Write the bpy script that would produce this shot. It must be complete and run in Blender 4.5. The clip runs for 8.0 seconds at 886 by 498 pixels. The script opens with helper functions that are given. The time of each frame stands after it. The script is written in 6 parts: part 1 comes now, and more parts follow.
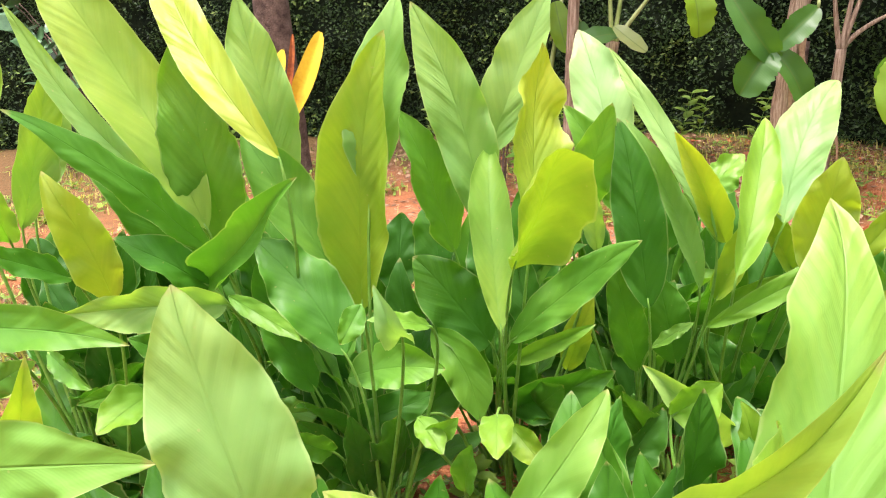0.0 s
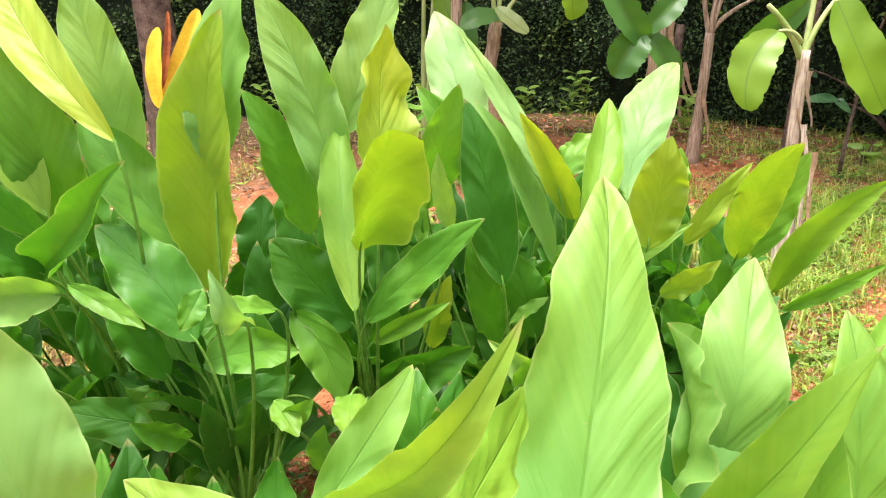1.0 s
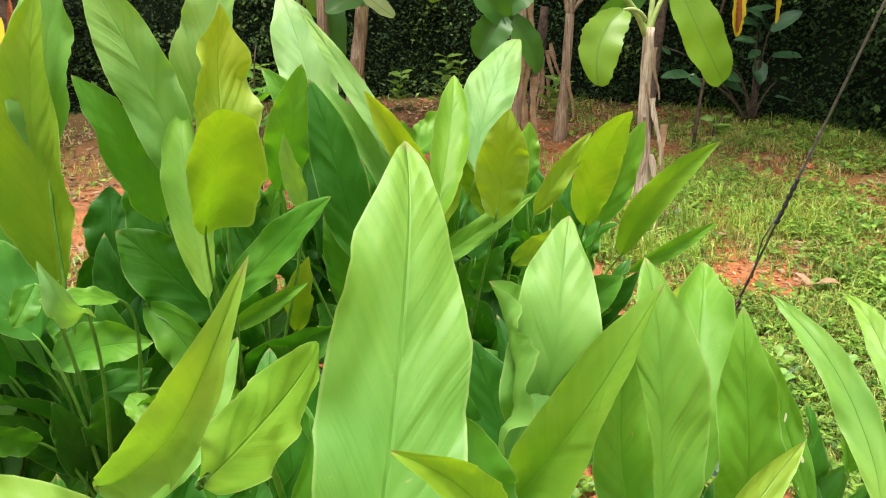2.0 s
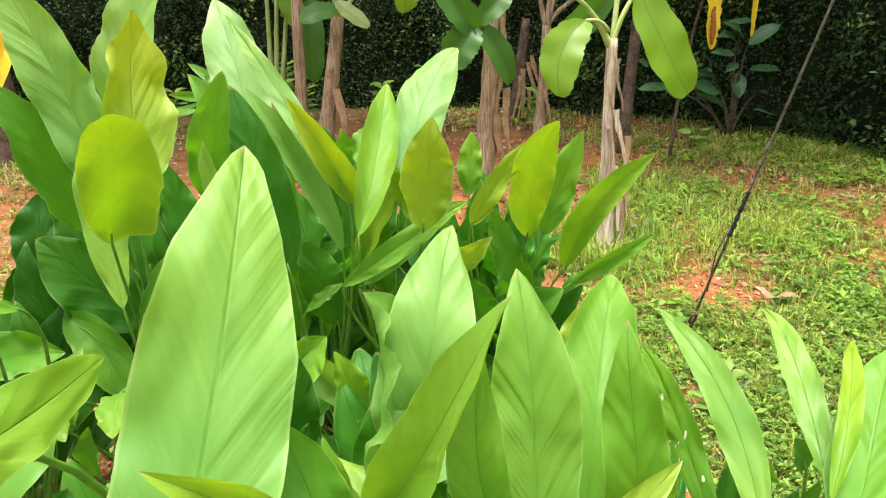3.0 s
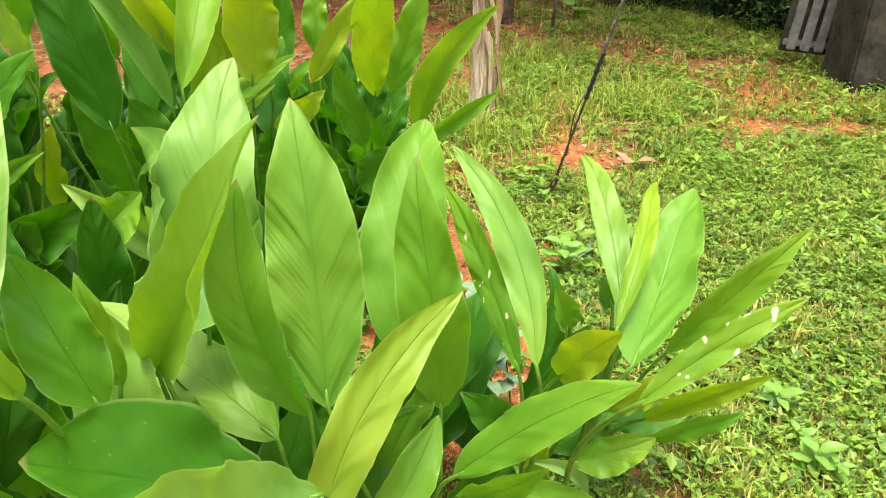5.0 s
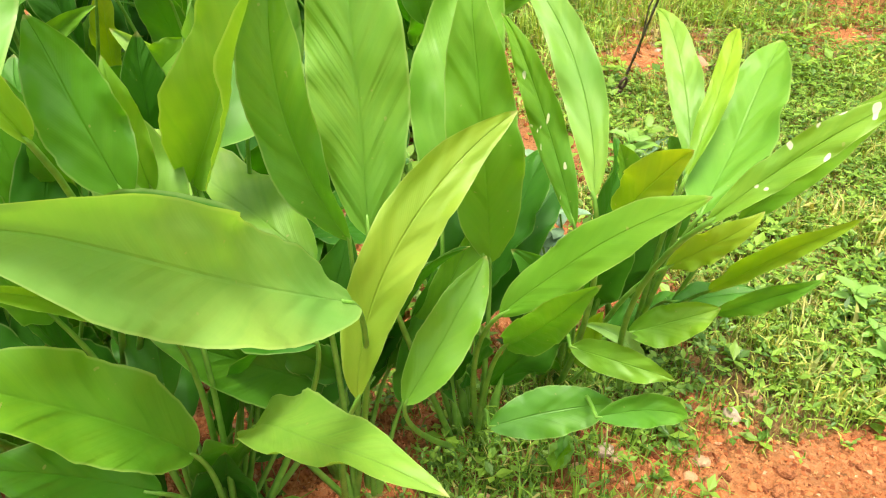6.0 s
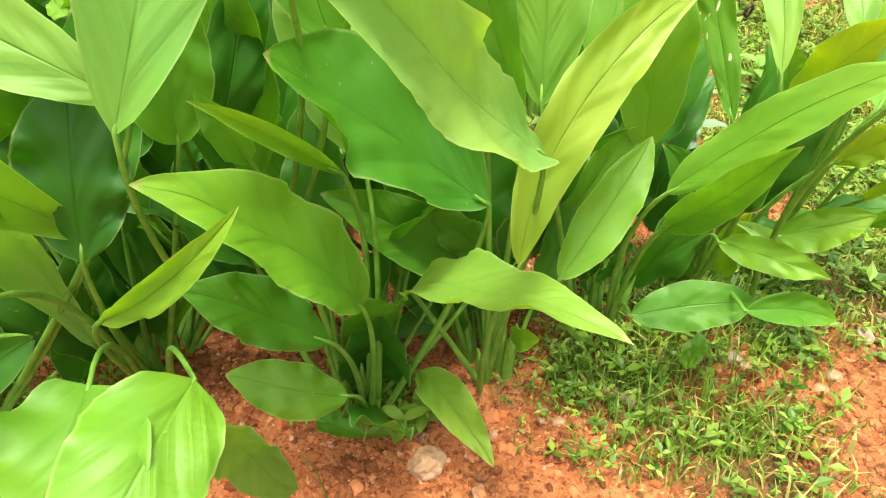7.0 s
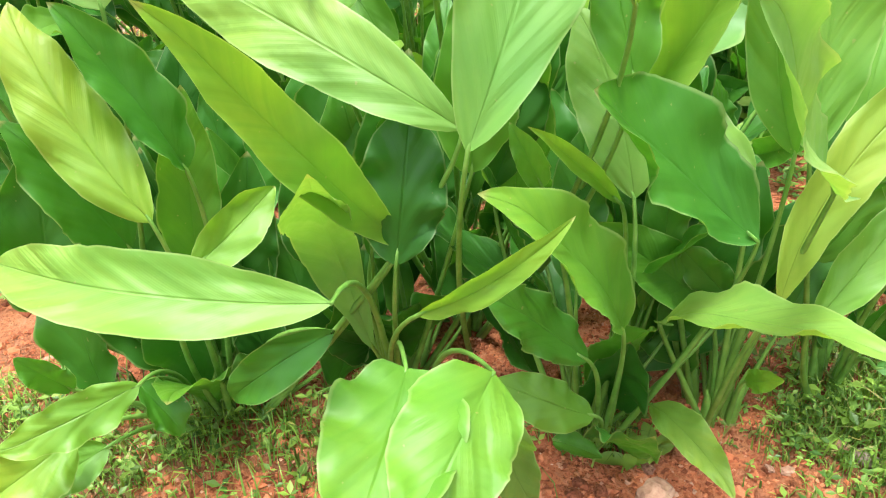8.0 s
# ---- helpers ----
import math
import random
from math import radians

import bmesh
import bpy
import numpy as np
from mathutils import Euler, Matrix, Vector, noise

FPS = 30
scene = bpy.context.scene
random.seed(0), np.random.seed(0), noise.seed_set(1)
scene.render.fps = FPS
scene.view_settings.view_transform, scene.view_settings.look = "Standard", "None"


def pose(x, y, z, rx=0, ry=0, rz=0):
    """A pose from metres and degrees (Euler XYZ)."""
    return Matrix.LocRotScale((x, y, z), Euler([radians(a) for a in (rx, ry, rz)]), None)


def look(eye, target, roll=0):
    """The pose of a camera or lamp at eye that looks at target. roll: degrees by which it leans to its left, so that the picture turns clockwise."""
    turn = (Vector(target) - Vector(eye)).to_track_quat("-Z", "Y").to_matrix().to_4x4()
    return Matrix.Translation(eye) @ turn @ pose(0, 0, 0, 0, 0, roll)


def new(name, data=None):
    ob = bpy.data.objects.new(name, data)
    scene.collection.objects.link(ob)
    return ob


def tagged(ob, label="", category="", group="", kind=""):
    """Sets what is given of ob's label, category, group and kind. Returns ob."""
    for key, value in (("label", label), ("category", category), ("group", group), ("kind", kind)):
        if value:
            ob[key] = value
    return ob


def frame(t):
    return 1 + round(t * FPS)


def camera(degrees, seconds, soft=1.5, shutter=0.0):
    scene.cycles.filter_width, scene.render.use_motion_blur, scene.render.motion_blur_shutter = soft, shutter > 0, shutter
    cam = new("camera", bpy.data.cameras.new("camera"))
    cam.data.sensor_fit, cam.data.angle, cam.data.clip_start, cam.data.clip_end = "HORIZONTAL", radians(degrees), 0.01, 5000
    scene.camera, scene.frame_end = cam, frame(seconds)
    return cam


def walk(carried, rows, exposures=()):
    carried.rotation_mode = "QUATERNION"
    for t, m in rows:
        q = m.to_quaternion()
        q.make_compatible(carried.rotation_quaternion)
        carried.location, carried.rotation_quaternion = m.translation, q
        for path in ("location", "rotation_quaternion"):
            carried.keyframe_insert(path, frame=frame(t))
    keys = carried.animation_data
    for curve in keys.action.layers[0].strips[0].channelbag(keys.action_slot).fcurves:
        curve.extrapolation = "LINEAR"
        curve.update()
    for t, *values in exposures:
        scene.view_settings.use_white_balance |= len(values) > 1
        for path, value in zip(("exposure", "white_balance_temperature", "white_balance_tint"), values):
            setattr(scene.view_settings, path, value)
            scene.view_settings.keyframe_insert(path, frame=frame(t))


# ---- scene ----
cam = camera(60.0, 8.0, soft=1.1)
PATH = [
    (0, (0.059, -0.437, 1.42), (0.055, 1.468, 0.812), -3.0),
    (0.5, (0.116, -0.433, 1.428), (0.226, 1.458, 0.786), -2.0),
    (1, (0.188, -0.459, 1.418), (0.421, 1.413, 0.753), -2.0),
    (1.5, (0.242, -0.508, 1.411), (0.656, 1.33, 0.74), -1.2),
    (2, (0.273, -0.513, 1.399), (0.775, 1.29, 0.694), -2.4),
    (2.2, (0.307, -0.506, 1.395), (0.848, 1.293, 0.708), -0.8),
    (3.3, (0.496, -0.549, 1.365), (1.001, 1.264, 0.688), -2.3),
    (3.5, (0.517, -0.562, 1.357), (1.055, 1.242, 0.681), -1.5),
    (4, (0.547, -0.606, 1.357), (1.148, 1.161, 0.638), -0.8),
    (4.2, (0.562, -0.595, 1.336), (1.183, 1.151, 0.584), -0.9),
    (5.3, (0.629, -0.588, 1.264), (1.328, 1.005, 0.277), 0.5),
    (5.5, (0.637, -0.604, 1.197), (1.285, 1.013, 0.215), 0.3),
    (6, (0.625, -0.603, 1.128), (1.139, 0.994, 0.038), -0.3),
    (6.5, (0.577, -0.605, 1.078), (1.035, 0.913, -0.141), -1.2),
    (7, (0.478, -0.64, 1.051), (0.801, 0.927, -0.148), -0.2),
    (7.5, (0.391, -0.695, 1.054), (0.577, 0.941, -0.081), -2.5),
    (8, (0.279, -0.739, 1.065), (0.263, 0.965, 0.017), -2.8),
]
walk(cam, [(t, look(eye, target, roll)) for t, eye, target, roll in PATH], exposures=[(0, 1.26, 6400, 33), (1.0, 1.17, 6350, 27), (1.5, 0.67, 6500, 14), (2.2, 0.74, 6500, 15), (3.3, 0.92, 6600, 15), (4.2, 0.91, 6700, 15), (5.5, 0.82, 7100, 11), (6.0, 0.95, 7000, 10), (6.5, 1.04, 6900, 10), (7.0, 1.07, 7050, 12), (7.5, 1.18, 6750, 15), (8.0, 1.14, 5900, 24)])

# ---- sky, sun, exposure ----
SUN_ELEVATION, SUN_AZIMUTH = 80.0, 200.0   # azimuth: degrees from +y towards +x
world = bpy.data.worlds.new("sky")
scene.world = world
world.use_nodes = True
_wn, _wl = world.node_tree.nodes, world.node_tree.links
_sky = _wn.new("ShaderNodeTexSky")
_sky.sky_type = "NISHITA"
_sky.sun_disc = False
_sky.sun_elevation = radians(SUN_ELEVATION)
_sky.sun_rotation = radians(SUN_AZIMUTH)
_sky.air_density, _sky.dust_density, _sky.ozone_density = 1.0, 5.0, 1.0
_haze = _wn.new("ShaderNodeHueSaturation")   # thin white cloud over the blue
_haze.inputs["Saturation"].default_value = 0.30
_haze.inputs["Value"].default_value = 1.55
_wl.new(_sky.outputs["Color"], _haze.inputs["Color"])
_wl.new(_haze.outputs["Color"], _wn["Background"].inputs["Color"])
_wn["Background"].inputs["Strength"].default_value = 0.14
sun = new("sun", bpy.data.lights.new("sun", "SUN"))
sun.data.energy, sun.data.angle, sun.data.color = 2.4, radians(13.0), (1.0, 0.96, 0.87)
_az, _el = radians(SUN_AZIMUTH), radians(SUN_ELEVATION)
sun.matrix_world = look((0, 0, 0), (-math.sin(_az) * math.cos(_el), -math.cos(_az) * math.cos(_el), -math.sin(_el)))


# ---- material tools ----
class Mat:
    """A node material with short calls for the nodes that this place needs."""

    def __init__(self, name):
        self.m = bpy.data.materials.new(name)
        self.m.use_nodes = True
        self.n, self.l = self.m.node_tree.nodes, self.m.node_tree.links
        self.p = self.n["Principled BSDF"]
        self.out = self.n["Material Output"]

    def node(self, kind, **inputs):
        nd = self.n.new(kind)
        for k, v in inputs.items():
            self.put(nd, k, v)
        return nd

    def put(self, nd, key, v):
        sock = nd.inputs[key.replace("_", " ") if isinstance(key, str) else key]
        if isinstance(v, bpy.types.NodeSocket):
            self.l.new(v, sock)
        else:
            sock.default_value = v

    def coords(self, what="Object"):
        return self.n.new("ShaderNodeTexCoord").outputs[what]

    def noise(self, vec, scale, detail=4.0, rough=0.55, out="Fac"):
        nd = self.node("ShaderNodeTexNoise", Scale=scale, Detail=detail, Roughness=rough)
        self.l.new(vec, nd.inputs["Vector"])
        return nd.outputs[out]

    def ramp(self, fac, *stops):
        nd = self.n.new("ShaderNodeValToRGB")
        els = nd.color_ramp.elements
        while len(els) < len(stops):
            els.new(0.5)
        for e, (pos, col) in zip(els, stops):
            e.position = pos
            e.color = (*col, 1) if isinstance(col, tuple) else (col, col, col, 1)
        self.l.new(fac, nd.inputs["Fac"])
        return nd.outputs["Color"]

    def mix(self, fac, a, b, how="MIX"):
        nd = self.n.new("ShaderNodeMix")
        nd.data_type, nd.blend_type = "RGBA", how
        for sock, v in ((nd.inputs[0], fac), (nd.inputs[6], a), (nd.inputs[7], b)):
            if isinstance(v, bpy.types.NodeSocket):
                self.l.new(v, sock)
            else:
                sock.default_value = (*v, 1) if isinstance(v, tuple) else v
        return nd.outputs[2]

    def math(self, op, a, b=0.0, c=0.0):
        nd = self.n.new("ShaderNodeMath")
        nd.operation = op
        for sock, v in zip(nd.inputs, (a, b, c)):
            if isinstance(v, bpy.types.NodeSocket):
                self.l.new(v, sock)
            else:
                sock.default_value = v
        return nd.outputs[0]

    def bump(self, height, strength, distance=0.01):
        nd = self.node("ShaderNodeBump", Strength=strength, Distance=distance)
        self.l.new(height, nd.inputs["Height"])
        return nd.outputs["Normal"]

    def surface(self, color=None, rough=None, normal=None, metal=0.0, spec=0.5):
        for key, v in (("Base Color", color), ("Roughness", rough), ("Normal", normal), ("Metallic", metal), ("Specular IOR Level", spec)):
            if v is not None:
                self.put(self.p, key, (*v, 1) if isinstance(v, tuple) else v)
        return self.m

    def leafy(self, glow, amount):
        """Lets part of the light through, in the colour glow."""
        tr = self.node("ShaderNodeBsdfTranslucent")
        self.put(tr, "Color", (*glow, 1) if isinstance(glow, tuple) else glow)
        mx = self.n.new("ShaderNodeMixShader")
        mx.inputs[0].default_value = amount
        self.l.new(self.p.outputs[0], mx.inputs[1])
        self.l.new(tr.outputs[0], mx.inputs[2])
        self.l.new(mx.outputs[0], self.out.inputs["Surface"])
        return self.m


def blade_material(flecked=False):
    """Turmeric leaf: its colour, with some light and shade in it, comes with each leaf (object colour); midrib,
    slanting veins and pleats by the leaf's own metres.
    """
    m = Mat("flecked_turmeric_leaf" if flecked else "turmeric_leaf")
    uv = m.node("ShaderNodeUVMap")
    uv.uv_map = "across"
    sx = m.node("ShaderNodeSeparateXYZ")
    m.l.new(uv.outputs[0], sx.inputs[0])
    u = m.math("ABSOLUTE", sx.outputs[0])
    uvm = m.node("ShaderNodeUVMap")
    uvm.uv_map = "metres"
    sm = m.node("ShaderNodeSeparateXYZ")
    m.l.new(uvm.outputs[0], sm.inputs[0])
    off = m.math("ABSOLUTE", sm.outputs[0])
    along = m.math("SUBTRACT", sm.outputs[1], m.math("MULTIPLY", m.math("POWER", off, 0.85), 1.25))
    vein = m.math("SINE", m.math("MULTIPLY", along, 2 * math.pi / 0.0055))
    info = m.n.new("ShaderNodeObjectInfo")

    def streaks(width, reach, detail):
        at = m.n.new("ShaderNodeCombineXYZ")
        m.l.new(m.math("MULTIPLY", along, 1.0 / width), at.inputs[0])
        m.l.new(m.math("MULTIPLY", sm.outputs[0], 1.0 / reach), at.inputs[1])
        m.l.new(m.math("MULTIPLY", info.outputs["Random"], 90.0), at.inputs[2])
        return m.noise(at.outputs[0], 1.0, detail)

    pleat, swell = streaks(0.019, 0.16, 1.5), streaks(0.060, 0.11, 1.0)
    ribbed = m.math("MULTIPLY", m.ramp(m.noise(m.coords(), 4.3, 2.0), (0.42, 0.0), (0.70, 1.0)), m.ramp(info.outputs["Random"], (0.1, 0.25), (0.9, 1.0)))
    ribbed = m.math("MULTIPLY", ribbed, m.ramp(u, (0.02, 0.0), (0.25, 1.0)))
    col = info.outputs["Color"]
    patch = m.noise(m.coords(), 5.5, 3.0)
    fine = m.noise(m.coords(), 60.0, 3.0)
    dark = m.mix(1.0, col, (0.62, 0.80, 0.66), "MULTIPLY")
    yellow = m.mix(1.0, col, (1.40, 1.13, 0.75), "MULTIPLY")
    c = m.mix(m.ramp(patch, (0.3, 0.0), (0.7, 1.0)), dark, col)
    tip = m.math("ADD", sx.outputs[1], m.math("MULTIPLY", m.math("SUBTRACT", m.noise(m.coords(), 4.0, 3.0), 0.5), 1.1))
    ripe = m.math("MULTIPLY", m.ramp(tip, (0.30, 0.0), (0.95, 1.0)), m.ramp(info.outputs["Random"], (0.1, 0.05), (0.9, 0.85)))
    c = m.mix(m.math("MULTIPLY", ripe, info.outputs["Alpha"]), c, yellow)
    c = m.mix(m.math("MULTIPLY", m.ramp(m.noise(m.coords(), 2.7, 2.0), (0.5, 0.0), (0.72, 1.0)), 0.5), c, yellow)
    c = m.mix(m.math("MULTIPLY", m.ramp(m.math("MULTIPLY_ADD", vein, 0.5, 0.5), (0.0, 0.0), (1.0, 1.0)), 0.035), c, dark)
    c = m.mix(m.math("MULTIPLY", m.ramp(fine, (0.35, 0.0), (0.7, 1.0)), 0.12), c, dark)
    c = m.mix(m.math("MULTIPLY", m.ramp(pleat, (0.38, 0.0), (0.66, 1.0)), 0.32), c, dark)
    rib = m.ramp(u, (0.0, 1.0), (0.045, 0.0))
    c = m.mix(m.math("MULTIPLY", m.ramp(u, (0.03, 1.0), (0.26, 0.0)), 0.16), c, dark)
    c = m.mix(m.math("MULTIPLY", rib, 0.08), c, m.mix(1.0, col, (0.60, 0.76, 0.7), "MULTIPLY"))
    # pale margin of the leaf, with the light it catches painted in
    edge = m.ramp(m.math("ADD", u, m.math("MULTIPLY", fine, 0.03)), (0.955, 0.0), (0.992, 1.0))
    c = m.mix(m.math("MULTIPLY", edge, 0.24), c, (0.50, 0.58, 0.25))
    if flecked:
        mp = m.node("ShaderNodeMapping")
        m.l.new(m.coords(), mp.inputs["Vector"])
        mp.inputs["Scale"].default_value = (1.0, 1.0, 0.45)
        c = m.mix(m.ramp(m.noise(mp.outputs[0], 85.0, 0.5), (0.715, 0.0), (0.735, 1.0)), c, (0.70, 0.72, 0.52))
    dry = m.ramp(m.math("ADD", sx.outputs[1], m.math("MULTIPLY", fine, 0.03)), (0.985, 0.0), (1.01, 1.0))
    c = m.mix(m.math("MULTIPLY", dry, 0.5), c, (0.38, 0.34, 0.13))
    spot = m.ramp(m.noise(m.coords(), 95.0, 1.0), (0.76, 0.0), (0.80, 1.0))
    c = m.mix(m.math("MULTIPLY", spot, 0.35), c, (0.42, 0.36, 0.16))
    h = m.math("ADD", m.math("MULTIPLY", vein, 0.006), m.math("MULTIPLY", m.math("MULTIPLY", pleat, ribbed), 1.9))
    h = m.math("ADD", h, m.math("MULTIPLY", swell, 3.0))
    h = m.math("ADD", h, m.math("MULTIPLY", rib, -0.35))
    h = m.math("ADD", h, m.math("MULTIPLY", patch, 1.2))
    m.surface(c, m.ramp(fine, (0.2, 0.44), (0.8, 0.56)), m.bump(h, 0.75, 0.004), spec=0.48)
    glow = m.mix(1.0, c, (1.5, 1.5, 0.40), "MULTIPLY")
    return m.leafy(glow, 0.37)


def stalk_material():
    m = Mat("leaf_stalk")
    v = m.coords()
    n = m.noise(v, 25.0, 4.0)
    c = m.ramp(n, (0.25, (0.09, 0.25, 0.025)), (0.6, (0.19, 0.40, 0.055)), (0.85, (0.30, 0.45, 0.10)))
    m.surface(c, 0.45, m.bump(m.noise(v, 90.0), 0.3, 0.002))
    return m.leafy(m.mix(1.0, c, (1.6, 1.5, 0.7), "MULTIPLY"), 0.2)


def soil_material():
    """Red laterite earth with crumbs and pale grit, and a green film where the weeds grow."""
    m = Mat("red_earth")
    v = m.coords()
    big, mid, fine = m.noise(v, 1.1, 5.0, 0.6), m.noise(v, 9.0, 5.0, 0.6), m.noise(v, 75.0, 4.0, 0.65)
    c = m.ramp(mid, (0.25, (0.19, 0.053, 0.019)), (0.5, (0.43, 0.138, 0.046)), (0.75, (0.54, 0.225, 0.090)))
    c = m.mix(m.ramp(fine, (0.48, 0.0), (0.78, 0.6)), c, (0.48, 0.27, 0.14))
    c = m.mix(m.ramp(fine, (0.32, 0.85), (0.47, 0.0)), c, (0.09, 0.028, 0.011))
    grey = m.ramp(m.noise(v, 3.3, 5.0, 0.7), (0.52, 0.0), (0.74, 0.5))
    c = m.mix(grey, c, (0.40, 0.22, 0.11))
    wide = m.noise(v, 0.45, 4.0, 0.6)
    turf = m.ramp(m.noise(v, 42.0, 4.0, 0.7), (0.3, (0.030, 0.030, 0.010)), (0.55, (0.100, 0.075, 0.026)), (0.8, (0.26, 0.150, 0.065)))
    sp = m.node("ShaderNodeSeparateXYZ")
    m.l.new(v, sp.inputs[0])
    off = m.math("MAXIMUM", m.math("ABSOLUTE", m.math("SUBTRACT", sp.outputs[0], 0.8)), m.math("ABSOLUTE", m.math("SUBTRACT", sp.outputs[1], 2.2)))
    turf = m.mix(m.ramp(m.noise(v, 0.23, 5.0, 0.65), (0.40, 0.0), (0.62, 0.75)), turf, m.mix(1.0, turf, (0.50, 0.85, 0.55), "MULTIPLY"))
    open_land = m.ramp(m.math("ADD", m.math("MULTIPLY", off, 0.08), m.math("MULTIPLY", wide, 0.5)), (0.42, 0.0), (0.62, 0.85))
    humus = m.ramp(big, (0.44, 0.0), (0.60, 0.7))
    # leaf mould towards the hedge, with the shade there mixed into its colour
    mould_shade = m.ramp(m.math("ADD", sp.outputs[1], m.math("MULTIPLY", big, 2.4)), (3.8, 0.0), (4.9, 0.9))
    c = m.mix(mould_shade, c, m.ramp(m.noise(v, 26.0, 4.0, 0.7), (0.3, (0.035, 0.020, 0.011)), (0.6, (0.12, 0.055, 0.028)), (0.85, (0.25, 0.13, 0.07))))
    grown = m.node("ShaderNodeAttribute")
    grown.attribute_name = "turf"
    film = m.math("MULTIPLY", grown.outputs["Fac"], m.ramp(m.noise(v, 24.0, 4.0, 0.7), (0.25, 0.65), (0.55, 1.0)))
    c = m.mix(m.math("MAXIMUM", m.math("MULTIPLY", humus, 0.6), m.math("MAXIMUM", open_land, film)), c, turf)
    h = m.math("ADD", m.math("MULTIPLY", mid, 1.0), m.math("MULTIPLY", fine, 0.7))
    return m.surface(c, 0.92, m.bump(h, 0.9, 0.02), spec=0.2)


def simple(name, a, b, scale, rough, bump=0.3, dist=0.004, spec=0.4, metal=0.0, fine=5.0):
    """Two colours that mingle at two scales, with a fine relief."""
    m = Mat(name)
    v = m.coords()
    n1, n2 = m.noise(v, scale, 5.0), m.noise(v, scale * fine, 4.0)
    f = m.math("ADD", m.math("MULTIPLY", n1, 0.65), m.math("MULTIPLY", n2, 0.35))
    c = m.ramp(f, (0.36, a), (0.64, b))
    return m.surface(c, rough, m.bump(n2, bump, dist), metal=metal, spec=spec)


def small_leaf_material(name, a, b, rough=0.45, passing=0.3, spec=0.4, straw=None):
    """Leaves and blades too many to count: every one takes its own shade between a and b."""
    m = Mat(name)
    g = m.n.new("ShaderNodeNewGeometry")
    n = m.noise(m.coords(), 3.0, 3.0)
    f = m.math("ADD", m.math("MULTIPLY", g.outputs["Random Per Island"], 0.7), m.math("MULTIPLY", n, 0.45))
    c = m.ramp(f, (0.15, a), (0.95, b))
    if straw:
        c = m.mix(m.ramp(m.noise(m.coords(), 1.4, 5.0, 0.65), (0.44, 0.0), (0.64, 0.75)), c, straw)
    m.surface(c, rough, spec=spec)
    return m.leafy(m.mix(1.0, c, (1.7, 1.5, 0.5), "MULTIPLY"), passing)


BLADE, FLECKED, STALK, SOIL = blade_material(), blade_material(True), stalk_material(), soil_material()
GRASS = small_leaf_material("grass", (0.048, 0.110, 0.012), (0.46, 0.46, 0.11), straw=(0.52, 0.42, 0.17))
BED_GRASS = small_leaf_material("bed_grass", (0.050, 0.150, 0.012), (0.27, 0.42, 0.07))
FRESH = small_leaf_material("fresh_grass", (0.14, 0.30, 0.025), (0.40, 0.50, 0.10))
WEED = small_leaf_material("weed_leaf", (0.028, 0.105, 0.010), (0.25, 0.42, 0.05))
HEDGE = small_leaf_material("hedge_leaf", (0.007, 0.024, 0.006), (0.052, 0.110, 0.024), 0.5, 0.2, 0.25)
LIT_HEDGE = small_leaf_material("lit_hedge_leaf", (0.045, 0.120, 0.018), (0.22, 0.33, 0.075), 0.5, 0.25, 0.3)
# near-black sheet colour that paints the shade inside the hedge
HEDGE_SHADE = simple("hedge_inner_shade", (0.004, 0.008, 0.004), (0.016, 0.026, 0.010), 5.0, 0.9, 0.5, 0.02, 0.1)


# ---- building tools ----
def mesh_object(name, verts, faces, material, parent=None, label="", smooth=True, uvs=None):
    me = bpy.data.meshes.new(name)
    me.from_pydata([tuple(v) for v in verts], [], faces)
    for uv_name, values in (uvs or {}).items():
        layer = me.uv_layers.new(name=uv_name)
        idx = np.empty(len(me.loops), dtype=np.int32)
        me.loops.foreach_get("vertex_index", idx)
        layer.data.foreach_set("uv", np.asarray(values, dtype=np.float32)[idx].ravel())
    if smooth:
        me.polygons.foreach_set("use_smooth", [True] * len(me.polygons))
    me.materials.append(material)
    ob = new(name, me)
    if parent is not None:
        ob.parent = parent
    if label:
        ob["label"] = label
    return ob


def thing(name, at, label, category, group="", kind=""):
    ob = new(name)
    ob.location = at
    ob.empty_display_size = 0.05
    return tagged(ob, label, category, group, kind)


def tube(points, radii, sides=8, cap=True):
    """Verts and faces of a round bar along the points."""
    pts = [Vector(p) for p in points]
    verts, faces = [], []
    up = Vector((0.3, 0.9, 0.2)).normalized()
    for i, p in enumerate(pts):
        d = (pts[min(i + 1, len(pts) - 1)] - pts[max(i - 1, 0)]).normalized()
        a = d.cross(up)
        a = a.normalized() if a.length > 1e-4 else d.orthogonal().normalized()
        b = d.cross(a)
        r = radii[i] if hasattr(radii, "__len__") else radii
        for k in range(sides):
            w = 2 * math.pi * k / sides
            verts.append(p + (a * math.cos(w) + b * math.sin(w)) * r)
    for i in range(len(pts) - 1):
        for k in range(sides):
            k2 = (k + 1) % sides
            faces.append((i * sides + k, i * sides + k2, (i + 1) * sides + k2, (i + 1) * sides + k))
    if cap:
        faces.append(tuple(range(sides))[::-1])
        faces.append(tuple(range((len(pts) - 1) * sides, len(pts) * sides)))
    return verts, faces


def bezier(a, b, c, n):
    return [a * (1 - t) ** 2 + b * (2 * t * (1 - t)) + c * t * t for t in (i / n for i in range(n + 1))]


# leaf greens: own tone, plus shade as dark steps and backlight as yellow ones
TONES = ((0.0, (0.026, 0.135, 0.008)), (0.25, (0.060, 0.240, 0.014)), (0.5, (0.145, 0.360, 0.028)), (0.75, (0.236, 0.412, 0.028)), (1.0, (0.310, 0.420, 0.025)))


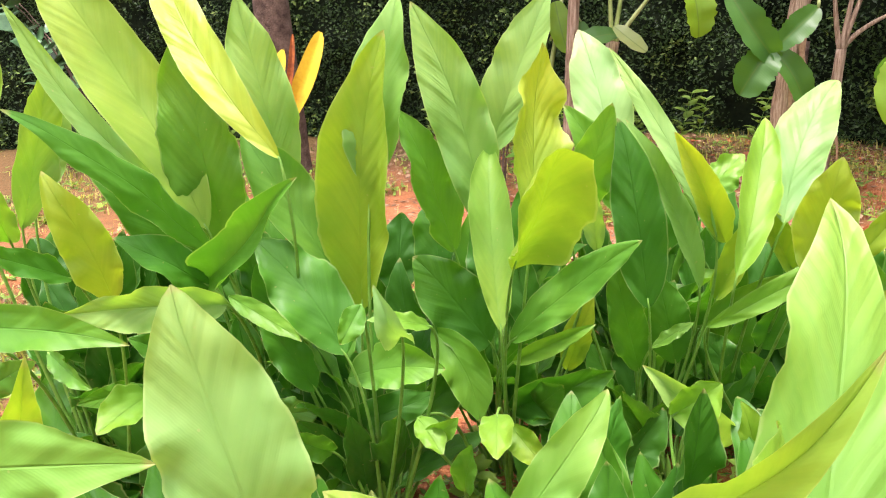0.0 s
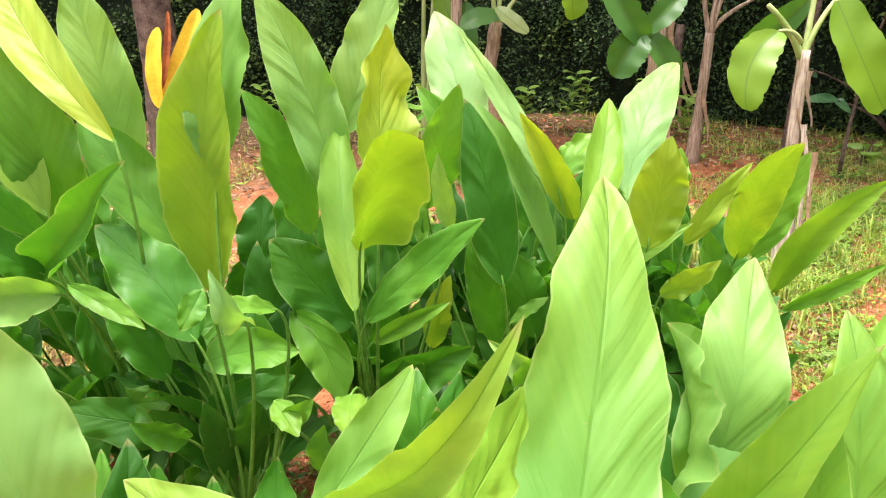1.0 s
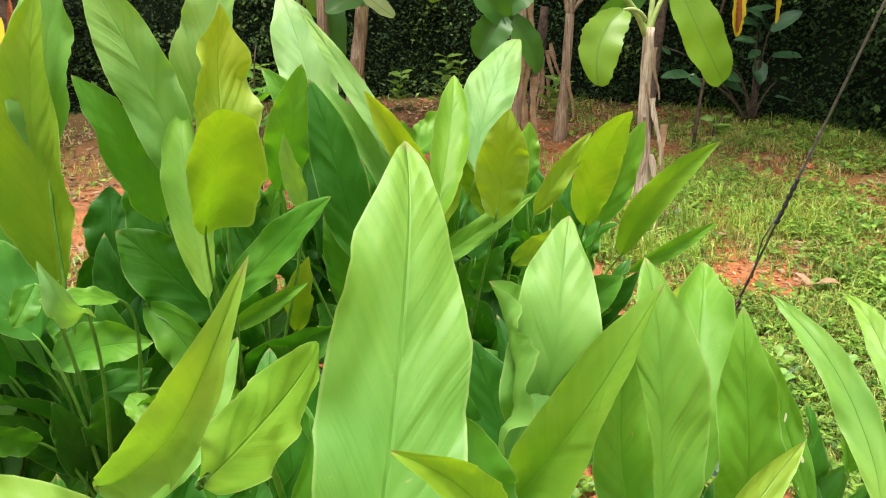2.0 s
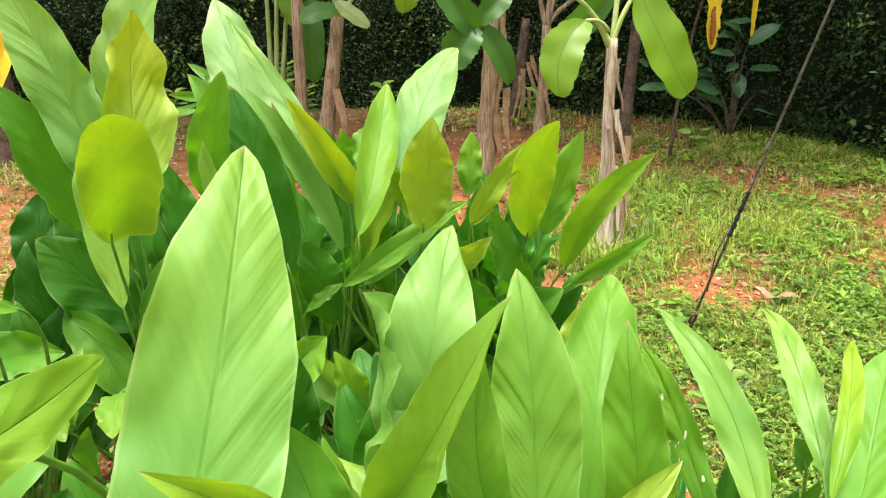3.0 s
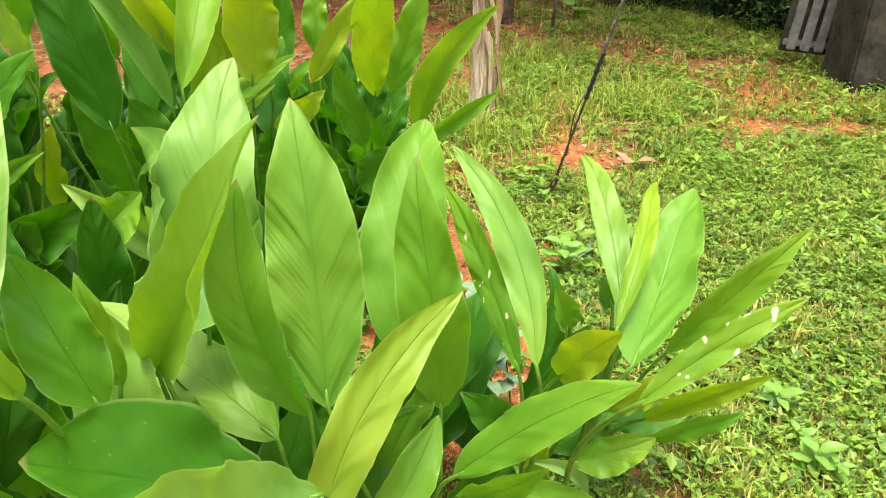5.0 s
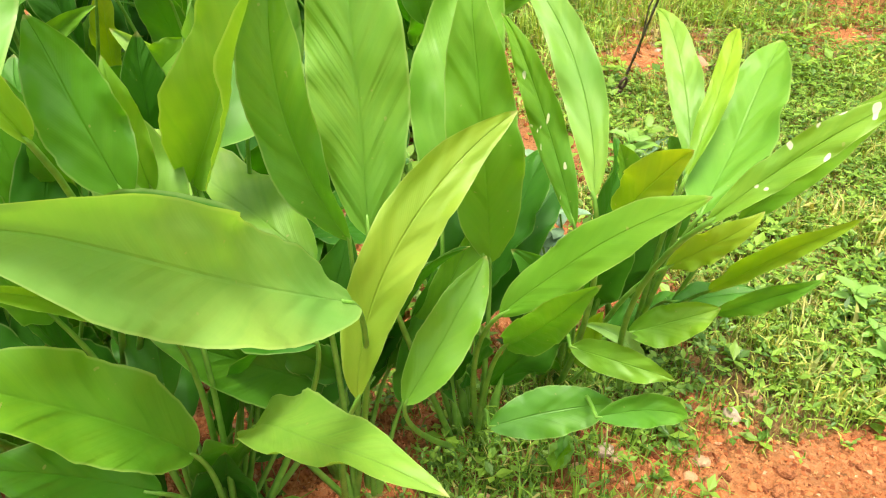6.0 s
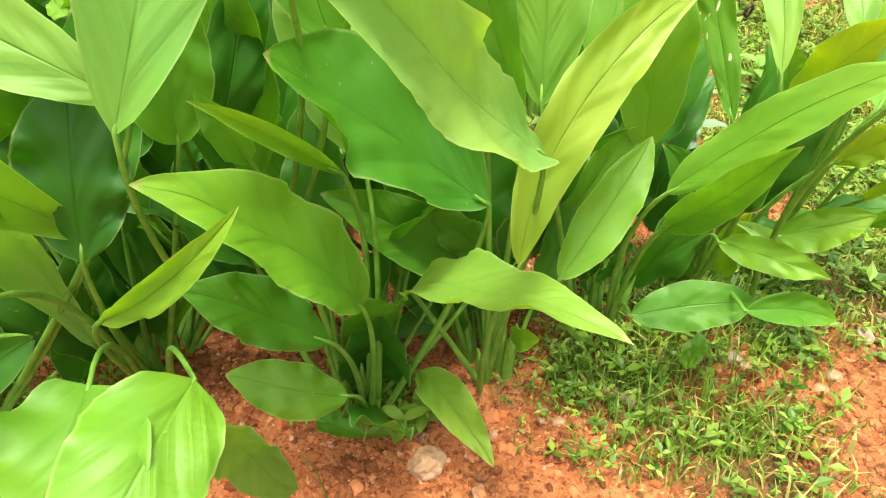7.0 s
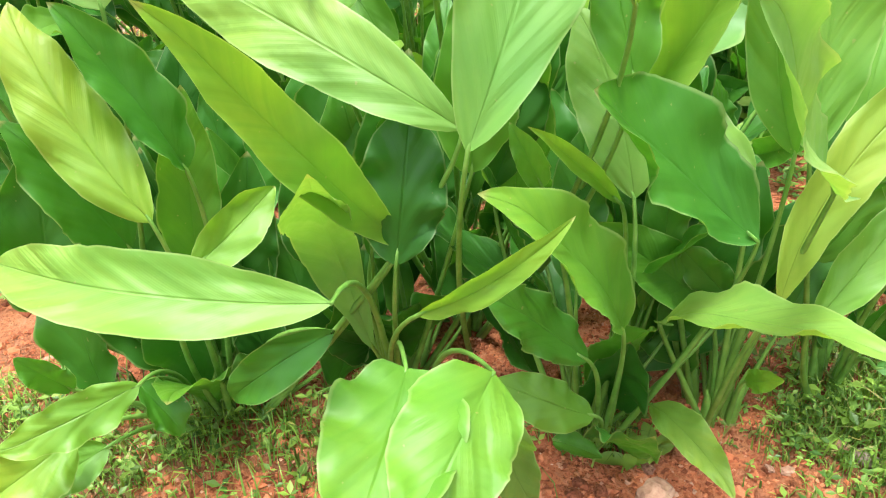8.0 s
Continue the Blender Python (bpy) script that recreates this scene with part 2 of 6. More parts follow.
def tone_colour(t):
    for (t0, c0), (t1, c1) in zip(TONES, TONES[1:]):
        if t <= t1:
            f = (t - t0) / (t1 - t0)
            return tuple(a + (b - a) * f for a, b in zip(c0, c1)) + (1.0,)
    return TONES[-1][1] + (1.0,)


leaf_rng = random.Random(7)


def blade(base, tip, width, face, fold=16.0, bow=0.05, side=0.0, cut=1.0, wave=0.06, rows=34, across=7, seed=None, blunt=0.74, skew=None, peak=0.44, twist=None):
    """A lance-shaped leaf blade from its base to its drawn-out tip. face: the way its face looks; fold: degrees by which each
    half is lifted; bow, side: how far its middle stands off the straight line, in lengths; cut: where a torn or rolled end stops it; blunt: small for rounded ends;
    skew: how much broader one half is; peak: where it is broadest; twist: radians from end to end."""
    rng = random.Random(leaf_rng.random()) if seed is None else random.Random(seed)
    base, tip, face = Vector(base), Vector(tip), Vector(face)
    axis = tip - base
    length = axis.length
    a = axis / length
    n = (face - a * face.dot(a)).normalized()
    s = a.cross(n)
    k1, k2, ph1, ph2 = rng.uniform(0.8, 1.5), rng.uniform(2.6, 4.4), rng.uniform(0, 6.28), rng.uniform(0, 6.28)
    twist = rng.uniform(-0.22, 0.22) if twist is None else twist
    skew = rng.uniform(-0.06, 0.06) if skew is None else skew
    curl = rng.uniform(-0.30, 0.30)
    n_edge = (rng.uniform(0, 50), rng.uniform(0, 50))
    lifts = [math.tan(radians(fold * rng.uniform(0.6, 1.4))) for _ in range(2)]
    hook = (rng.uniform(-0.13, 0.03), rng.uniform(-0.04, 0.04))
    roll = [max(0.0, rng.uniform(-0.5, 0.55)) for _ in range(2)]   # how far each margin rolls up or down
    roll_at = [rng.uniform(0.2, 0.8) for _ in range(2)]
    turn_of = [rng.choice((-1.0, 1.0, 1.0)) for _ in range(2)]
    pleat_n, pleat_ph = rng.uniform(13, 19), rng.uniform(0, 6.28)
    nick = [(rng.random(), rng.uniform(0.012, 0.03), rng.uniform(0.03, 0.10)) if rng.random() < 0.35 else None for _ in range(2)]

    def mid(t):
        b = 4 * t * (1 - t)
        e = max(0.0, t - 0.82) / 0.18
        q = base + axis * t + n * (bow * length * b) + s * (side * length * b)
        return q + (n * hook[0] + s * hook[1]) * (length * e * e * 0.5) + n * (0.012 * length * math.sin(6.28 * k1 * t + ph1) * b)

    verts, uv_a, uv_m = [], [], []
    for i in range(rows + 1):
        t = i / rows * cut
        p = mid(t)
        d = (mid(min(t + 0.01, 1.0)) - mid(max(t - 0.01, 0.0))).normalized()
        nn = (n - d * n.dot(d)).normalized()
        ang = twist * (t - 0.4) * 2
        ss = d.cross(nn)
        nn, ss = nn * math.cos(ang) + ss * math.sin(ang), ss * math.cos(ang) - nn * math.sin(ang)
        tau = 0.5 * t / peak if t < peak else 0.5 + 0.5 * (t - peak) / (1.0 - peak)
        f = math.sin(math.pi * tau) ** (blunt if tau < 0.5 else max(blunt, 0.62)) if 0 < tau < 1 else 0.0
        f *= 1.0 - 0.32 * max(0.0, (t - 0.8) / 0.2) ** 0.9
        f = max(f, 0.010 if t > 0.5 else 0.04)
        for j in range(-across, across + 1):
            u = j / across
            au = abs(u)
            k = int(u > 0)
            half = width * 0.5 * f * (1.0 + (skew if k else -skew) + 0.07 * noise.noise((t * 5 + n_edge[k], n_edge[1], 0.3)) + 0.035 * noise.noise((t * 15 + n_edge[k], n_edge[1], 0.8)) + 0.022 * noise.noise((t * 34 + n_edge[k], n_edge[1], 2.1)))
            if nick[k]:
                half *= 1.0 - nick[k][2] * math.exp(-((t - nick[k][0]) / nick[k][1]) ** 2)
            h = au ** 1.45 * half * lifts[k] * (1.0 - 0.25 * t)
            h += 1.15 * wave * width * au ** 2.4 * f * math.sin(6.28 * k2 * (1.0 if k else 0.83) * t + (ph1 if k else ph2)) * (0.4 + abs(noise.noise((t * 3 + n_edge[1], k, 0.7))) * 2.0)
            h += 0.5 * wave * width * au ** 3 * f * noise.noise((t * 17 + n_edge[k], 3.1, n_edge[1]))
            h += curl * half * u * u + 0.12 * width * f * au * noise.noise((t * 3.5 + n_edge[0], u * 1.5, n_edge[1]))
            h += 0.045 * width * f * au ** 0.5 * noise.noise((t * 9 + n_edge[1], u * 3.0, n_edge[0]))
            h += 0.020 * width * f * math.sin(6.28 * pleat_n * (t - 0.35 * au * half / max(width, 1e-4)) + pleat_ph) * min(1.0, 3 * au) * max(0.0, 0.5 + noise.noise((t * 2.5, n_edge[1], u * 1.2)))
            edge_roll = roll[k] * max(0.0, au - 0.55) / 0.45 * math.exp(-((t - roll_at[k]) / 0.28) ** 2)
            inward = edge_roll * 0.22 * half
            h += turn_of[k] * edge_roll * 0.30 * half
            verts.append(p + ss * (u * half * math.cos(radians(fold) * au) - math.copysign(inward, u)) + nn * h)
            uv_a.append((u, t))
            uv_m.append((u * half, t * length))
    w = 2 * across + 1
    faces = [(i * w + j, i * w + j + 1, (i + 1) * w + j + 1, (i + 1) * w + j) for i in range(rows) for j in range(w - 1)]
    return verts, faces, {"across": uv_a, "metres": uv_m}


SHOOTS = {}


def turmeric(x, y, label):
    """A clump of turmeric at its foot: a few sheathed shoots; its leaves are added one by one."""
    plant = thing("turmeric_plant", (x, y, 0), label, "plant", "turmeric plants in the bed")
    SHOOTS[plant.name] = []
    turn = leaf_rng.uniform(0, 6.28)
    for k in range(5):
        w = turn + k * 1.26 + leaf_rng.uniform(-0.4, 0.4)
        r, h = leaf_rng.uniform(0.010, 0.045), leaf_rng.uniform(0.10, 0.19)
        foot = Vector((r * math.cos(w), r * math.sin(w), -0.03))
        top = Vector((1.6 * foot.x, 1.6 * foot.y, h))
        pts = bezier(foot, Vector((foot.x * 1.1, foot.y * 1.1, h * 0.5)), top, 8)
        v, f = tube(pts, [0.0115 * (1.0 - (i / 8.0) ** 2.2) + 0.0012 for i in range(9)], 8)
        mesh_object("shoot", v, f, STALK, plant)
        SHOOTS[plant.name].append(pts)
    return plant


def leaf(plant, base, tip, width, face, fold=20.0, bow=0.05, side=0.0, tone=0.5, cut=1.0, stalk=True, wave=0.085, blunt=0.62, flecked=False, pale=0.0, skew=None, peak=0.44, twist=None):
    """pale: how far a whitish colour, for waxy bloom and painted sky sheen, covers the leaf's green, 0 to 1."""
    foot = Vector(plant.location)
    verts, faces, uvs = blade(Vector(base) - foot, Vector(tip) - foot, width, face, fold, bow, side, cut, wave, blunt=blunt, skew=skew, peak=peak, twist=twist)
    ob = mesh_object("leaf", verts, faces, FLECKED if flecked else BLADE, plant, "white-flecked green leaf" if flecked else "", uvs=uvs)
    green = tone_colour(min(1.0, max(0.0, tone + leaf_rng.uniform(-0.06, 0.06))))
    ob.color = [g + (p - g) * pale * (0.45 + 0.5 * pale) for g, p in zip(green, (0.31, 0.50, 0.18, 1.0))]
    ob.color[3] = 1.0 - 0.8 * pale
    if stalk:
        b = Vector(base) - foot
        d = (Vector(tip) - Vector(base)).normalized()
        shoot = min(SHOOTS[plant.name], key=lambda s: (s[-1].xy - b.xy).length + leaf_rng.uniform(0, 0.03))
        root = shoot[0] + Vector((leaf_rng.uniform(-0.012, 0.012), leaf_rng.uniform(-0.012, 0.012), 0.0))
        gap = b - root
        most = 0.12 + 0.55 * max(b.z, 0.0)   # a far leaf comes from an outer shoot of its own
        if gap.xy.length > most:
            step = gap.xy * (1.0 - most / gap.xy.length)
            root += Vector((step.x, step.y, 0.0))
            gap = b - root
        up = max(0.0, min(1.0, d.z * 1.5))
        if d.z > 0.35:   # an upright leaf goes on the line of its blade
            reach = min(0.75 * gap.length, 0.9 * gap.z)
            knee = b - d * reach * 0.40
            knee.x, knee.y = knee.x * 0.5 + (root.x + gap.x * 0.5) * 0.5, knee.y * 0.5 + (root.y + gap.y * 0.5) * 0.5
        else:
            out = 0.28 + 0.14 * up
            knee = root + Vector((gap.x * out, gap.y * out, gap.z * (0.86 - 0.18 * up)))
        pts = bezier(root, knee, b, 12) + [b + d * (0.03 if d.z > 0.0 else 0.012)]
        v, f = tube(pts, [0.0066 - 0.0003 * i for i in range(13)] + [0.0020], 7)
        mesh_object("leaf_stalk", v, f, STALK, ob)
    return ob


# ---- ground ----
def ground_height(x, y):
    near = math.exp(-((x - 0.6) / 3.0) ** 2 - ((y - 0.6) / 3.0) ** 2)
    h = 0.012 * noise.noise((x * 1.7, y * 1.7, 3.1)) + 0.006 * noise.noise((x * 7, y * 7, 1.0))
    h += near * (0.007 * noise.noise((x * 22, y * 22, 5.0)) + 0.004 * noise.noise((x * 55, y * 55, 8.0)))
    h += 0.02 * math.exp(-((y - 0.42) / 0.17) ** 2) * (1.0 if x < 1.72 else 0.0)   # the earthed-up row
    return h


def meadow(x, y, blades=True):
    """How thickly the ground is grown over at a place, 0 to 1."""
    ox, oy = x, y
    x, y = x + 0.30 * noise.noise((ox * 1.9, oy * 1.9, 11.0)) * (1.0 if ox > 1.55 or oy > 2.0 else 0.0), y + 0.30 * noise.noise((ox * 1.9, oy * 1.9, 12.0)) * (1.0 if oy > 2.0 or ox > 1.85 else 0.0)
    n = 0.36 + 0.95 * noise.noise((x * 1.3 + 4, y * 1.3, 0.5)) + 0.55 * noise.noise((x * 4.5, y * 4.5, 2.5))
    if x > 1.62 and y < 2.0:
        n += 0.42 * min(1.0, (x - 1.62) * 4.0)
    if x > 2.7:
        n += 0.3
    if x > 1.62:
        n += 0.16
    if x < 1.35 and y > 2.3:
        n += 0.4
    if y > 3.2 and x < 4.2:   # bare earth and litter in the shade of the hedge
        n -= 0.50 * min(1.0, (y - 3.2) / 1.0)
    n -= 0.36 * math.exp(-((ox - 3.3) / 0.55) ** 2 - ((oy - 2.4) / 0.45) ** 2)   # worn straw-coloured patch
    if x > 1.45 and 0.17 < y < 1.3:
        n += 0.6 * min(1.0, (x - 1.45) * 6.0)
    if math.hypot(ox - 2.05, oy - 0.72) < 0.11:
        n -= 0.9
    if math.hypot(x - 2.55, y - 2.86) < 0.45 or math.hypot(x - 2.62, y - 1.95) < 0.25:
        n -= 0.15
    if math.hypot(ox - 1.71, oy - 1.41) < 0.20 or math.hypot(ox - 2.60, oy - 1.93) < 0.17:
        n -= 0.7
    if x < 1.57 and 0.12 < y < 2.2:
        n -= 0.55 if y > 0.68 or x < 0.75 else 0.15
    if y <= 0.12 and x < 0.85:
        n -= 0.7
    elif y < 0.24 and x < 1.5:
        n -= 0.17
    if math.hypot(x + 0.08, y - 0.25) < 0.27 or math.hypot(x + 0.55, y - 0.3) < 0.25:
        n += 0.95
    if blades and -0.4 < x < 1.4:   # weeds at the feet of the front row
        n += 0.75 * math.exp(-((y - 0.29) / 0.07) ** 2) * max(0.0, 0.15 + 1.7 * noise.noise((x * 5.2 + 2.6, y * 6, 7.0)))
    rim = max(abs(x - 0.6) / 7.0, abs(y - 2.6) / 6.5) + 0.25 * noise.noise((x * 0.8, y * 0.8, 6.0))
    return max(0.0, min(1.0, n)) * max(0.0, min(1.0, (1.0 - rim) * 3.0))


def faded(rng, x, y, region, edge):
    """True where a patch's ragged rim leaves the ground bare."""
    d = min(x - region[0], region[1] - x, y - region[2], region[3] - y) / edge
    return d + 0.9 * noise.noise((x * 1.6, y * 1.6, 15.0)) + 0.3 * noise.noise((x * 6, y * 6, 16.0)) < rng.random()


def axis_steps(lo, hi, step, far_lo, far_hi):
    v = list(np.arange(lo, hi, step))
    d, a = step, lo
    left = []
    while a > far_lo:
        d *= 1.16
        a -= d
        left.append(a)
    d, a = step, v[-1]
    right = []
    while a < far_hi:
        d *= 1.16
        a += d
        right.append(a)
    return left[::-1] + v + right


xs, ys = axis_steps(-0.7, 2.4, 0.018, -400, 400), axis_steps(-0.3, 1.1, 0.018, -300, 500)
g_verts = [(x, y, ground_height(x, y)) for y in ys for x in xs]
nx = len(xs)
g_faces = [(j * nx + i, j * nx + i + 1, (j + 1) * nx + i + 1, (j + 1) * nx + i) for j in range(len(ys) - 1) for i in range(nx - 1)]
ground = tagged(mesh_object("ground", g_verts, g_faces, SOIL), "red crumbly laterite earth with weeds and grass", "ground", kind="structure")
turf = ground.data.attributes.new("turf", "FLOAT", "POINT")
turf.data.foreach_set("value", [meadow(x, y, False) for y in ys for x in xs])


# ---- hedge round the back and the far side ----
def along(line, step):
    """Points at even steps on a broken line, each with the way that the line's near side looks."""
    out = []
    for (x0, y0), (x1, y1) in zip(line, line[1:]):
        d = Vector((x1 - x0, y1 - y0))
        n = max(1, int(d.length / step))
        out += [(x0 + d.x * k / n, y0 + d.y * k / n, Vector((d.y, -d.x)).normalized()) for k in range(n)]
    return out


def leaf_quads(rng, places, size, droop=0.5):
    """Small pointed leaves, two facets each, at the places, turned at random round the way given."""
    verts, faces = [], []
    for p, nrm in places:
        s = size * rng.uniform(0.6, 1.35)
        d = Vector((rng.gauss(0, 1), rng.gauss(0, 1), rng.gauss(-droop, 0.7))) + nrm * 0.4
        d.normalize()
        w = d.cross(nrm + Vector((rng.gauss(0, 0.5), rng.gauss(0, 0.5), rng.gauss(0, 0.5)))).normalized()
        up = w.cross(d)
        k = len(verts)
        verts += [p, p + d * s * 0.5 + w * s * 0.24 + up * s * 0.06, p + d * s, p + d * s * 0.5 - w * s * 0.24 + up * s * 0.06]
        faces += [(k, k + 1, k + 2), (k, k + 2, k + 3)]
    return verts, faces


def hedge(name, line, height, label, seed, count, leaf_size=0.045):
    rng = random.Random(seed)
    spots = along(line, 0.12)

    def bulge(i, z):
        x, y, n = spots[i]
        return 0.16 * noise.noise((x * 1.3, y * 1.3, z * 1.4)) + 0.10 * noise.noise((x * 4, y * 4, z * 4)) - 0.25 * max(0, z - height * 0.8)

    rows = 22
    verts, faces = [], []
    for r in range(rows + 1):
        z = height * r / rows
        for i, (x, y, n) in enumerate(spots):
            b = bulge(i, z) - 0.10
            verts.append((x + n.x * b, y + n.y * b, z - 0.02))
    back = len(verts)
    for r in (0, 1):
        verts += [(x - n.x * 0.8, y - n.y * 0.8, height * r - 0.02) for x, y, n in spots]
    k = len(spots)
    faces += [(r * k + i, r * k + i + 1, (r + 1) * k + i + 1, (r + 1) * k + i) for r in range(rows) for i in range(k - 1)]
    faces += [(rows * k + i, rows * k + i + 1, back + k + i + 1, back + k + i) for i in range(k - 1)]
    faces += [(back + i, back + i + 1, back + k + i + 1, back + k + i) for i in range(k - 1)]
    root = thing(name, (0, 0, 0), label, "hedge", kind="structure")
    mesh_object("hedge_core", verts, faces, HEDGE_SHADE, root)
    places = []
    for _ in range(count):
        i = rng.randrange(len(spots))
        x, y, n = spots[i]
        z = height * rng.random() ** 1.15
        if noise.noise((x * 2.1 + 7, y * 2.1, z * 2.6)) < rng.uniform(-0.75, 0.15):
            continue
        b = bulge(i, z) - 0.06 + abs(rng.gauss(0, 0.05))
        t = rng.uniform(-0.07, 0.07)
        places.append((Vector((x + n.x * b - n.y * t, y + n.y * b + n.x * t, z)), Vector((n.x, n.y, 0.35))))
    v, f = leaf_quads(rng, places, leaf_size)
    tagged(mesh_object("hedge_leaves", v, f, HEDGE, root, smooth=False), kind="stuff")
    # brighter leaf copies: light falling on the hedge, painted as a lighter green
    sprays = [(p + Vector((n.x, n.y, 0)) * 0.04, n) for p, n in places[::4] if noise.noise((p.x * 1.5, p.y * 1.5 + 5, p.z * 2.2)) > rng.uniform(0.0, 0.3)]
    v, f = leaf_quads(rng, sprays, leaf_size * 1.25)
    tagged(mesh_object("creeper_leaves", v, f, LIT_HEDGE, root, "larger hedge leaves in a brighter, lit green", smooth=False), kind="stuff")
    return root


hedge("hedge_back", [(-11.0, 8.9), (-4.0, 8.8), (-1.4, 8.6), (0.9, 8.2), (2.6, 7.6), (3.7, 6.7), (4.6, 5.6), (4.95, 4.6), (5.0, 3.7), (4.95, 3.2)], 3.4,
      "tall dense dark-green hedge with small glossy leaves", 11, 140000, 0.044)
hedge("hedge_side", [(5.35, 2.3), (6.0, 1.2), (6.8, -0.6), (7.2, -4.0)], 3.0, "dense dark-green hedge beyond the gate pillar", 12, 12000)


# ---- the turmeric bed, clump by clump ----
front_a = turmeric(0.53, 0.29, "turmeric clump with broad drooping lower leaves in red earth")
leaf(front_a, (0.702, 0.154, 0.505), (0.454, 0.084, 0.757), 0.159, (0.63, -0.63, 0.45), fold=12, bow=-0.06, side=0.04, tone=0.15, skew=0.12, peak=0.58, twist=0.27)
leaf(front_a, (0.528, 0.152, 0.364), (0.335, 0.012, 0.679), 0.112, (0.81, -0.52, 0.27), fold=8, bow=0.04, side=0.02, tone=0.48, skew=0.03, peak=0.50, twist=0.16)
leaf(front_a, (0.479, 0.146, 0.314), (0.322, 0.078, 0.490), 0.091, (0.69, -0.62, 0.38), fold=8, bow=-0.00, side=0.03, tone=0.32, skew=0.01, peak=0.48, twist=0.05)
leaf(front_a, (0.497, 0.154, 0.193), (0.336, 0.140, 0.291), 0.083, (0.42, -0.68, 0.60), fold=8, bow=0.05, side=-0.03, tone=0.62, skew=-0.03, peak=0.46, twist=-0.02)
leaf(front_a, (0.621, 0.257, 0.115), (0.693, 0.041, 0.127), 0.069, (-0.39, -0.08, 0.92), fold=10, bow=0.11, side=-0.02, tone=0.55, skew=-0.04, peak=0.38, twist=-0.03, pale=0.2)
leaf(front_a, (0.521, 0.196, 0.550), (0.380, 0.062, 0.727), 0.028, (0.61, -0.79, -0.11), fold=22, bow=-0.02, side=0.01, tone=0.6, skew=0.01, peak=0.47, twist=0.03)
leaf(front_a, (0.555, 0.261, 0.523), (0.480, 0.394, 0.773), 0.128, (-0.26, -0.88, 0.39), fold=14, bow=0.04, side=0.05, tone=0.6, skew=0.02, peak=0.51, twist=0.03, pale=0.3)
leaf(front_a, (0.445, 0.219, 0.079), (0.516, 0.151, 0.102), 0.045, (-0.36, -0.28, 0.89), bow=0.04, tone=0.4)
leaf(front_a, (0.412, 0.209, 0.574), (0.366, 0.192, 0.677), 0.047, (0.22, -0.98, 0.06), bow=0.04, tone=0.5)
leaf(front_a, (0.608, 0.332, 0.262), (0.638, 0.370, 0.398), 0.047, (0.08, -0.96, 0.27), bow=0.04, tone=0.5)
leaf(front_a, (0.576, 0.352, 0.306), (0.555, 0.357, 0.476), 0.084, (0.39, -0.91, 0.16), bow=0.04, tone=0.2)
leaf(front_a, (0.765, 0.332, 0.277), (0.645, 0.316, 0.409), 0.077, (-0.08, -0.99, -0.09), bow=0.04, tone=0.2)
leaf(front_a, (0.353, 0.360, 0.497), (0.447, 0.404, 0.787), 0.096, (0.23, -0.96, 0.16), bow=0.04, tone=0.2)
leaf(front_a, (0.612, 0.446, 0.391), (0.567, 0.487, 0.607), 0.143, (-0.47, -0.87, 0.12), bow=0.04, tone=0.55)
front_b = turmeric(0.77, 0.33, "turmeric clump with one tall folded yellow-green leaf")
leaf(front_b, (0.586, 0.336, 0.659), (0.729, 0.200, 1.039), 0.109, (-0.69, -0.73, -0.00), fold=34, bow=0.05, side=0.03, tone=0.62, skew=-0.08, peak=0.33, twist=-0.42, pale=0.15)
leaf(front_b, (0.584, 0.349, 0.702), (0.614, 0.469, 0.954), 0.200, (0.58, -0.76, 0.29), fold=24, bow=0.06, side=0.13, tone=0.45, skew=-0.06, peak=0.43, twist=0.39, pale=0.5)
leaf(front_b, (0.767, 0.234, 0.596), (0.708, 0.229, 0.957), 0.080, (-0.39, -0.92, -0.08), fold=14, bow=0.07, side=-0.07, tone=0.4, skew=-0.02, peak=0.55, twist=0.16, pale=0.1)
leaf(front_b, (0.744, 0.138, 0.411), (0.984, 0.212, 0.757), 0.089, (-0.19, -0.93, 0.33), fold=26, bow=0.08, side=-0.13, tone=0.9, skew=-0.05, peak=0.53, twist=-0.05, pale=0.15)
leaf(front_b, (0.736, 0.059, 0.627), (0.489, -0.240, 0.955), 0.113, (0.82, -0.46, 0.33), fold=10, bow=-0.01, side=0.00, tone=0.5, skew=-0.10, peak=0.45, twist=-0.55, pale=0.6)
leaf(front_b, (0.606, 0.225, 0.318), (0.776, -0.112, 0.508), 0.100, (-0.40, 0.29, 0.87), fold=8, bow=0.10, side=0.03, tone=0.6, skew=-0.04, peak=0.42, twist=-0.11, pale=0.3)
leaf(front_b, (0.721, 0.248, 0.559), (0.513, 0.555, 0.652), 0.120, (-0.22, -0.41, 0.89), fold=16, bow=-0.02, side=0.02, tone=0.6, skew=0.03, peak=0.43, twist=0.20, pale=0.2)
leaf(front_b, (0.851, 0.332, 0.191), (0.944, 0.398, 0.415), 0.091, (-0.07, -0.94, 0.33), bow=0.04, tone=0.2)
leaf(front_b, (0.783, 0.269, 0.147), (0.795, 0.168, 0.237), 0.044, (-0.98, -0.14, 0.10), bow=0.04, tone=0.55)
front_c = turmeric(1.00, 0.40, "turmeric clump with upright smooth green leaves")
leaf(front_c, (0.796, 0.250, 0.588), (0.801, 0.341, 1.008), 0.127, (-0.21, -0.96, 0.21), fold=10, bow=0.02, side=0.01, tone=0.55, skew=0.03, peak=0.44, twist=0.01, pale=0.25)
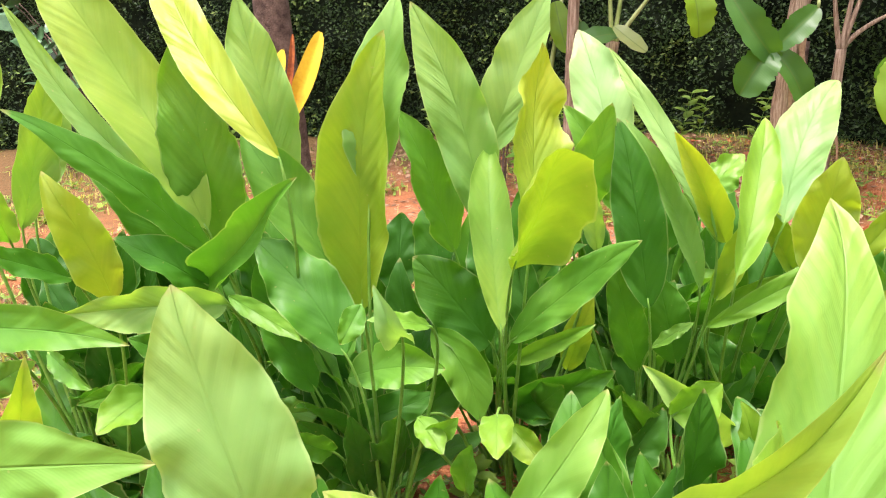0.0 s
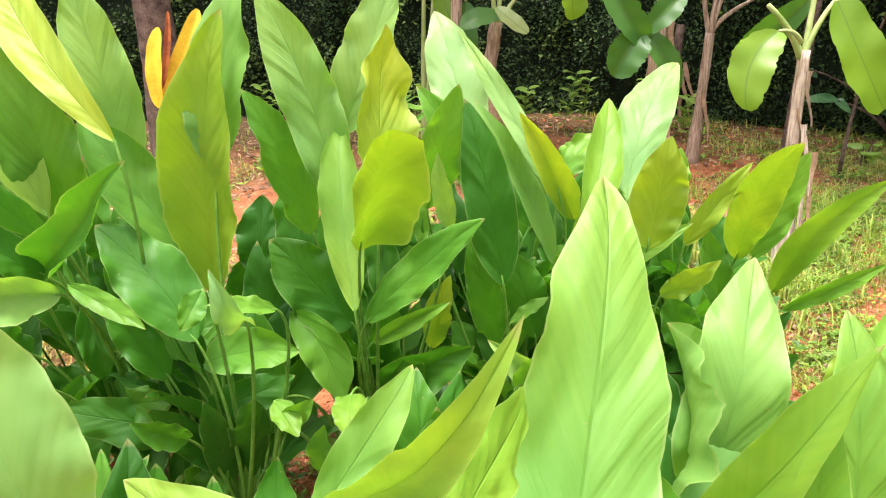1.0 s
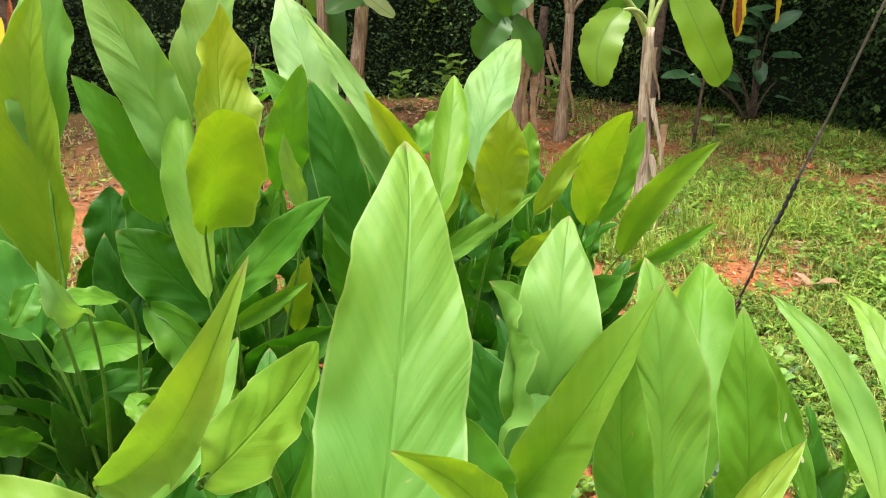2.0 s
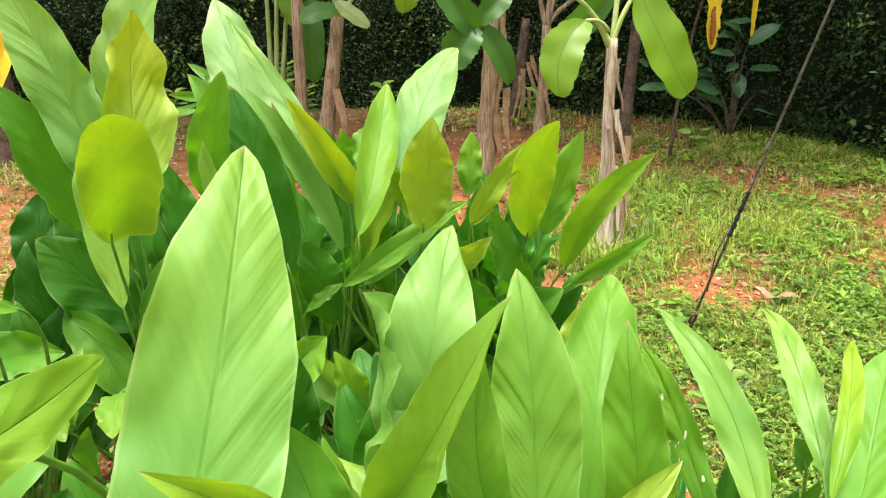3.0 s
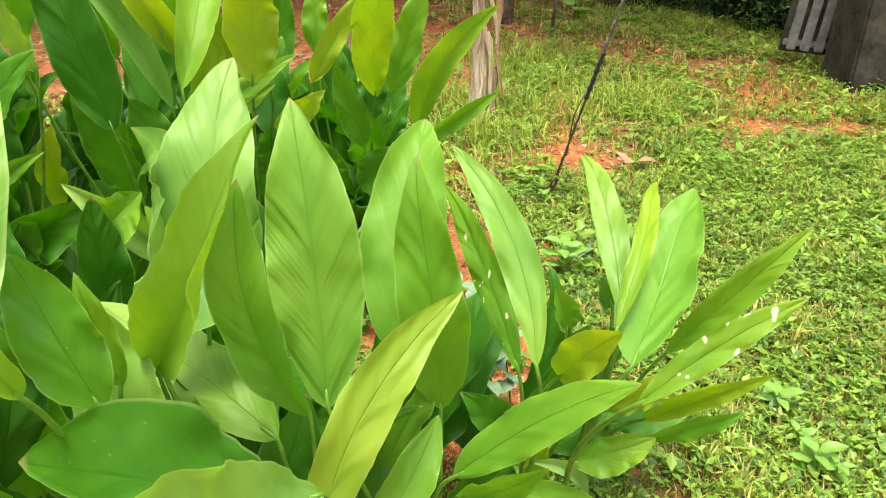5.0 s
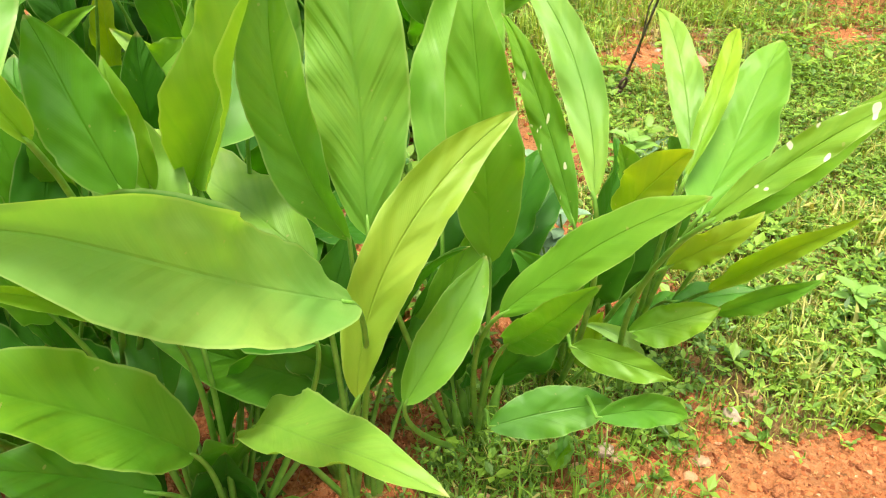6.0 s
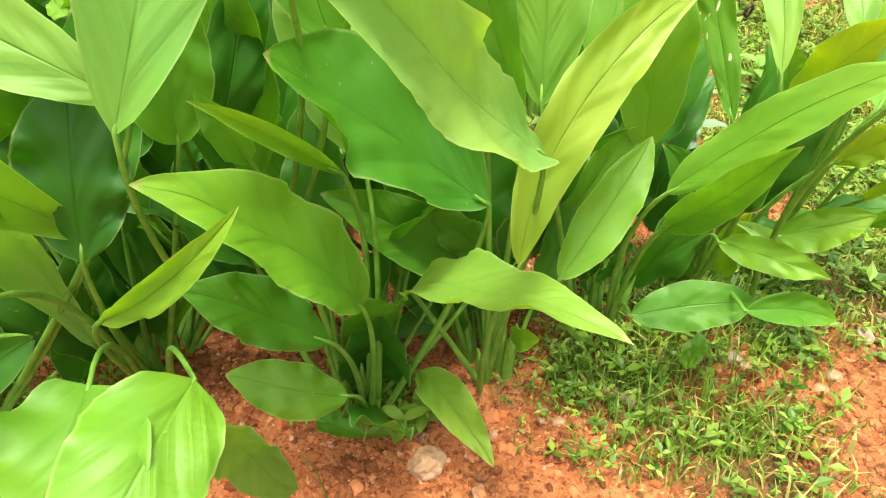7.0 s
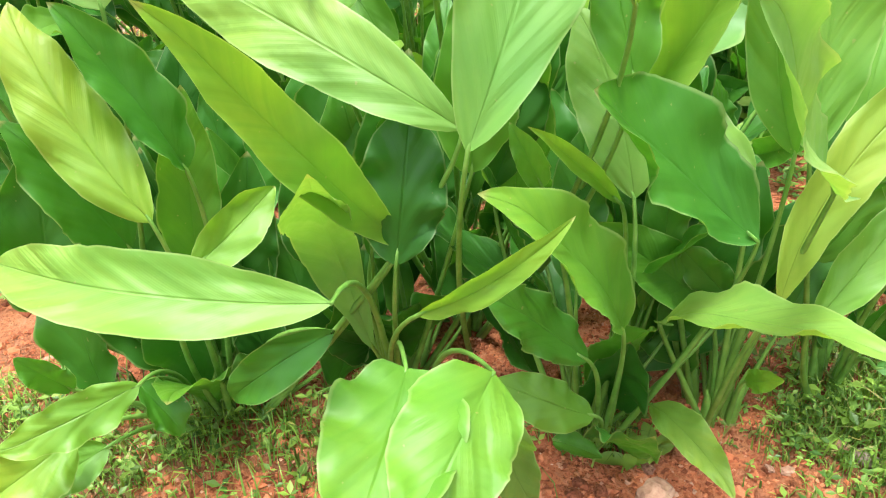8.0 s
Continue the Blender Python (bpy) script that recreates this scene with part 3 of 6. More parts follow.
leaf(front_c, (1.016, 0.361, 0.427), (0.964, 0.347, 0.895), 0.118, (-0.32, -0.95, -0.06), fold=14, bow=0.05, side=0.01, tone=0.5, skew=0.02, peak=0.45, twist=-0.01)
leaf(front_c, (0.952, 0.412, 0.532), (1.109, 0.646, 0.849), 0.144, (-0.26, -0.71, 0.65), fold=16, bow=0.09, side=-0.02, tone=0.5, skew=-0.04, peak=0.47, twist=-0.07, pale=0.1)
leaf(front_c, (0.944, 0.144, 0.496), (1.103, -0.029, 0.744), 0.069, (-0.88, -0.24, 0.40), fold=12, bow=0.03, side=-0.03, tone=0.5, skew=-0.01, peak=0.43, twist=-0.08)
leaf(front_c, (0.962, 0.208, 0.219), (1.171, 0.179, 0.234), 0.083, (-0.15, -0.73, 0.67), fold=8, bow=0.04, side=-0.03, tone=0.4, skew=0.00, peak=0.46, twist=0.02)
leaf(front_c, (0.813, 0.161, 0.358), (0.960, 0.235, 0.531), 0.076, (-0.25, -0.79, 0.55), fold=10, bow=0.05, side=0.01, tone=0.55, skew=0.04, peak=0.43, twist=-0.01)
leaf(front_c, (0.965, 0.167, 0.420), (0.970, -0.038, 0.665), 0.058, (-0.88, -0.38, -0.30), fold=12, bow=0.02, side=0.02, tone=0.3, skew=-0.00, peak=0.45, twist=0.06)
leaf(front_c, (1.125, 0.241, 0.104), (1.082, 0.198, 0.080), 0.050, (-0.60, -0.02, 0.79), bow=0.04, tone=0.62)
leaf(front_c, (1.192, 0.451, 0.062), (1.115, 0.406, 0.220), 0.068, (-0.07, -0.98, -0.19), bow=0.04, tone=0.37)
front_d = turmeric(1.26, 0.50, "turmeric clump with white-flecked leaves beside the grass")
leaf(front_d, (1.162, 0.357, 0.469), (1.070, 0.468, 0.802), 0.056, (-0.33, -0.92, 0.22), fold=14, bow=0.01, side=0.02, tone=0.45, skew=-0.00, peak=0.47, twist=0.03, flecked=True)
leaf(front_d, (1.066, 0.143, 0.655), (1.042, 0.384, 0.897), 0.057, (-0.41, -0.67, 0.62), fold=14, bow=0.05, side=0.09, tone=0.6, skew=-0.01, peak=0.43, twist=0.12, pale=0.35)
leaf(front_d, (1.104, 0.125, 0.275), (1.271, 0.119, 0.230), 0.054, (0.13, -0.78, 0.61), fold=8, bow=0.04, side=-0.06, tone=0.42, skew=-0.03, peak=0.46, twist=0.01)
leaf(front_d, (1.138, 0.195, 0.577), (1.130, 0.051, 0.757), 0.070, (-0.99, -0.16, 0.01), fold=22, bow=0.04, tone=0.9)
leaf(front_d, (1.242, 0.206, 0.470), (1.306, 0.107, 0.602), 0.051, (-0.71, -0.70, 0.10), bow=0.04, tone=0.9)
leaf(front_d, (1.308, 0.435, 0.467), (1.271, 0.428, 0.572), 0.053, (0.04, -0.99, 0.05), bow=0.04, tone=0.52)
leaf(front_d, (1.112, 0.242, 0.319), (1.216, 0.106, 0.337), 0.055, (-0.52, -0.54, 0.66), bow=0.04, tone=0.6)
leaf(front_d, (1.255, 0.294, 0.271), (1.380, 0.227, 0.343), 0.076, (-0.51, -0.70, 0.50), bow=0.04, tone=0.52)
leaf(front_d, (1.213, 0.352, 0.152), (1.202, 0.305, 0.323), 0.062, (-0.84, -0.52, -0.10), bow=0.04, tone=0.75)
leaf(front_d, (1.208, 0.446, 0.221), (1.075, 0.385, 0.421), 0.093, (0.39, -0.92, 0.11), bow=0.04, tone=0.32)
front_e = turmeric(1.44, 0.55, "turmeric clump at the end of the row, leaves leaning out")
leaf(front_e, (1.341, 0.321, 0.559), (1.448, 0.641, 0.740), 0.062, (-0.34, -0.37, 0.86), fold=16, bow=0.01, side=0.04, tone=0.6, skew=0.01, peak=0.47, twist=-0.07, pale=0.35)
leaf(front_e, (1.270, 0.238, 0.602), (1.475, 0.450, 0.742), 0.044, (-0.29, -0.32, 0.90), fold=26, bow=0.09, side=0.03, tone=0.88, skew=0.01, peak=0.48, twist=0.04)
leaf(front_e, (1.267, 0.186, 0.567), (1.561, 0.435, 0.727), 0.127, (-0.38, -0.13, 0.91), fold=12, bow=-0.04, side=-0.01, tone=0.5, skew=-0.01, peak=0.39, twist=-0.07, pale=0.1)
leaf(front_e, (1.104, -0.027, 0.707), (1.246, -0.102, 0.864), 0.038, (-0.75, -0.50, 0.43), fold=18, bow=0.04, side=-0.03, tone=0.6, skew=0.00, peak=0.46, twist=-0.01, flecked=True)
leaf(front_e, (1.491, 0.356, 0.416), (1.624, 0.216, 0.724), 0.064, (-0.75, -0.60, 0.28), bow=0.04, tone=0.6)
leaf(front_e, (1.299, 0.300, 0.168), (1.147, 0.270, 0.340), 0.036, (0.3, -0.8, 0.5), fold=30, bow=0.06, side=0.06, tone=0.6, pale=0.8)
leaf(front_e, (1.118, 0.240, 0.124), (1.099, 0.210, 0.068), 0.036, (0.1, -0.8, 0.6), fold=8, bow=0.04, side=0.0, tone=0.5, pale=0.3)
leaf(front_e, (1.404, 0.292, 0.328), (1.374, 0.016, 0.632), 0.045, (-0.99, 0.03, 0.14), fold=25, bow=0.04, tone=0.9)
leaf(front_e, (1.403, 0.383, 0.240), (1.534, 0.311, 0.282), 0.077, (-0.33, -0.29, 0.89), bow=0.04, tone=0.32)
leaf(front_e, (1.420, 0.283, 0.282), (1.487, 0.144, 0.429), 0.044, (-0.82, -0.56, 0.13), bow=0.04, tone=0.52)
leaf(front_e, (1.403, 0.429, 0.499), (1.372, 0.432, 0.568), 0.061, (0.01, -0.99, 0.15), bow=0.04, tone=0.32)
front_f = turmeric(0.17, 0.48, "turmeric clump with broad drooping leaves over red earth")
leaf(front_f, (0.328, -0.004, 0.428), (0.223, -0.234, 0.388), 0.150, (0.35, -0.45, 0.80), fold=8, bow=0.06, side=0.02, tone=0.44, blunt=0.42, skew=0.05, peak=0.42, twist=0.05)
leaf(front_f, (0.219, 0.002, 0.436), (0.159, -0.238, 0.386), 0.165, (0.15, -0.45, 0.85), fold=8, bow=0.06, side=-0.02, tone=0.44, blunt=0.42, skew=-0.05, peak=0.42, twist=-0.05)
leaf(front_f, (0.205, 0.150, 0.496), (0.238, 0.200, 0.712), 0.128, (0.10, -0.95, 0.20), fold=8, bow=0.03, side=0.00, tone=0.12, peak=0.45, twist=0.10)
leaf(front_f, (0.075, 0.380, 0.451), (0.111, 0.430, 0.700), 0.140, (-0.15, -0.95, 0.20), fold=8, bow=0.03, side=0.02, tone=0.15, peak=0.45, twist=-0.10)
leaf(front_f, (0.345, -0.007, 0.354), (0.405, 0.106, 0.030), 0.084, (0.29, -0.92, -0.27), fold=8, bow=-0.06, side=0.04, tone=0.42, skew=0.04, peak=0.43, twist=-0.08, pale=0.4)
leaf(front_f, (0.235, 0.046, 0.485), (0.408, -0.047, 0.664), 0.042, (-0.52, -0.85, 0.06), fold=24, bow=0.02, side=0.04, tone=0.7, skew=0.04, peak=0.46, twist=-0.06)
leaf(front_f, (0.147, 0.254, 0.268), (0.151, -0.068, 0.711), 0.105, (0.03, -0.81, -0.59), fold=26, bow=-0.20, side=-0.07, tone=0.5, skew=0.00, peak=0.57, twist=0.08, pale=0.45)
leaf(front_f, (0.155, 0.291, 0.423), (0.273, 0.331, 0.641), 0.092, (0.05, -0.97, 0.24), bow=0.04, tone=0.2)
leaf(front_f, (0.164, 0.249, 0.480), (0.229, 0.222, 0.748), 0.106, (0.64, -0.76, -0.15), bow=0.04, tone=0.3)
leaf(front_f, (0.318, 0.304, 0.557), (0.338, 0.318, 0.858), 0.132, (-0.06, -0.98, 0.16), bow=0.04, tone=0.4)
leaf(front_f, (0.395, 0.402, 0.437), (0.367, 0.380, 0.815), 0.142, (0.31, -0.94, 0.06), bow=0.04, tone=0.45)
leaf(front_f, (0.191, 0.396, 0.366), (0.231, 0.358, 0.725), 0.143, (-0.17, -0.99, 0.03), bow=0.04, tone=0.2)
leaf(front_f, (0.172, 0.464, 0.356), (0.125, 0.372, 0.679), 0.160, (-0.17, -0.97, -0.17), bow=0.04, tone=0.2)
front_g = turmeric(-0.19, 0.41, "turmeric clump with long pale leaf hanging sideways")
leaf(front_f, (0.155, -0.095, 0.609), (-0.248, 0.002, 0.627), 0.090, (-0.14, -0.72, 0.68), fold=10, bow=0.10, side=-0.05, tone=0.6, skew=-0.02, peak=0.47, twist=-0.02, pale=0.25)
leaf(front_g, (0.215, 0.182, 0.509), (0.041, -0.091, 0.922), 0.081, (0.74, -0.66, -0.13), fold=10, bow=-0.03, side=-0.01, tone=0.6, skew=-0.04, peak=0.53, twist=0.10)
leaf(front_g, (0.302, 0.156, 0.689), (-0.103, 0.335, 0.888), 0.116, (-0.16, -0.87, 0.46), fold=12, bow=0.08, side=0.01, tone=0.60, skew=-0.00, peak=0.51, twist=0.04, pale=0.3)
leaf(front_g, (-0.125, 0.177, 0.565), (-0.269, 0.254, 0.848), 0.113, (0.40, -0.82, 0.42), fold=12, bow=0.03, side=-0.04, tone=0.72, skew=-0.01, peak=0.48, twist=-0.02)
leaf(front_g, (-0.066, 0.127, 0.517), (0.044, 0.204, 0.599), 0.074, (0.26, -0.85, 0.45), fold=16, bow=0.02, side=0.02, tone=0.65, skew=0.01, peak=0.46, twist=-0.02)
leaf(front_g, (0.096, 0.202, 0.346), (-0.097, 0.212, 0.203), 0.081, (-0.25, -0.93, 0.27), fold=12, bow=0.07, side=0.03, tone=0.25, skew=0.02, peak=0.47, twist=0.05)
leaf(front_g, (-0.204, 0.160, 0.293), (-0.372, 0.036, 0.279), 0.083, (0.45, -0.82, 0.34), fold=22, bow=0.04, tone=0.6)
leaf(front_g, (-0.326, 0.146, 0.201), (-0.428, 0.068, 0.161), 0.119, (0.34, -0.80, 0.48), bow=0.04, tone=0.6)
leaf(front_g, (-0.305, 0.189, 0.136), (-0.409, 0.121, 0.104), 0.086, (0.18, -0.72, 0.67), bow=0.04, tone=0.5)
leaf(front_g, (-0.340, 0.211, 0.244), (-0.373, 0.154, 0.358), 0.063, (0.63, -0.77, -0.03), bow=0.04, tone=0.35)
leaf(front_g, (-0.249, 0.243, 0.222), (-0.187, 0.218, 0.127), 0.088, (0.74, -0.32, 0.59), bow=0.04, tone=0.35)
leaf(front_g, (-0.228, 0.309, 0.447), (-0.315, 0.238, 0.696), 0.138, (0.83, -0.50, 0.26), bow=0.04, tone=0.2)
leaf(front_g, (-0.166, 0.403, 0.339), (-0.109, 0.369, 0.691), 0.107, (0.16, -0.99, -0.00), bow=0.04, tone=0.3)
leaf(front_g, (-0.093, 0.266, 0.600), (-0.189, 0.216, 0.854), 0.095, (0.77, -0.56, 0.29), bow=0.04, tone=0.25)
front_h = turmeric(0.32, 0.67, "turmeric clump with one very large pale upright leaf")
leaf(front_h, (0.305, 0.055, 0.705), (0.474, 0.336, 1.212), 0.166, (0.13, -0.84, 0.53), fold=12, bow=0.06, side=0.02, tone=0.5, skew=-0.04, peak=0.50, twist=0.20, pale=0.3)
leaf(front_h, (0.112, 0.358, 0.774), (0.254, 0.407, 0.956), 0.074, (-0.20, -0.90, 0.40), fold=16, bow=0.04, side=0.01, tone=0.65, skew=0.01, peak=0.44, twist=-0.00, pale=0.35)
leaf(front_h, (0.117, 0.134, 0.964), (0.264, -0.113, 1.236), 0.051, (-0.59, -0.73, -0.35), fold=20, bow=0.03, side=0.06, tone=0.62, skew=-0.02, peak=0.43, twist=0.08, pale=0.2)
leaf(front_h, (0.230, -0.108, 1.113), (0.336, 0.126, 1.081), 0.065, (0.84, -0.32, 0.43), fold=20, bow=-0.05, side=0.05, tone=0.72, skew=-0.04, peak=0.41, twist=0.18)
leaf(front_h, (0.523, 0.188, 0.724), (0.472, 0.226, 0.918), 0.091, (-0.02, -0.96, 0.27), bow=0.04, tone=0.45)
leaf(front_h, (0.479, 0.050, 0.859), (0.367, -0.020, 1.041), 0.049, (0.52, -0.81, 0.26), fold=25, bow=0.04, side=0.06, tone=0.75)
leaf(front_h, (0.541, 0.286, 0.680), (0.522, 0.270, 0.853), 0.047, (0.00, -1.00, 0.02), bow=0.04, tone=0.6)
leaf(front_h, (0.251, 0.564, 0.368), (0.338, 0.627, 0.604), 0.149, (0.05, -0.95, 0.30), bow=0.04, tone=0.1)
leaf(front_h, (0.416, 0.574, 0.332), (0.483, 0.639, 0.562), 0.157, (0.26, -0.93, 0.25), bow=0.04, tone=0.1)
leaf(front_h, (0.164, 0.558, 0.387), (0.253, 0.633, 0.585), 0.140, (-0.14, -0.88, 0.44), bow=0.04, tone=0.1)
leaf(front_h, (0.048, 0.551, 0.412), (0.143, 0.620, 0.632), 0.133, (0.47, -0.88, 0.12), bow=0.04, tone=0.1)
leaf(front_h, (0.041, 0.408, 0.325), (0.050, 0.431, 0.565), 0.123, (0.03, -0.99, 0.18), bow=0.04, tone=0.12)
front_i = turmeric(0.70, 0.69, "turmeric clump with pale upright leaves behind the front row")
leaf(front_i, (0.668, 0.421, 0.682), (0.755, 0.506, 1.027), 0.157, (-0.28, -0.91, 0.29), fold=14, bow=0.17, side=-0.00, tone=0.5, skew=-0.06, peak=0.34, twist=-0.13, pale=0.5)
leaf(front_i, (1.009, 0.655, 0.684), (1.119, 0.658, 0.808), 0.072, (-0.45, -0.74, 0.51), fold=25, bow=0.04, tone=0.9)
leaf(front_i, (0.516, 0.984, 0.573), (0.609, 0.960, 0.657), 0.104, (-0.24, -0.96, 0.13), fold=25, bow=0.04, tone=0.7)
leaf(front_i, (0.667, 0.879, 0.490), (0.611, 0.864, 0.667), 0.078, (0.20, -0.98, 0.10), fold=30, bow=0.04, tone=0.6)
leaf(front_i, (0.707, 0.590, 0.257), (0.700, 0.648, 0.514), 0.156, (0.07, -0.97, 0.26), bow=0.04, tone=0.1)
leaf(front_i, (0.488, 0.591, 0.270), (0.536, 0.665, 0.471), 0.145, (-0.41, -0.80, 0.43), bow=0.04, tone=0.1)
leaf(front_i, (1.097, 0.618, 0.188), (1.074, 0.693, 0.381), 0.146, (0.02, -0.93, 0.37), bow=0.04, tone=0.1)
leaf(front_i, (0.638, 0.384, 0.386), (0.591, 0.403, 0.625), 0.115, (-0.45, -0.89, 0.06), bow=0.04, tone=0.12)
front_j = turmeric(-0.43, 0.65, "turmeric clump with a broad pale upright leaf")
leaf(front_j, (-0.145, 0.251, 0.833), (-0.212, 0.264, 1.173), 0.151, (0.31, -0.95, 0.10), fold=14, bow=0.05, side=0.00, tone=0.6, skew=0.03, peak=0.40, twist=-0.02, pale=0.75)
leaf(front_j, (-0.415, 0.262, 0.933), (-0.291, 0.135, 1.149), 0.050, (0.41, -0.76, -0.50), bow=0.04, tone=0.7)
leaf(front_j, (-0.436, 0.110, 1.085), (-0.150, 0.010, 1.140), 0.081, (-0.27, -0.93, 0.27), bow=0.04, tone=0.6, pale=0.3)
leaf(front_j, (-0.461, 0.431, 0.235), (-0.387, 0.424, 0.589), 0.159, (0.28, -0.96, 0.03), bow=0.04, tone=0.12)
leaf(front_j, (-0.361, 0.452, 0.159), (-0.246, 0.453, 0.485), 0.140, (0.28, -0.96, 0.01), bow=0.04, tone=0.12)
leaf(front_j, (-0.127, 0.438, 0.211), (-0.047, 0.436, 0.547), 0.136, (0.30, -0.95, 0.02), bow=0.04, tone=0.12)
back_a = turmeric(-0.16, 1.35, "turmeric clump with a tall yellow-green upright leaf")
leaf(back_a, (-0.156, 1.351, 0.701), (-0.056, 1.229, 1.372), 0.189, (-0.34, -0.93, -0.12), fold=16, bow=0.00, side=-0.03, tone=0.85, skew=0.03, peak=0.49, twist=-0.12)
leaf(back_a, (-0.106, 1.290, 1.015), (-0.014, 1.305, 1.447), 0.152, (-0.33, -0.92, 0.21), bow=0.04, tone=0.5, pale=0.5)
leaf(back_a, (-0.198, 1.308, 0.534), (0.045, 1.202, 0.595), 0.129, (-0.38, -0.60, 0.71), bow=0.04, side=-0.06, tone=0.4)
leaf(back_a, (-0.246, 1.358, 0.365), (0.018, 1.334, 0.463), 0.111, (-0.15, -0.97, 0.20), bow=0.04, tone=0.2)
leaf(back_a, (-0.186, 1.207, 0.648), (-0.388, 1.289, 0.916), 0.175, (0.28, -0.79, 0.54), bow=0.04, side=0.05, tone=0.2)
leaf(back_a, (-0.036, 0.995, 0.786), (-0.073, 0.896, 0.928), 0.069, (0.13, -0.91, -0.39), fold=30, bow=0.25, tone=0.45, pale=1.0)
leaf(back_a, (0.021, 1.037, 0.782), (-0.096, 0.949, 0.842), 0.045, (0.53, -0.52, 0.67), bow=0.04, tone=0.6)
leaf(back_a, (-0.116, 1.013, 0.847), (-0.159, 0.967, 0.783), 0.059, (0.21, -0.88, 0.44), bow=0.04, tone=0.4)
leaf(back_a, (-0.413, 1.337, 0.426), (-0.268, 1.257, 0.479), 0.104, (-0.43, -0.89, 0.12), bow=0.04, tone=0.35)
leaf(back_a, (-0.442, 1.218, 0.804), (-0.264, 1.112, 0.733), 0.053, (-0.15, -0.75, 0.64), bow=0.04, tone=0.5)
leaf(back_a, (-0.279, 1.284, 0.520), (-0.383, 1.239, 0.744), 0.101, (0.50, -0.83, 0.24), bow=0.04, tone=0.2)
leaf(back_a, (-0.242, 1.221, 0.380), (-0.336, 1.119, 0.496), 0.075, (0.55, -0.84, -0.03), bow=0.04, tone=0.35)
leaf(back_a, (-0.095, 1.715, 0.601), (-0.062, 1.775, 0.837), 0.153, (0.28, -0.92, 0.25), bow=0.04, tone=0.08)
leaf(back_a, (-0.197, 1.763, 0.437), (-0.114, 1.832, 0.652), 0.185, (0.50, -0.86, 0.12), bow=0.04, tone=0.08)
leaf(back_a, (-0.366, 1.783, 0.359), (-0.379, 1.826, 0.649), 0.184, (-0.20, -0.95, 0.22), bow=0.04, tone=0.08)
back_b = turmeric(0.23, 1.66, "turmeric clump with pale pleated and yellow leaves")
leaf(back_b, (0.153, 1.413, 0.883), (0.004, 1.441, 1.428), 0.152, (-0.03, -1.00, 0.04), fold=14, bow=0.02, side=0.06, tone=0.45, skew=0.02, peak=0.47, twist=-0.12, pale=0.6)
leaf(back_b, (0.257, 1.192, 0.961), (0.299, 1.305, 1.326), 0.181, (0.59, -0.79, 0.18), fold=14, bow=-0.04, side=0.01, tone=0.97, skew=0.04, peak=0.34, twist=0.13)
leaf(back_b, (0.203, 1.100, 0.877), (0.283, 0.806, 1.245), 0.160, (0.28, -0.72, -0.64), fold=24, bow=-0.02, side=0.02, tone=0.80, skew=-0.01, peak=0.50, twist=-0.07, cut=0.78, blunt=0.72)
leaf(back_b, (0.182, 1.224, 0.679), (0.177, 1.405, 1.098), 0.112, (0.03, -0.92, 0.40), fold=28, bow=0.04, side=-0.02, tone=0.7, skew=-0.03, peak=0.55, twist=-0.15, pale=0.35)
leaf(back_b, (0.209, 1.279, 0.626), (0.475, 1.097, 0.931), 0.103, (-0.67, -0.73, 0.15), fold=16, bow=0.01, side=-0.02, tone=0.35, skew=0.02, peak=0.46, twist=-0.11)
leaf(back_b, (0.086, 1.529, 0.784), (-0.036, 1.394, 1.190), 0.145, (0.70, -0.70, 0.13), bow=0.04, tone=0.35)
leaf(back_b, (0.192, 1.556, 1.043), (0.344, 1.534, 1.443), 0.148, (-0.26, -0.95, 0.17), bow=0.04, tone=0.5, pale=0.75)
leaf(back_b, (0.173, 1.522, 0.512), (-0.019, 1.469, 0.797), 0.218, (0.33, -0.92, 0.22), bow=0.04, tone=0.15)
leaf(back_b, (0.014, 1.425, 0.605), (0.127, 1.351, 0.365), 0.125, (0.05, -0.93, 0.37), bow=0.04, side=-0.1, tone=0.5)
leaf(back_b, (0.228, 1.553, 0.284), (0.496, 1.409, 0.472), 0.144, (-0.42, -0.90, 0.10), bow=0.07, tone=0.2)
leaf(back_b, (0.395, 1.564, 0.393), (0.438, 1.415, 0.673), 0.090, (-0.62, -0.77, -0.16), bow=0.04, tone=0.9)
leaf(back_b, (0.222, 1.391, 0.514), (0.412, 1.286, 0.655), 0.054, (-0.48, -0.85, 0.22), bow=0.04, tone=0.6)
leaf(back_b, (0.438, 1.371, 0.816), (0.401, 1.303, 1.031), 0.057, (-0.29, -0.94, -0.19), bow=0.04, tone=0.75, pale=0.6)
leaf(back_b, (0.160, 1.121, 0.519), (0.148, 0.999, 0.478), 0.087, (-0.12, -0.41, 0.90), bow=0.04, tone=0.65)
leaf(back_b, (0.190, 1.133, 0.481), (0.257, 1.059, 0.417), 0.075, (-0.26, -0.79, 0.55), bow=0.04, tone=0.7)
leaf(back_b, (0.078, 1.125, 0.313), (0.100, 1.052, 0.488), 0.069, (-0.60, -0.78, -0.14), bow=0.04, tone=0.4)
leaf(back_b, (-0.004, 1.215, 0.411), (0.069, 1.121, 0.510), 0.065, (-0.52, -0.82, -0.21), bow=0.04, tone=0.5)
leaf(back_b, (-0.026, 1.196, 0.476), (0.031, 1.105, 0.430), 0.068, (0.03, -0.50, 0.87), bow=0.04, tone=0.55)
leaf(back_b, (0.043, 1.702, 0.652), (0.035, 1.762, 0.887), 0.135, (-0.25, -0.93, 0.29), bow=0.04, tone=0.08)
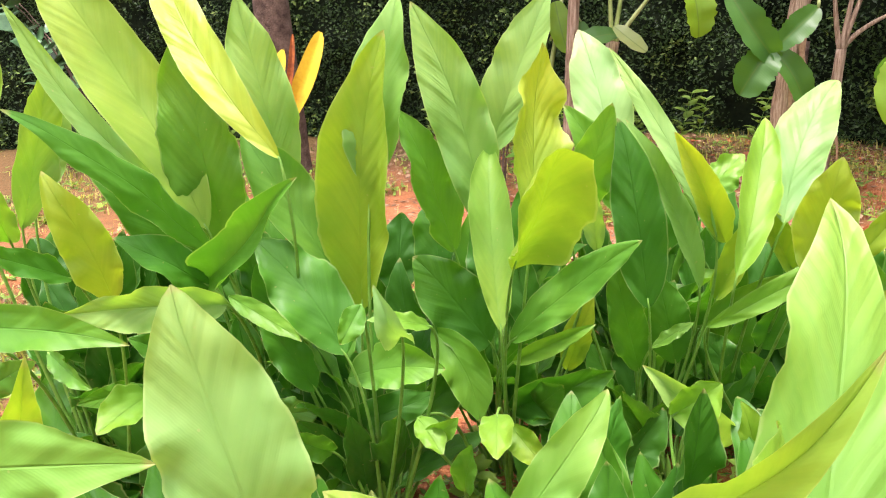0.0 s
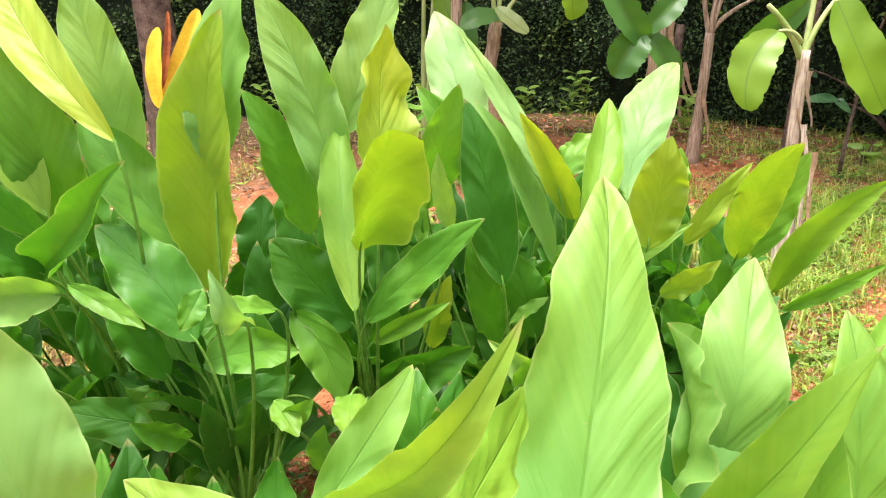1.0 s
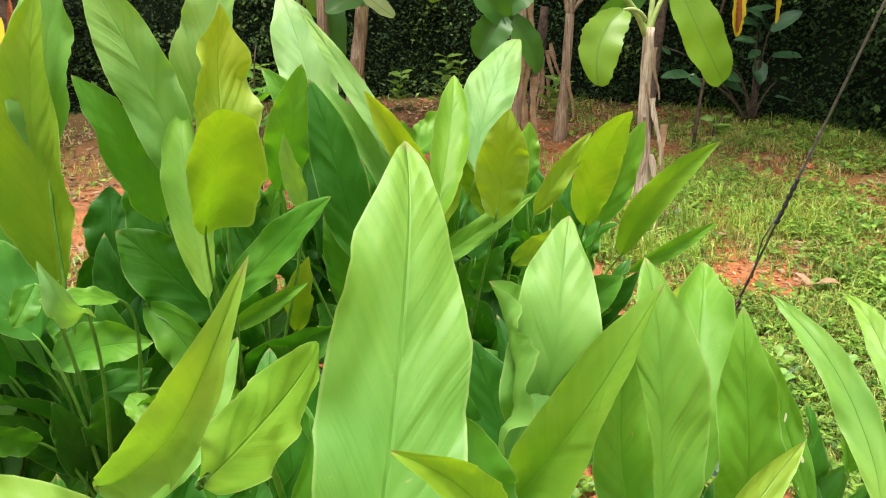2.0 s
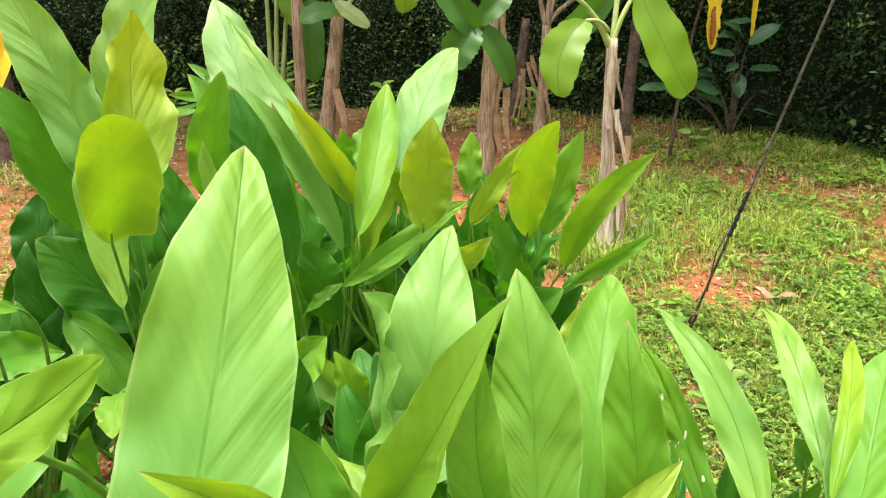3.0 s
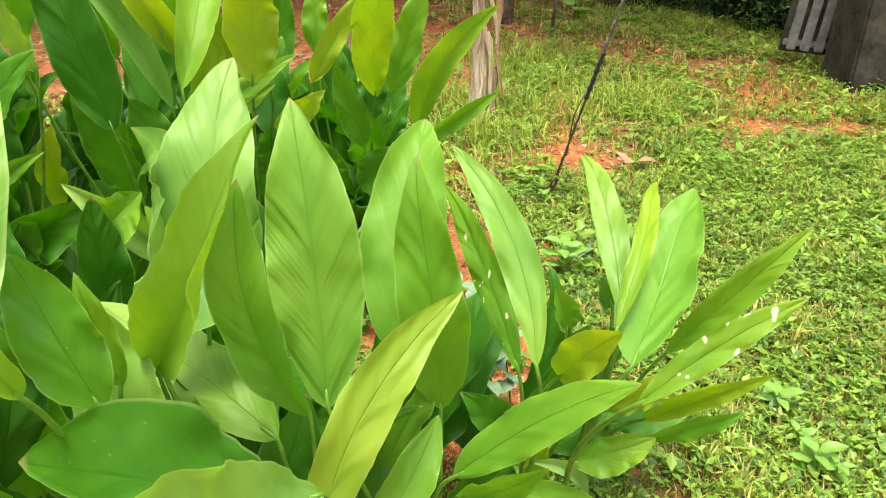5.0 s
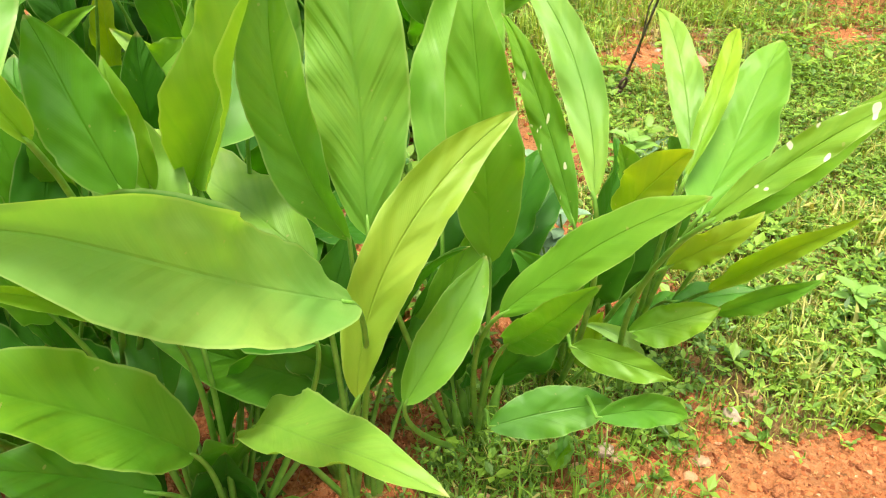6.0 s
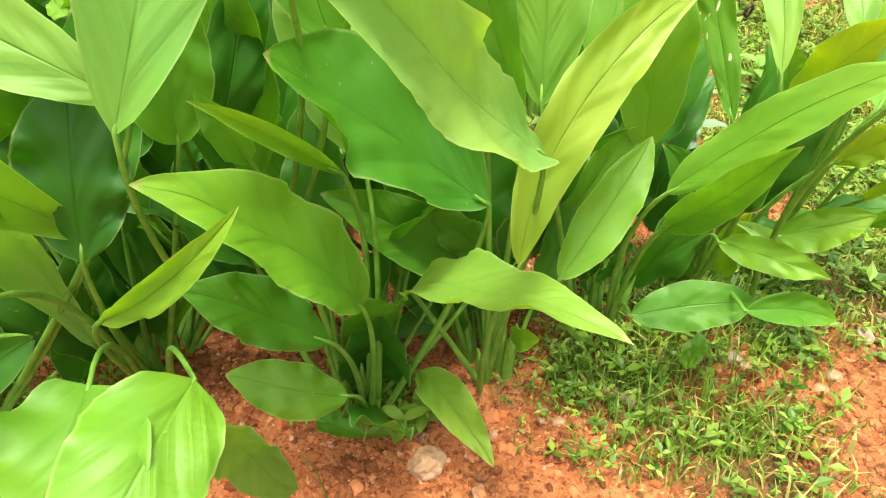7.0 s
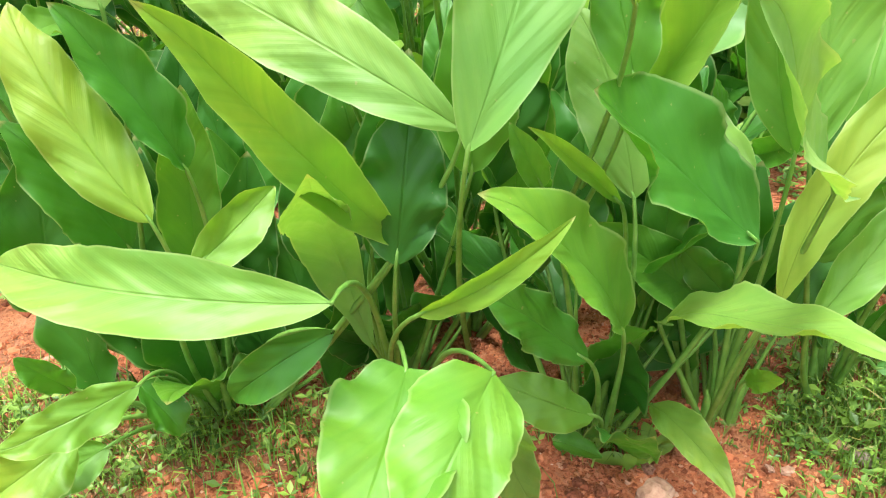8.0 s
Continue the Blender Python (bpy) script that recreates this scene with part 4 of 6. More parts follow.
leaf(back_b, (0.307, 1.765, 0.482), (0.377, 1.843, 0.676), 0.150, (-0.29, -0.84, 0.46), bow=0.04, tone=0.08)
leaf(back_b, (0.437, 1.796, 0.385), (0.466, 1.865, 0.608), 0.170, (-0.61, -0.71, 0.34), bow=0.04, tone=0.08)
leaf(back_b, (0.116, 1.850, 0.168), (0.073, 1.905, 0.435), 0.178, (0.14, -0.95, 0.29), bow=0.04, tone=0.08)
leaf(back_b, (0.373, 1.863, 0.150), (0.430, 1.923, 0.410), 0.158, (-0.22, -0.93, 0.31), bow=0.04, tone=0.08)
back_c = turmeric(0.68, 1.69, "turmeric clump with a dark hanging leaf and pale arching ones")
leaf(back_c, (0.528, 1.600, 0.909), (0.470, 1.815, 1.338), 0.164, (-0.16, -0.89, 0.42), fold=10, bow=0.04, side=0.03, tone=0.5, skew=0.02, peak=0.46, twist=-0.04, pale=0.95)
leaf(back_c, (0.740, 1.387, 0.820), (0.494, 1.532, 1.295), 0.063, (-0.08, -0.96, 0.25), fold=20, bow=0.08, side=0.01, tone=0.55, skew=0.00, peak=0.49, twist=-0.04, pale=0.75)
leaf(back_c, (0.574, 1.380, 0.652), (0.486, 1.355, 1.146), 0.136, (0.03, -1.00, -0.04), fold=8, bow=0.02, side=0.00, tone=0.15, skew=0.04, peak=0.38, twist=-0.03)
leaf(back_c, (0.722, 1.436, 0.677), (0.514, 1.420, 1.129), 0.078, (0.26, -0.96, 0.08), fold=18, bow=0.01, side=0.04, tone=0.5, skew=-0.02, peak=0.48, twist=0.06, pale=0.55)
leaf(back_c, (0.391, 1.495, 0.841), (0.467, 1.362, 1.183), 0.125, (-0.19, -0.96, -0.17), bow=0.04, tone=0.45)
leaf(back_c, (0.618, 1.588, 0.779), (0.388, 1.532, 1.158), 0.135, (0.21, -0.97, 0.13), bow=0.04, tone=0.35)
leaf(back_c, (0.776, 1.424, 0.804), (0.607, 1.324, 1.112), 0.085, (0.14, -0.99, -0.07), fold=25, bow=0.04, tone=0.95, stalk=False)
leaf(back_c, (0.607, 1.577, 0.373), (0.498, 1.460, 0.759), 0.121, (-0.11, -0.97, -0.18), bow=0.04, tone=0.35)
leaf(back_c, (0.712, 1.573, 0.393), (0.632, 1.523, 0.692), 0.143, (0.00, -1.00, -0.03), bow=0.04, tone=0.25)
leaf(back_c, (0.673, 1.101, 0.413), (0.469, 1.018, 0.677), 0.099, (0.27, -0.96, 0.06), fold=30, bow=0.12, tone=0.6, pale=0.7)
leaf(back_c, (0.614, 1.478, 0.493), (0.719, 1.456, 0.572), 0.042, (-0.53, -0.56, 0.64), bow=0.04, tone=0.5)
leaf(back_c, (0.574, 1.775, 0.465), (0.550, 1.843, 0.686), 0.148, (-0.19, -0.93, 0.32), bow=0.04, tone=0.08)
leaf(back_c, (0.757, 1.785, 0.452), (0.821, 1.850, 0.688), 0.129, (-0.39, -0.83, 0.38), bow=0.04, tone=0.08)
back_d = turmeric(0.97, 1.87, "turmeric clump with pale and yellow upright leaves")
leaf(back_d, (0.741, 1.252, 0.776), (0.880, 1.488, 1.113), 0.102, (-0.00, -0.82, 0.58), fold=20, bow=0.04, side=0.02, tone=0.75, skew=0.01, peak=0.48, twist=-0.02)
leaf(back_d, (0.897, 1.369, 0.864), (1.113, 1.597, 1.190), 0.147, (-0.17, -0.75, 0.64), fold=12, bow=0.04, side=-0.06, tone=0.5, skew=-0.02, peak=0.50, twist=-0.06, pale=0.75)
leaf(back_d, (0.899, 1.225, 0.782), (0.908, 1.157, 1.066), 0.133, (-0.48, -0.85, -0.19), fold=10, bow=0.00, side=0.01, tone=1.0, skew=0.01, peak=0.45, twist=0.04)
leaf(back_d, (0.983, 1.489, 0.699), (0.819, 1.384, 0.943), 0.092, (0.07, -0.98, -0.19), fold=35, bow=0.04, tone=0.8)
leaf(back_d, (0.772, 1.538, 0.526), (0.974, 1.372, 0.729), 0.084, (-0.57, -0.80, 0.15), bow=0.04, side=-0.03, tone=0.5)
leaf(back_d, (0.793, 1.513, 0.611), (0.918, 1.468, 0.895), 0.103, (-0.60, -0.75, 0.27), fold=30, bow=0.04, tone=0.75)
leaf(back_d, (0.821, 1.706, 0.851), (0.932, 1.738, 0.970), 0.112, (-0.49, -0.59, 0.64), bow=0.04, tone=0.5)
leaf(back_d, (0.914, 1.749, 0.273), (0.978, 1.686, 0.488), 0.115, (-0.26, -0.96, -0.06), bow=0.04, tone=0.3)
leaf(back_d, (0.843, 1.747, 0.278), (0.786, 1.758, 0.467), 0.109, (-0.27, -0.96, 0.06), bow=0.04, tone=0.25)
leaf(back_d, (0.985, 1.647, 0.395), (1.048, 1.600, 0.554), 0.104, (-0.42, -0.91, 0.05), bow=0.04, tone=0.3)
leaf(back_d, (1.028, 1.796, 0.439), (1.078, 1.866, 0.654), 0.147, (-0.34, -0.85, 0.40), bow=0.04, tone=0.08)
leaf(back_d, (0.934, 1.846, 0.264), (0.997, 1.908, 0.512), 0.155, (-0.23, -0.91, 0.33), bow=0.04, tone=0.08)
back_e = turmeric(-0.47, 1.64, "turmeric clump with big yellow-green slanting leaves")
leaf(back_e, (-0.536, 1.431, 0.909), (-0.893, 1.496, 1.615), 0.181, (0.36, -0.89, 0.27), fold=14, bow=0.03, side=0.03, tone=0.78, skew=-0.00, peak=0.52, twist=-0.07, pale=0.25)
leaf(back_e, (-0.285, 1.197, 1.121), (-0.593, 1.558, 1.597), 0.112, (-0.12, -0.83, 0.55), fold=10, bow=0.08, side=-0.05, tone=0.95, skew=-0.01, peak=0.50, twist=0.05)
leaf(back_e, (-0.604, 1.368, 1.029), (-0.854, 1.302, 1.473), 0.063, (0.34, -0.94, 0.05), fold=16, bow=0.03, side=-0.06, tone=0.6, skew=-0.02, peak=0.44, twist=0.06, pale=0.6)
leaf(back_e, (-0.512, 1.495, 0.844), (-0.520, 1.405, 1.416), 0.215, (-0.08, -1.00, 0.00), bow=0.04, tone=0.4)
leaf(back_e, (-0.343, 1.495, 0.979), (-0.401, 1.458, 1.466), 0.154, (0.41, -0.91, 0.13), bow=0.04, tone=0.5, pale=0.6)
leaf(back_e, (-0.213, 1.395, 0.764), (-0.413, 1.395, 1.153), 0.172, (0.42, -0.83, 0.36), bow=0.04, tone=0.35, pale=0.2)
leaf(back_e, (-0.532, 1.280, 0.810), (-0.228, 0.982, 1.129), 0.107, (-0.60, -0.80, 0.05), fold=25, bow=0.04, side=0.06, tone=0.3)
leaf(back_e, (-0.497, 1.325, 0.878), (-0.696, 0.938, 1.285), 0.093, (0.86, -0.45, 0.26), bow=0.04, tone=0.25)
leaf(back_e, (-0.569, 1.533, 0.721), (-0.786, 1.364, 1.207), 0.180, (0.59, -0.79, 0.21), bow=0.04, tone=0.2)
leaf(back_e, (-0.478, 1.207, 0.834), (-0.618, 1.084, 0.994), 0.101, (0.68, -0.60, 0.42), bow=0.04, tone=0.2)
leaf(back_e, (-0.406, 1.075, 0.838), (-0.630, 0.845, 0.920), 0.098, (0.55, -0.83, -0.03), bow=0.04, side=0.04, tone=0.65, pale=0.6)
leaf(back_e, (-0.702, 1.297, 0.537), (-0.803, 1.148, 0.585), 0.063, (0.65, -0.49, 0.57), bow=0.04, tone=0.25)
leaf(back_e, (-0.634, 1.147, 0.600), (-0.706, 1.020, 0.580), 0.106, (0.33, -0.49, 0.81), bow=0.04, tone=0.6)
leaf(back_e, (-0.480, 1.387, 0.686), (-0.462, 1.387, 0.476), 0.093, (0.44, -0.88, 0.15), bow=0.04, tone=0.2)
leaf(back_e, (-0.642, 1.427, 0.549), (-0.733, 1.321, 0.668), 0.095, (0.76, -0.53, 0.38), bow=0.04, tone=0.2)
leaf(back_e, (-0.527, 1.721, 0.549), (-0.474, 1.777, 0.798), 0.159, (0.28, -0.94, 0.22), bow=0.04, tone=0.08)
leaf(back_e, (-0.777, 1.709, 0.568), (-0.799, 1.755, 0.839), 0.216, (-0.04, -0.97, 0.24), bow=0.04, tone=0.08)
leaf(back_e, (-0.975, 1.700, 0.582), (-0.981, 1.733, 0.889), 0.174, (0.59, -0.79, 0.21), bow=0.04, tone=0.08)
back_f = turmeric(-0.93, 1.51, "turmeric clump with yellowing and pale leaves")
leaf(back_f, (-0.643, 1.075, 0.867), (-0.691, 0.982, 1.152), 0.107, (0.46, -0.86, -0.21), fold=14, bow=0.07, side=0.04, tone=0.95, skew=0.02, peak=0.38, twist=0.04)
leaf(back_f, (-0.870, 0.845, 0.902), (-0.464, 0.687, 0.934), 0.090, (-0.30, -0.81, 0.51), bow=0.04, side=-0.03, tone=0.3)
leaf(back_f, (-0.775, 1.186, 0.877), (-0.864, 1.009, 1.001), 0.073, (0.83, -0.39, 0.42), bow=0.04, tone=0.25)
leaf(back_f, (-0.995, 1.425, 0.937), (-0.850, 1.421, 1.339), 0.122, (0.75, -0.64, -0.17), bow=0.04, tone=0.55, pale=0.4)
leaf(back_f, (-1.018, 1.547, 0.965), (-0.872, 1.519, 1.252), 0.123, (0.07, -1.00, -0.00), bow=0.04, tone=0.5, pale=0.5)
leaf(back_f, (-0.954, 1.293, 0.938), (-0.906, 1.165, 1.120), 0.079, (0.27, -0.86, -0.45), bow=0.04, tone=0.6)
leaf(back_f, (-1.062, 1.365, 1.104), (-0.910, 1.299, 1.478), 0.152, (0.28, -0.96, -0.12), bow=0.04, tone=0.6)
leaf(back_f, (-0.858, 1.174, 0.706), (-0.719, 1.059, 0.663), 0.050, (-0.34, -0.75, 0.56), bow=0.04, tone=0.35)
leaf(back_f, (-1.013, 1.129, 0.631), (-0.809, 1.028, 0.754), 0.077, (-0.34, -0.94, -0.01), bow=0.04, tone=0.25)
leaf(back_f, (-1.106, 1.694, 0.593), (-1.151, 1.750, 0.825), 0.158, (0.61, -0.69, 0.38), bow=0.04, tone=0.08)
back_g = turmeric(1.32, 1.78, "small turmeric clump with yellow-lit leaves beside bare earth")
leaf(back_g, (1.296, 1.520, 0.615), (1.219, 1.143, 1.047), 0.128, (-0.56, -0.58, -0.60), fold=22, bow=-0.01, side=-0.04, tone=0.85, skew=-0.02, peak=0.48, twist=0.02)
leaf(back_g, (1.431, 1.530, 0.494), (1.552, 1.251, 0.906), 0.098, (-0.74, -0.63, -0.21), fold=20, bow=0.04, side=-0.07, tone=0.7, skew=-0.02, peak=0.47, twist=0.00)
leaf(back_g, (1.349, 1.519, 0.617), (1.424, 1.417, 0.950), 0.111, (-0.57, -0.81, 0.05), bow=0.04, tone=0.6)
leaf(back_g, (1.087, 1.422, 0.707), (1.217, 1.348, 0.947), 0.073, (-0.43, -0.90, 0.12), fold=25, bow=0.04, tone=0.85)
leaf(back_g, (0.698, 1.306, 0.625), (1.004, 1.217, 0.844), 0.064, (-0.28, -0.94, 0.18), bow=0.04, tone=0.55)
leaf(back_g, (0.948, 1.240, 0.643), (1.043, 1.137, 0.767), 0.071, (-0.51, -0.85, -0.07), bow=0.04, tone=0.8)
leaf(back_g, (1.403, 1.428, 0.480), (1.563, 1.238, 0.680), 0.055, (-0.65, -0.75, 0.08), bow=0.04, tone=0.5)
leaf(back_g, (1.167, 1.685, 0.718), (1.184, 1.690, 0.918), 0.084, (-0.22, -0.96, 0.15), bow=0.04, tone=0.55)
leaf(back_g, (1.248, 1.494, 0.473), (1.157, 1.437, 0.745), 0.095, (-0.09, -1.00, -0.08), bow=0.04, tone=0.35)
leaf(back_g, (0.783, 1.796, 0.776), (0.790, 1.743, 0.948), 0.092, (0.32, -0.93, -0.17), bow=0.04, tone=0.55)
leaf(back_g, (1.216, 1.455, 0.366), (1.339, 1.351, 0.501), 0.123, (-0.61, -0.78, 0.19), bow=0.04, tone=0.3)
leaf(back_g, (1.165, 1.529, 0.341), (1.079, 1.468, 0.547), 0.126, (-0.11, -0.97, -0.19), bow=0.04, tone=0.25)


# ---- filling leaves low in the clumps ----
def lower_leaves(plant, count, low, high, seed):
    """Short leaves round the stalks of a clump, their shade painted in as dark tones."""
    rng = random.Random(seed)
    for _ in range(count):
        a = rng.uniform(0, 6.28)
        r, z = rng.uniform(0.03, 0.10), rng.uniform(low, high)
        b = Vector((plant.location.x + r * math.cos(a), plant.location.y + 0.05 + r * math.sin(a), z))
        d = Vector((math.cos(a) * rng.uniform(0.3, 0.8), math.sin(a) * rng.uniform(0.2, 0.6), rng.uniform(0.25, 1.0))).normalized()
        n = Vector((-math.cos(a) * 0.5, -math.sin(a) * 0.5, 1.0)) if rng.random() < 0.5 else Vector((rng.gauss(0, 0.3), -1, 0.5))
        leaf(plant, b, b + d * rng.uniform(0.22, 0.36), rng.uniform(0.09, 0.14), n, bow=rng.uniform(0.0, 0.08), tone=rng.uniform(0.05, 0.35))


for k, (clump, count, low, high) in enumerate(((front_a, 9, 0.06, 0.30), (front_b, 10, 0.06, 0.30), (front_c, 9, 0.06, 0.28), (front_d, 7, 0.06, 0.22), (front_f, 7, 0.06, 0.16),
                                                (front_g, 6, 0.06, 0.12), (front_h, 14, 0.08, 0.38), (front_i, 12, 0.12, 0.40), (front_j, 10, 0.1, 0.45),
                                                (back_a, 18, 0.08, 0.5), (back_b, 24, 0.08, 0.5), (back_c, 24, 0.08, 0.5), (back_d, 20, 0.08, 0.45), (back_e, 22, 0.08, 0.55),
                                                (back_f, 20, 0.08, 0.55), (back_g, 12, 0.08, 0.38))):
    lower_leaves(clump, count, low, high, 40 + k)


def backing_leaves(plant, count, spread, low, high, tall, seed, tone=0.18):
    """Upright leaves close behind the lit ones of a clump; a dark tone paints their shade."""
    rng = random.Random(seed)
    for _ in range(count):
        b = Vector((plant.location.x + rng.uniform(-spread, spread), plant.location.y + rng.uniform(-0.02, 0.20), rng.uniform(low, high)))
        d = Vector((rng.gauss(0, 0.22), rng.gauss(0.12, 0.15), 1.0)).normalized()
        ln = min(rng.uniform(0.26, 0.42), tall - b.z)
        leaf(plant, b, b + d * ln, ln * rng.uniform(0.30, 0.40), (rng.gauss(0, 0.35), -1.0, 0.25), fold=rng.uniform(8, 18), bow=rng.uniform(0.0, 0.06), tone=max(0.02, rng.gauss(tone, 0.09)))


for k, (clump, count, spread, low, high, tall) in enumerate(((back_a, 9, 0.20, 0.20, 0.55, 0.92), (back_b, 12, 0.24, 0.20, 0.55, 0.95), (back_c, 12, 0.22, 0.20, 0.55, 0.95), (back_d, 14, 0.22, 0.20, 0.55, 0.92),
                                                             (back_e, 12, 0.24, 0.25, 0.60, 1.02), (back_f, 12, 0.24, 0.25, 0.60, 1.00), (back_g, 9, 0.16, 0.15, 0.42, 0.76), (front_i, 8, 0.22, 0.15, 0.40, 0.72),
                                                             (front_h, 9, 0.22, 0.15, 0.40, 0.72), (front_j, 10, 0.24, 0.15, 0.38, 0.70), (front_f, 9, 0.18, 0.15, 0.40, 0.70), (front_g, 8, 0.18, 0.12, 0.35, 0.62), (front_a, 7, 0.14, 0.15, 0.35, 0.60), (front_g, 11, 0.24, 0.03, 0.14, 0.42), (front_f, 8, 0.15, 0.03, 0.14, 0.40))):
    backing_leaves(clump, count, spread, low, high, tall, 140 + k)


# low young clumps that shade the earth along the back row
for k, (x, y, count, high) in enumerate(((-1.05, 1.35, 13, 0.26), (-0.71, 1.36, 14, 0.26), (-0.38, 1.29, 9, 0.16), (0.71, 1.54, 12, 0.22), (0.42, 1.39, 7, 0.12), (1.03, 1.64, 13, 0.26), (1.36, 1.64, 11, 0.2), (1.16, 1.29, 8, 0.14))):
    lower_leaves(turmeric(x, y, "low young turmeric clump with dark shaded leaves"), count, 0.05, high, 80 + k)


# ---- more materials ----
def banana_material():
    m = Mat("banana_leaf")
    uvm = m.node("ShaderNodeUVMap")
    uvm.uv_map = "metres"
    sm = m.node("ShaderNodeSeparateXYZ")
    m.l.new(uvm.outputs[0], sm.inputs[0])
    off = m.math("ABSOLUTE", sm.outputs[0])
    rib = m.math("SINE", m.math("MULTIPLY", m.math("SUBTRACT", sm.outputs[1], m.math("MULTIPLY", off, 0.25)), 2 * math.pi / 0.012))
    col = m.n.new("ShaderNodeObjectInfo").outputs["Color"]
    n = m.noise(m.coords(), 6.0, 4.0)
    c = m.mix(m.ramp(n, (0.3, 0.0), (0.7, 1.0)), m.mix(1.0, col, (0.75, 0.85, 0.8), "MULTIPLY"), col)
    c = m.mix(m.ramp(off, (0.0, 0.7), (0.006, 0.0)), c, (0.10, 0.20, 0.03))
    m.surface(c, 0.4, m.bump(m.math("MULTIPLY", rib, 0.07), 0.5, 0.003))
    return m.leafy(m.mix(1.0, c, (1.9, 1.5, 0.4), "MULTIPLY"), 0.45)


def fibre_material(name, a, b, c3):
    """Dry sheaths that wrap a stem: streaks along its length."""
    m = Mat(name)
    v = m.coords()
    mp = m.node("ShaderNodeMapping")
    m.l.new(v, mp.inputs["Vector"])
    mp.inputs["Scale"].default_value = (1.0, 1.0, 0.06)
    s = m.noise(mp.outputs[0], 95.0, 5.0, 0.65)
    n = m.noise(v, 6.0, 4.0)
    c = m.ramp(s, (0.30, a), (0.52, b), (0.75, c3))
    c = m.mix(m.ramp(n, (0.45, 0.0), (0.7, 0.6)), c, a)
    return m.surface(c, 0.8, m.bump(s, 0.8, 0.006), spec=0.2)


BANANA = banana_material()
FIBRE = fibre_material("banana_sheath", (0.22, 0.13, 0.075), (0.60, 0.49, 0.36), (0.78, 0.70, 0.57))
BROWN_FIBRE = fibre_material("brown_sheath", (0.12, 0.075, 0.04), (0.36, 0.26, 0.165), (0.60, 0.49, 0.35))
BARK = simple("bark", (0.055, 0.035, 0.024), (0.19, 0.135, 0.095), 14.0, 0.9, 1.0, 0.015, 0.2)
PETIOLE = simple("banana_petiole", (0.20, 0.30, 0.06), (0.40, 0.46, 0.17), 7.0, 0.45, 0.2)
SHRUB = simple("shrub_leaf", (0.030, 0.105, 0.032), (0.080, 0.185, 0.065), 8.0, 0.30, 0.2, 0.002, 0.5)
YELLOW = simple("yellow_leaf", (0.66, 0.42, 0.02), (0.80, 0.62, 0.03), 9.0, 0.5, 0.4, 0.003)
RUST = simple("withered_leaf", (0.20, 0.045, 0.012), (0.42, 0.13, 0.02), 12.0, 0.7, 0.5, 0.003)
DRY = simple("dry_leaf", (0.20, 0.11, 0.05), (0.42, 0.28, 0.16), 12.0, 0.75, 0.5, 0.003)
IRON = simple("rusty_iron", (0.06, 0.04, 0.03), (0.22, 0.14, 0.10), 30.0, 0.6, 0.5, 0.002, 0.5, 0.6)
WIRE = simple("grey_wire", (0.10, 0.085, 0.07), (0.26, 0.23, 0.19), 40.0, 0.5, 0.4, 0.002, 0.5, 0.7)
BLACK = simple("black_wrapping", (0.012, 0.012, 0.011), (0.05, 0.048, 0.045), 40.0, 0.5, 0.4, 0.002)
CONCRETE = simple("mossy_concrete", (0.018, 0.018, 0.014), (0.085, 0.078, 0.062), 5.0, 0.9, 0.7, 0.01, 0.2)
PAINT = simple("grey_paint", (0.12, 0.12, 0.115), (0.26, 0.26, 0.25), 8.0, 0.6, 0.3, 0.003)
STONE = simple("pale_stone", (0.28, 0.15, 0.08), (0.48, 0.32, 0.19), 18.0, 0.9, 0.7, 0.006, 0.2)
WHITE = simple("white_grit", (0.30, 0.22, 0.15), (0.46, 0.37, 0.28), 30.0, 0.85, 0.5, 0.003, 0.2)
PLASTIC = simple("grey_plastic", (0.08, 0.09, 0.10), (0.26, 0.27, 0.30), 20.0, 0.4, 0.6, 0.006, 0.5)
GLAUCOUS = simple("grey_green_leaf", (0.10, 0.20, 0.10), (0.22, 0.34, 0.20), 20.0, 0.5, 0.2, 0.002)


# ---- banana plants and trunks behind the bed ----
def oblong(base, tip, width, face, fold, bow, side, cut, seed, material, parent, colour=None, name="leaf", tear=0.0):
    """A banana leaf: as broad near both ends, now and then torn along its veins."""
    rng = random.Random(seed)
    base, tip, face = Vector(base) - parent.location, Vector(tip) - parent.location, Vector(face)
    axis = tip - base
    length = axis.length
    a = axis / length
    n = (face - a * face.dot(a)).normalized()
    s = a.cross(n)
    rows, across = 24, 4
    verts, ua, um = [], [], []
    lift = math.tan(radians(fold))
    jag = [[1.0 - tear * rng.random() ** 2 for _ in range(rows + 1)] for _ in range(2)]
    for i in range(rows + 1):
        t = i / rows * cut
        p = base + axis * t + (n * bow + s * side) * (length * 4 * t * (1 - t))
        f = max(0.03, math.sin(math.pi * min(max(t, 0.004), 0.996)) ** 0.36)
        for j in range(-across, across + 1):
            u = j / across
            half = width * 0.5 * f * jag[int(u > 0)][i]
            h = abs(u) * half * lift + 0.03 * width * abs(u) * math.sin(t * 17 + (2.0 if u > 0 else 0.0) + seed)
            verts.append(p + s * (u * half) + n * h)
            ua.append((u, t))
            um.append((u * half, t * length))
    w = 2 * across + 1
    faces = [(i * w + j, i * w + j + 1, (i + 1) * w + j + 1, (i + 1) * w + j) for i in range(rows) for j in range(w - 1)]
    ob = mesh_object(name, verts, faces, material, parent, uvs={"across": ua, "metres": um})
    if colour:
        ob.color = (*colour, 1)
    return ob


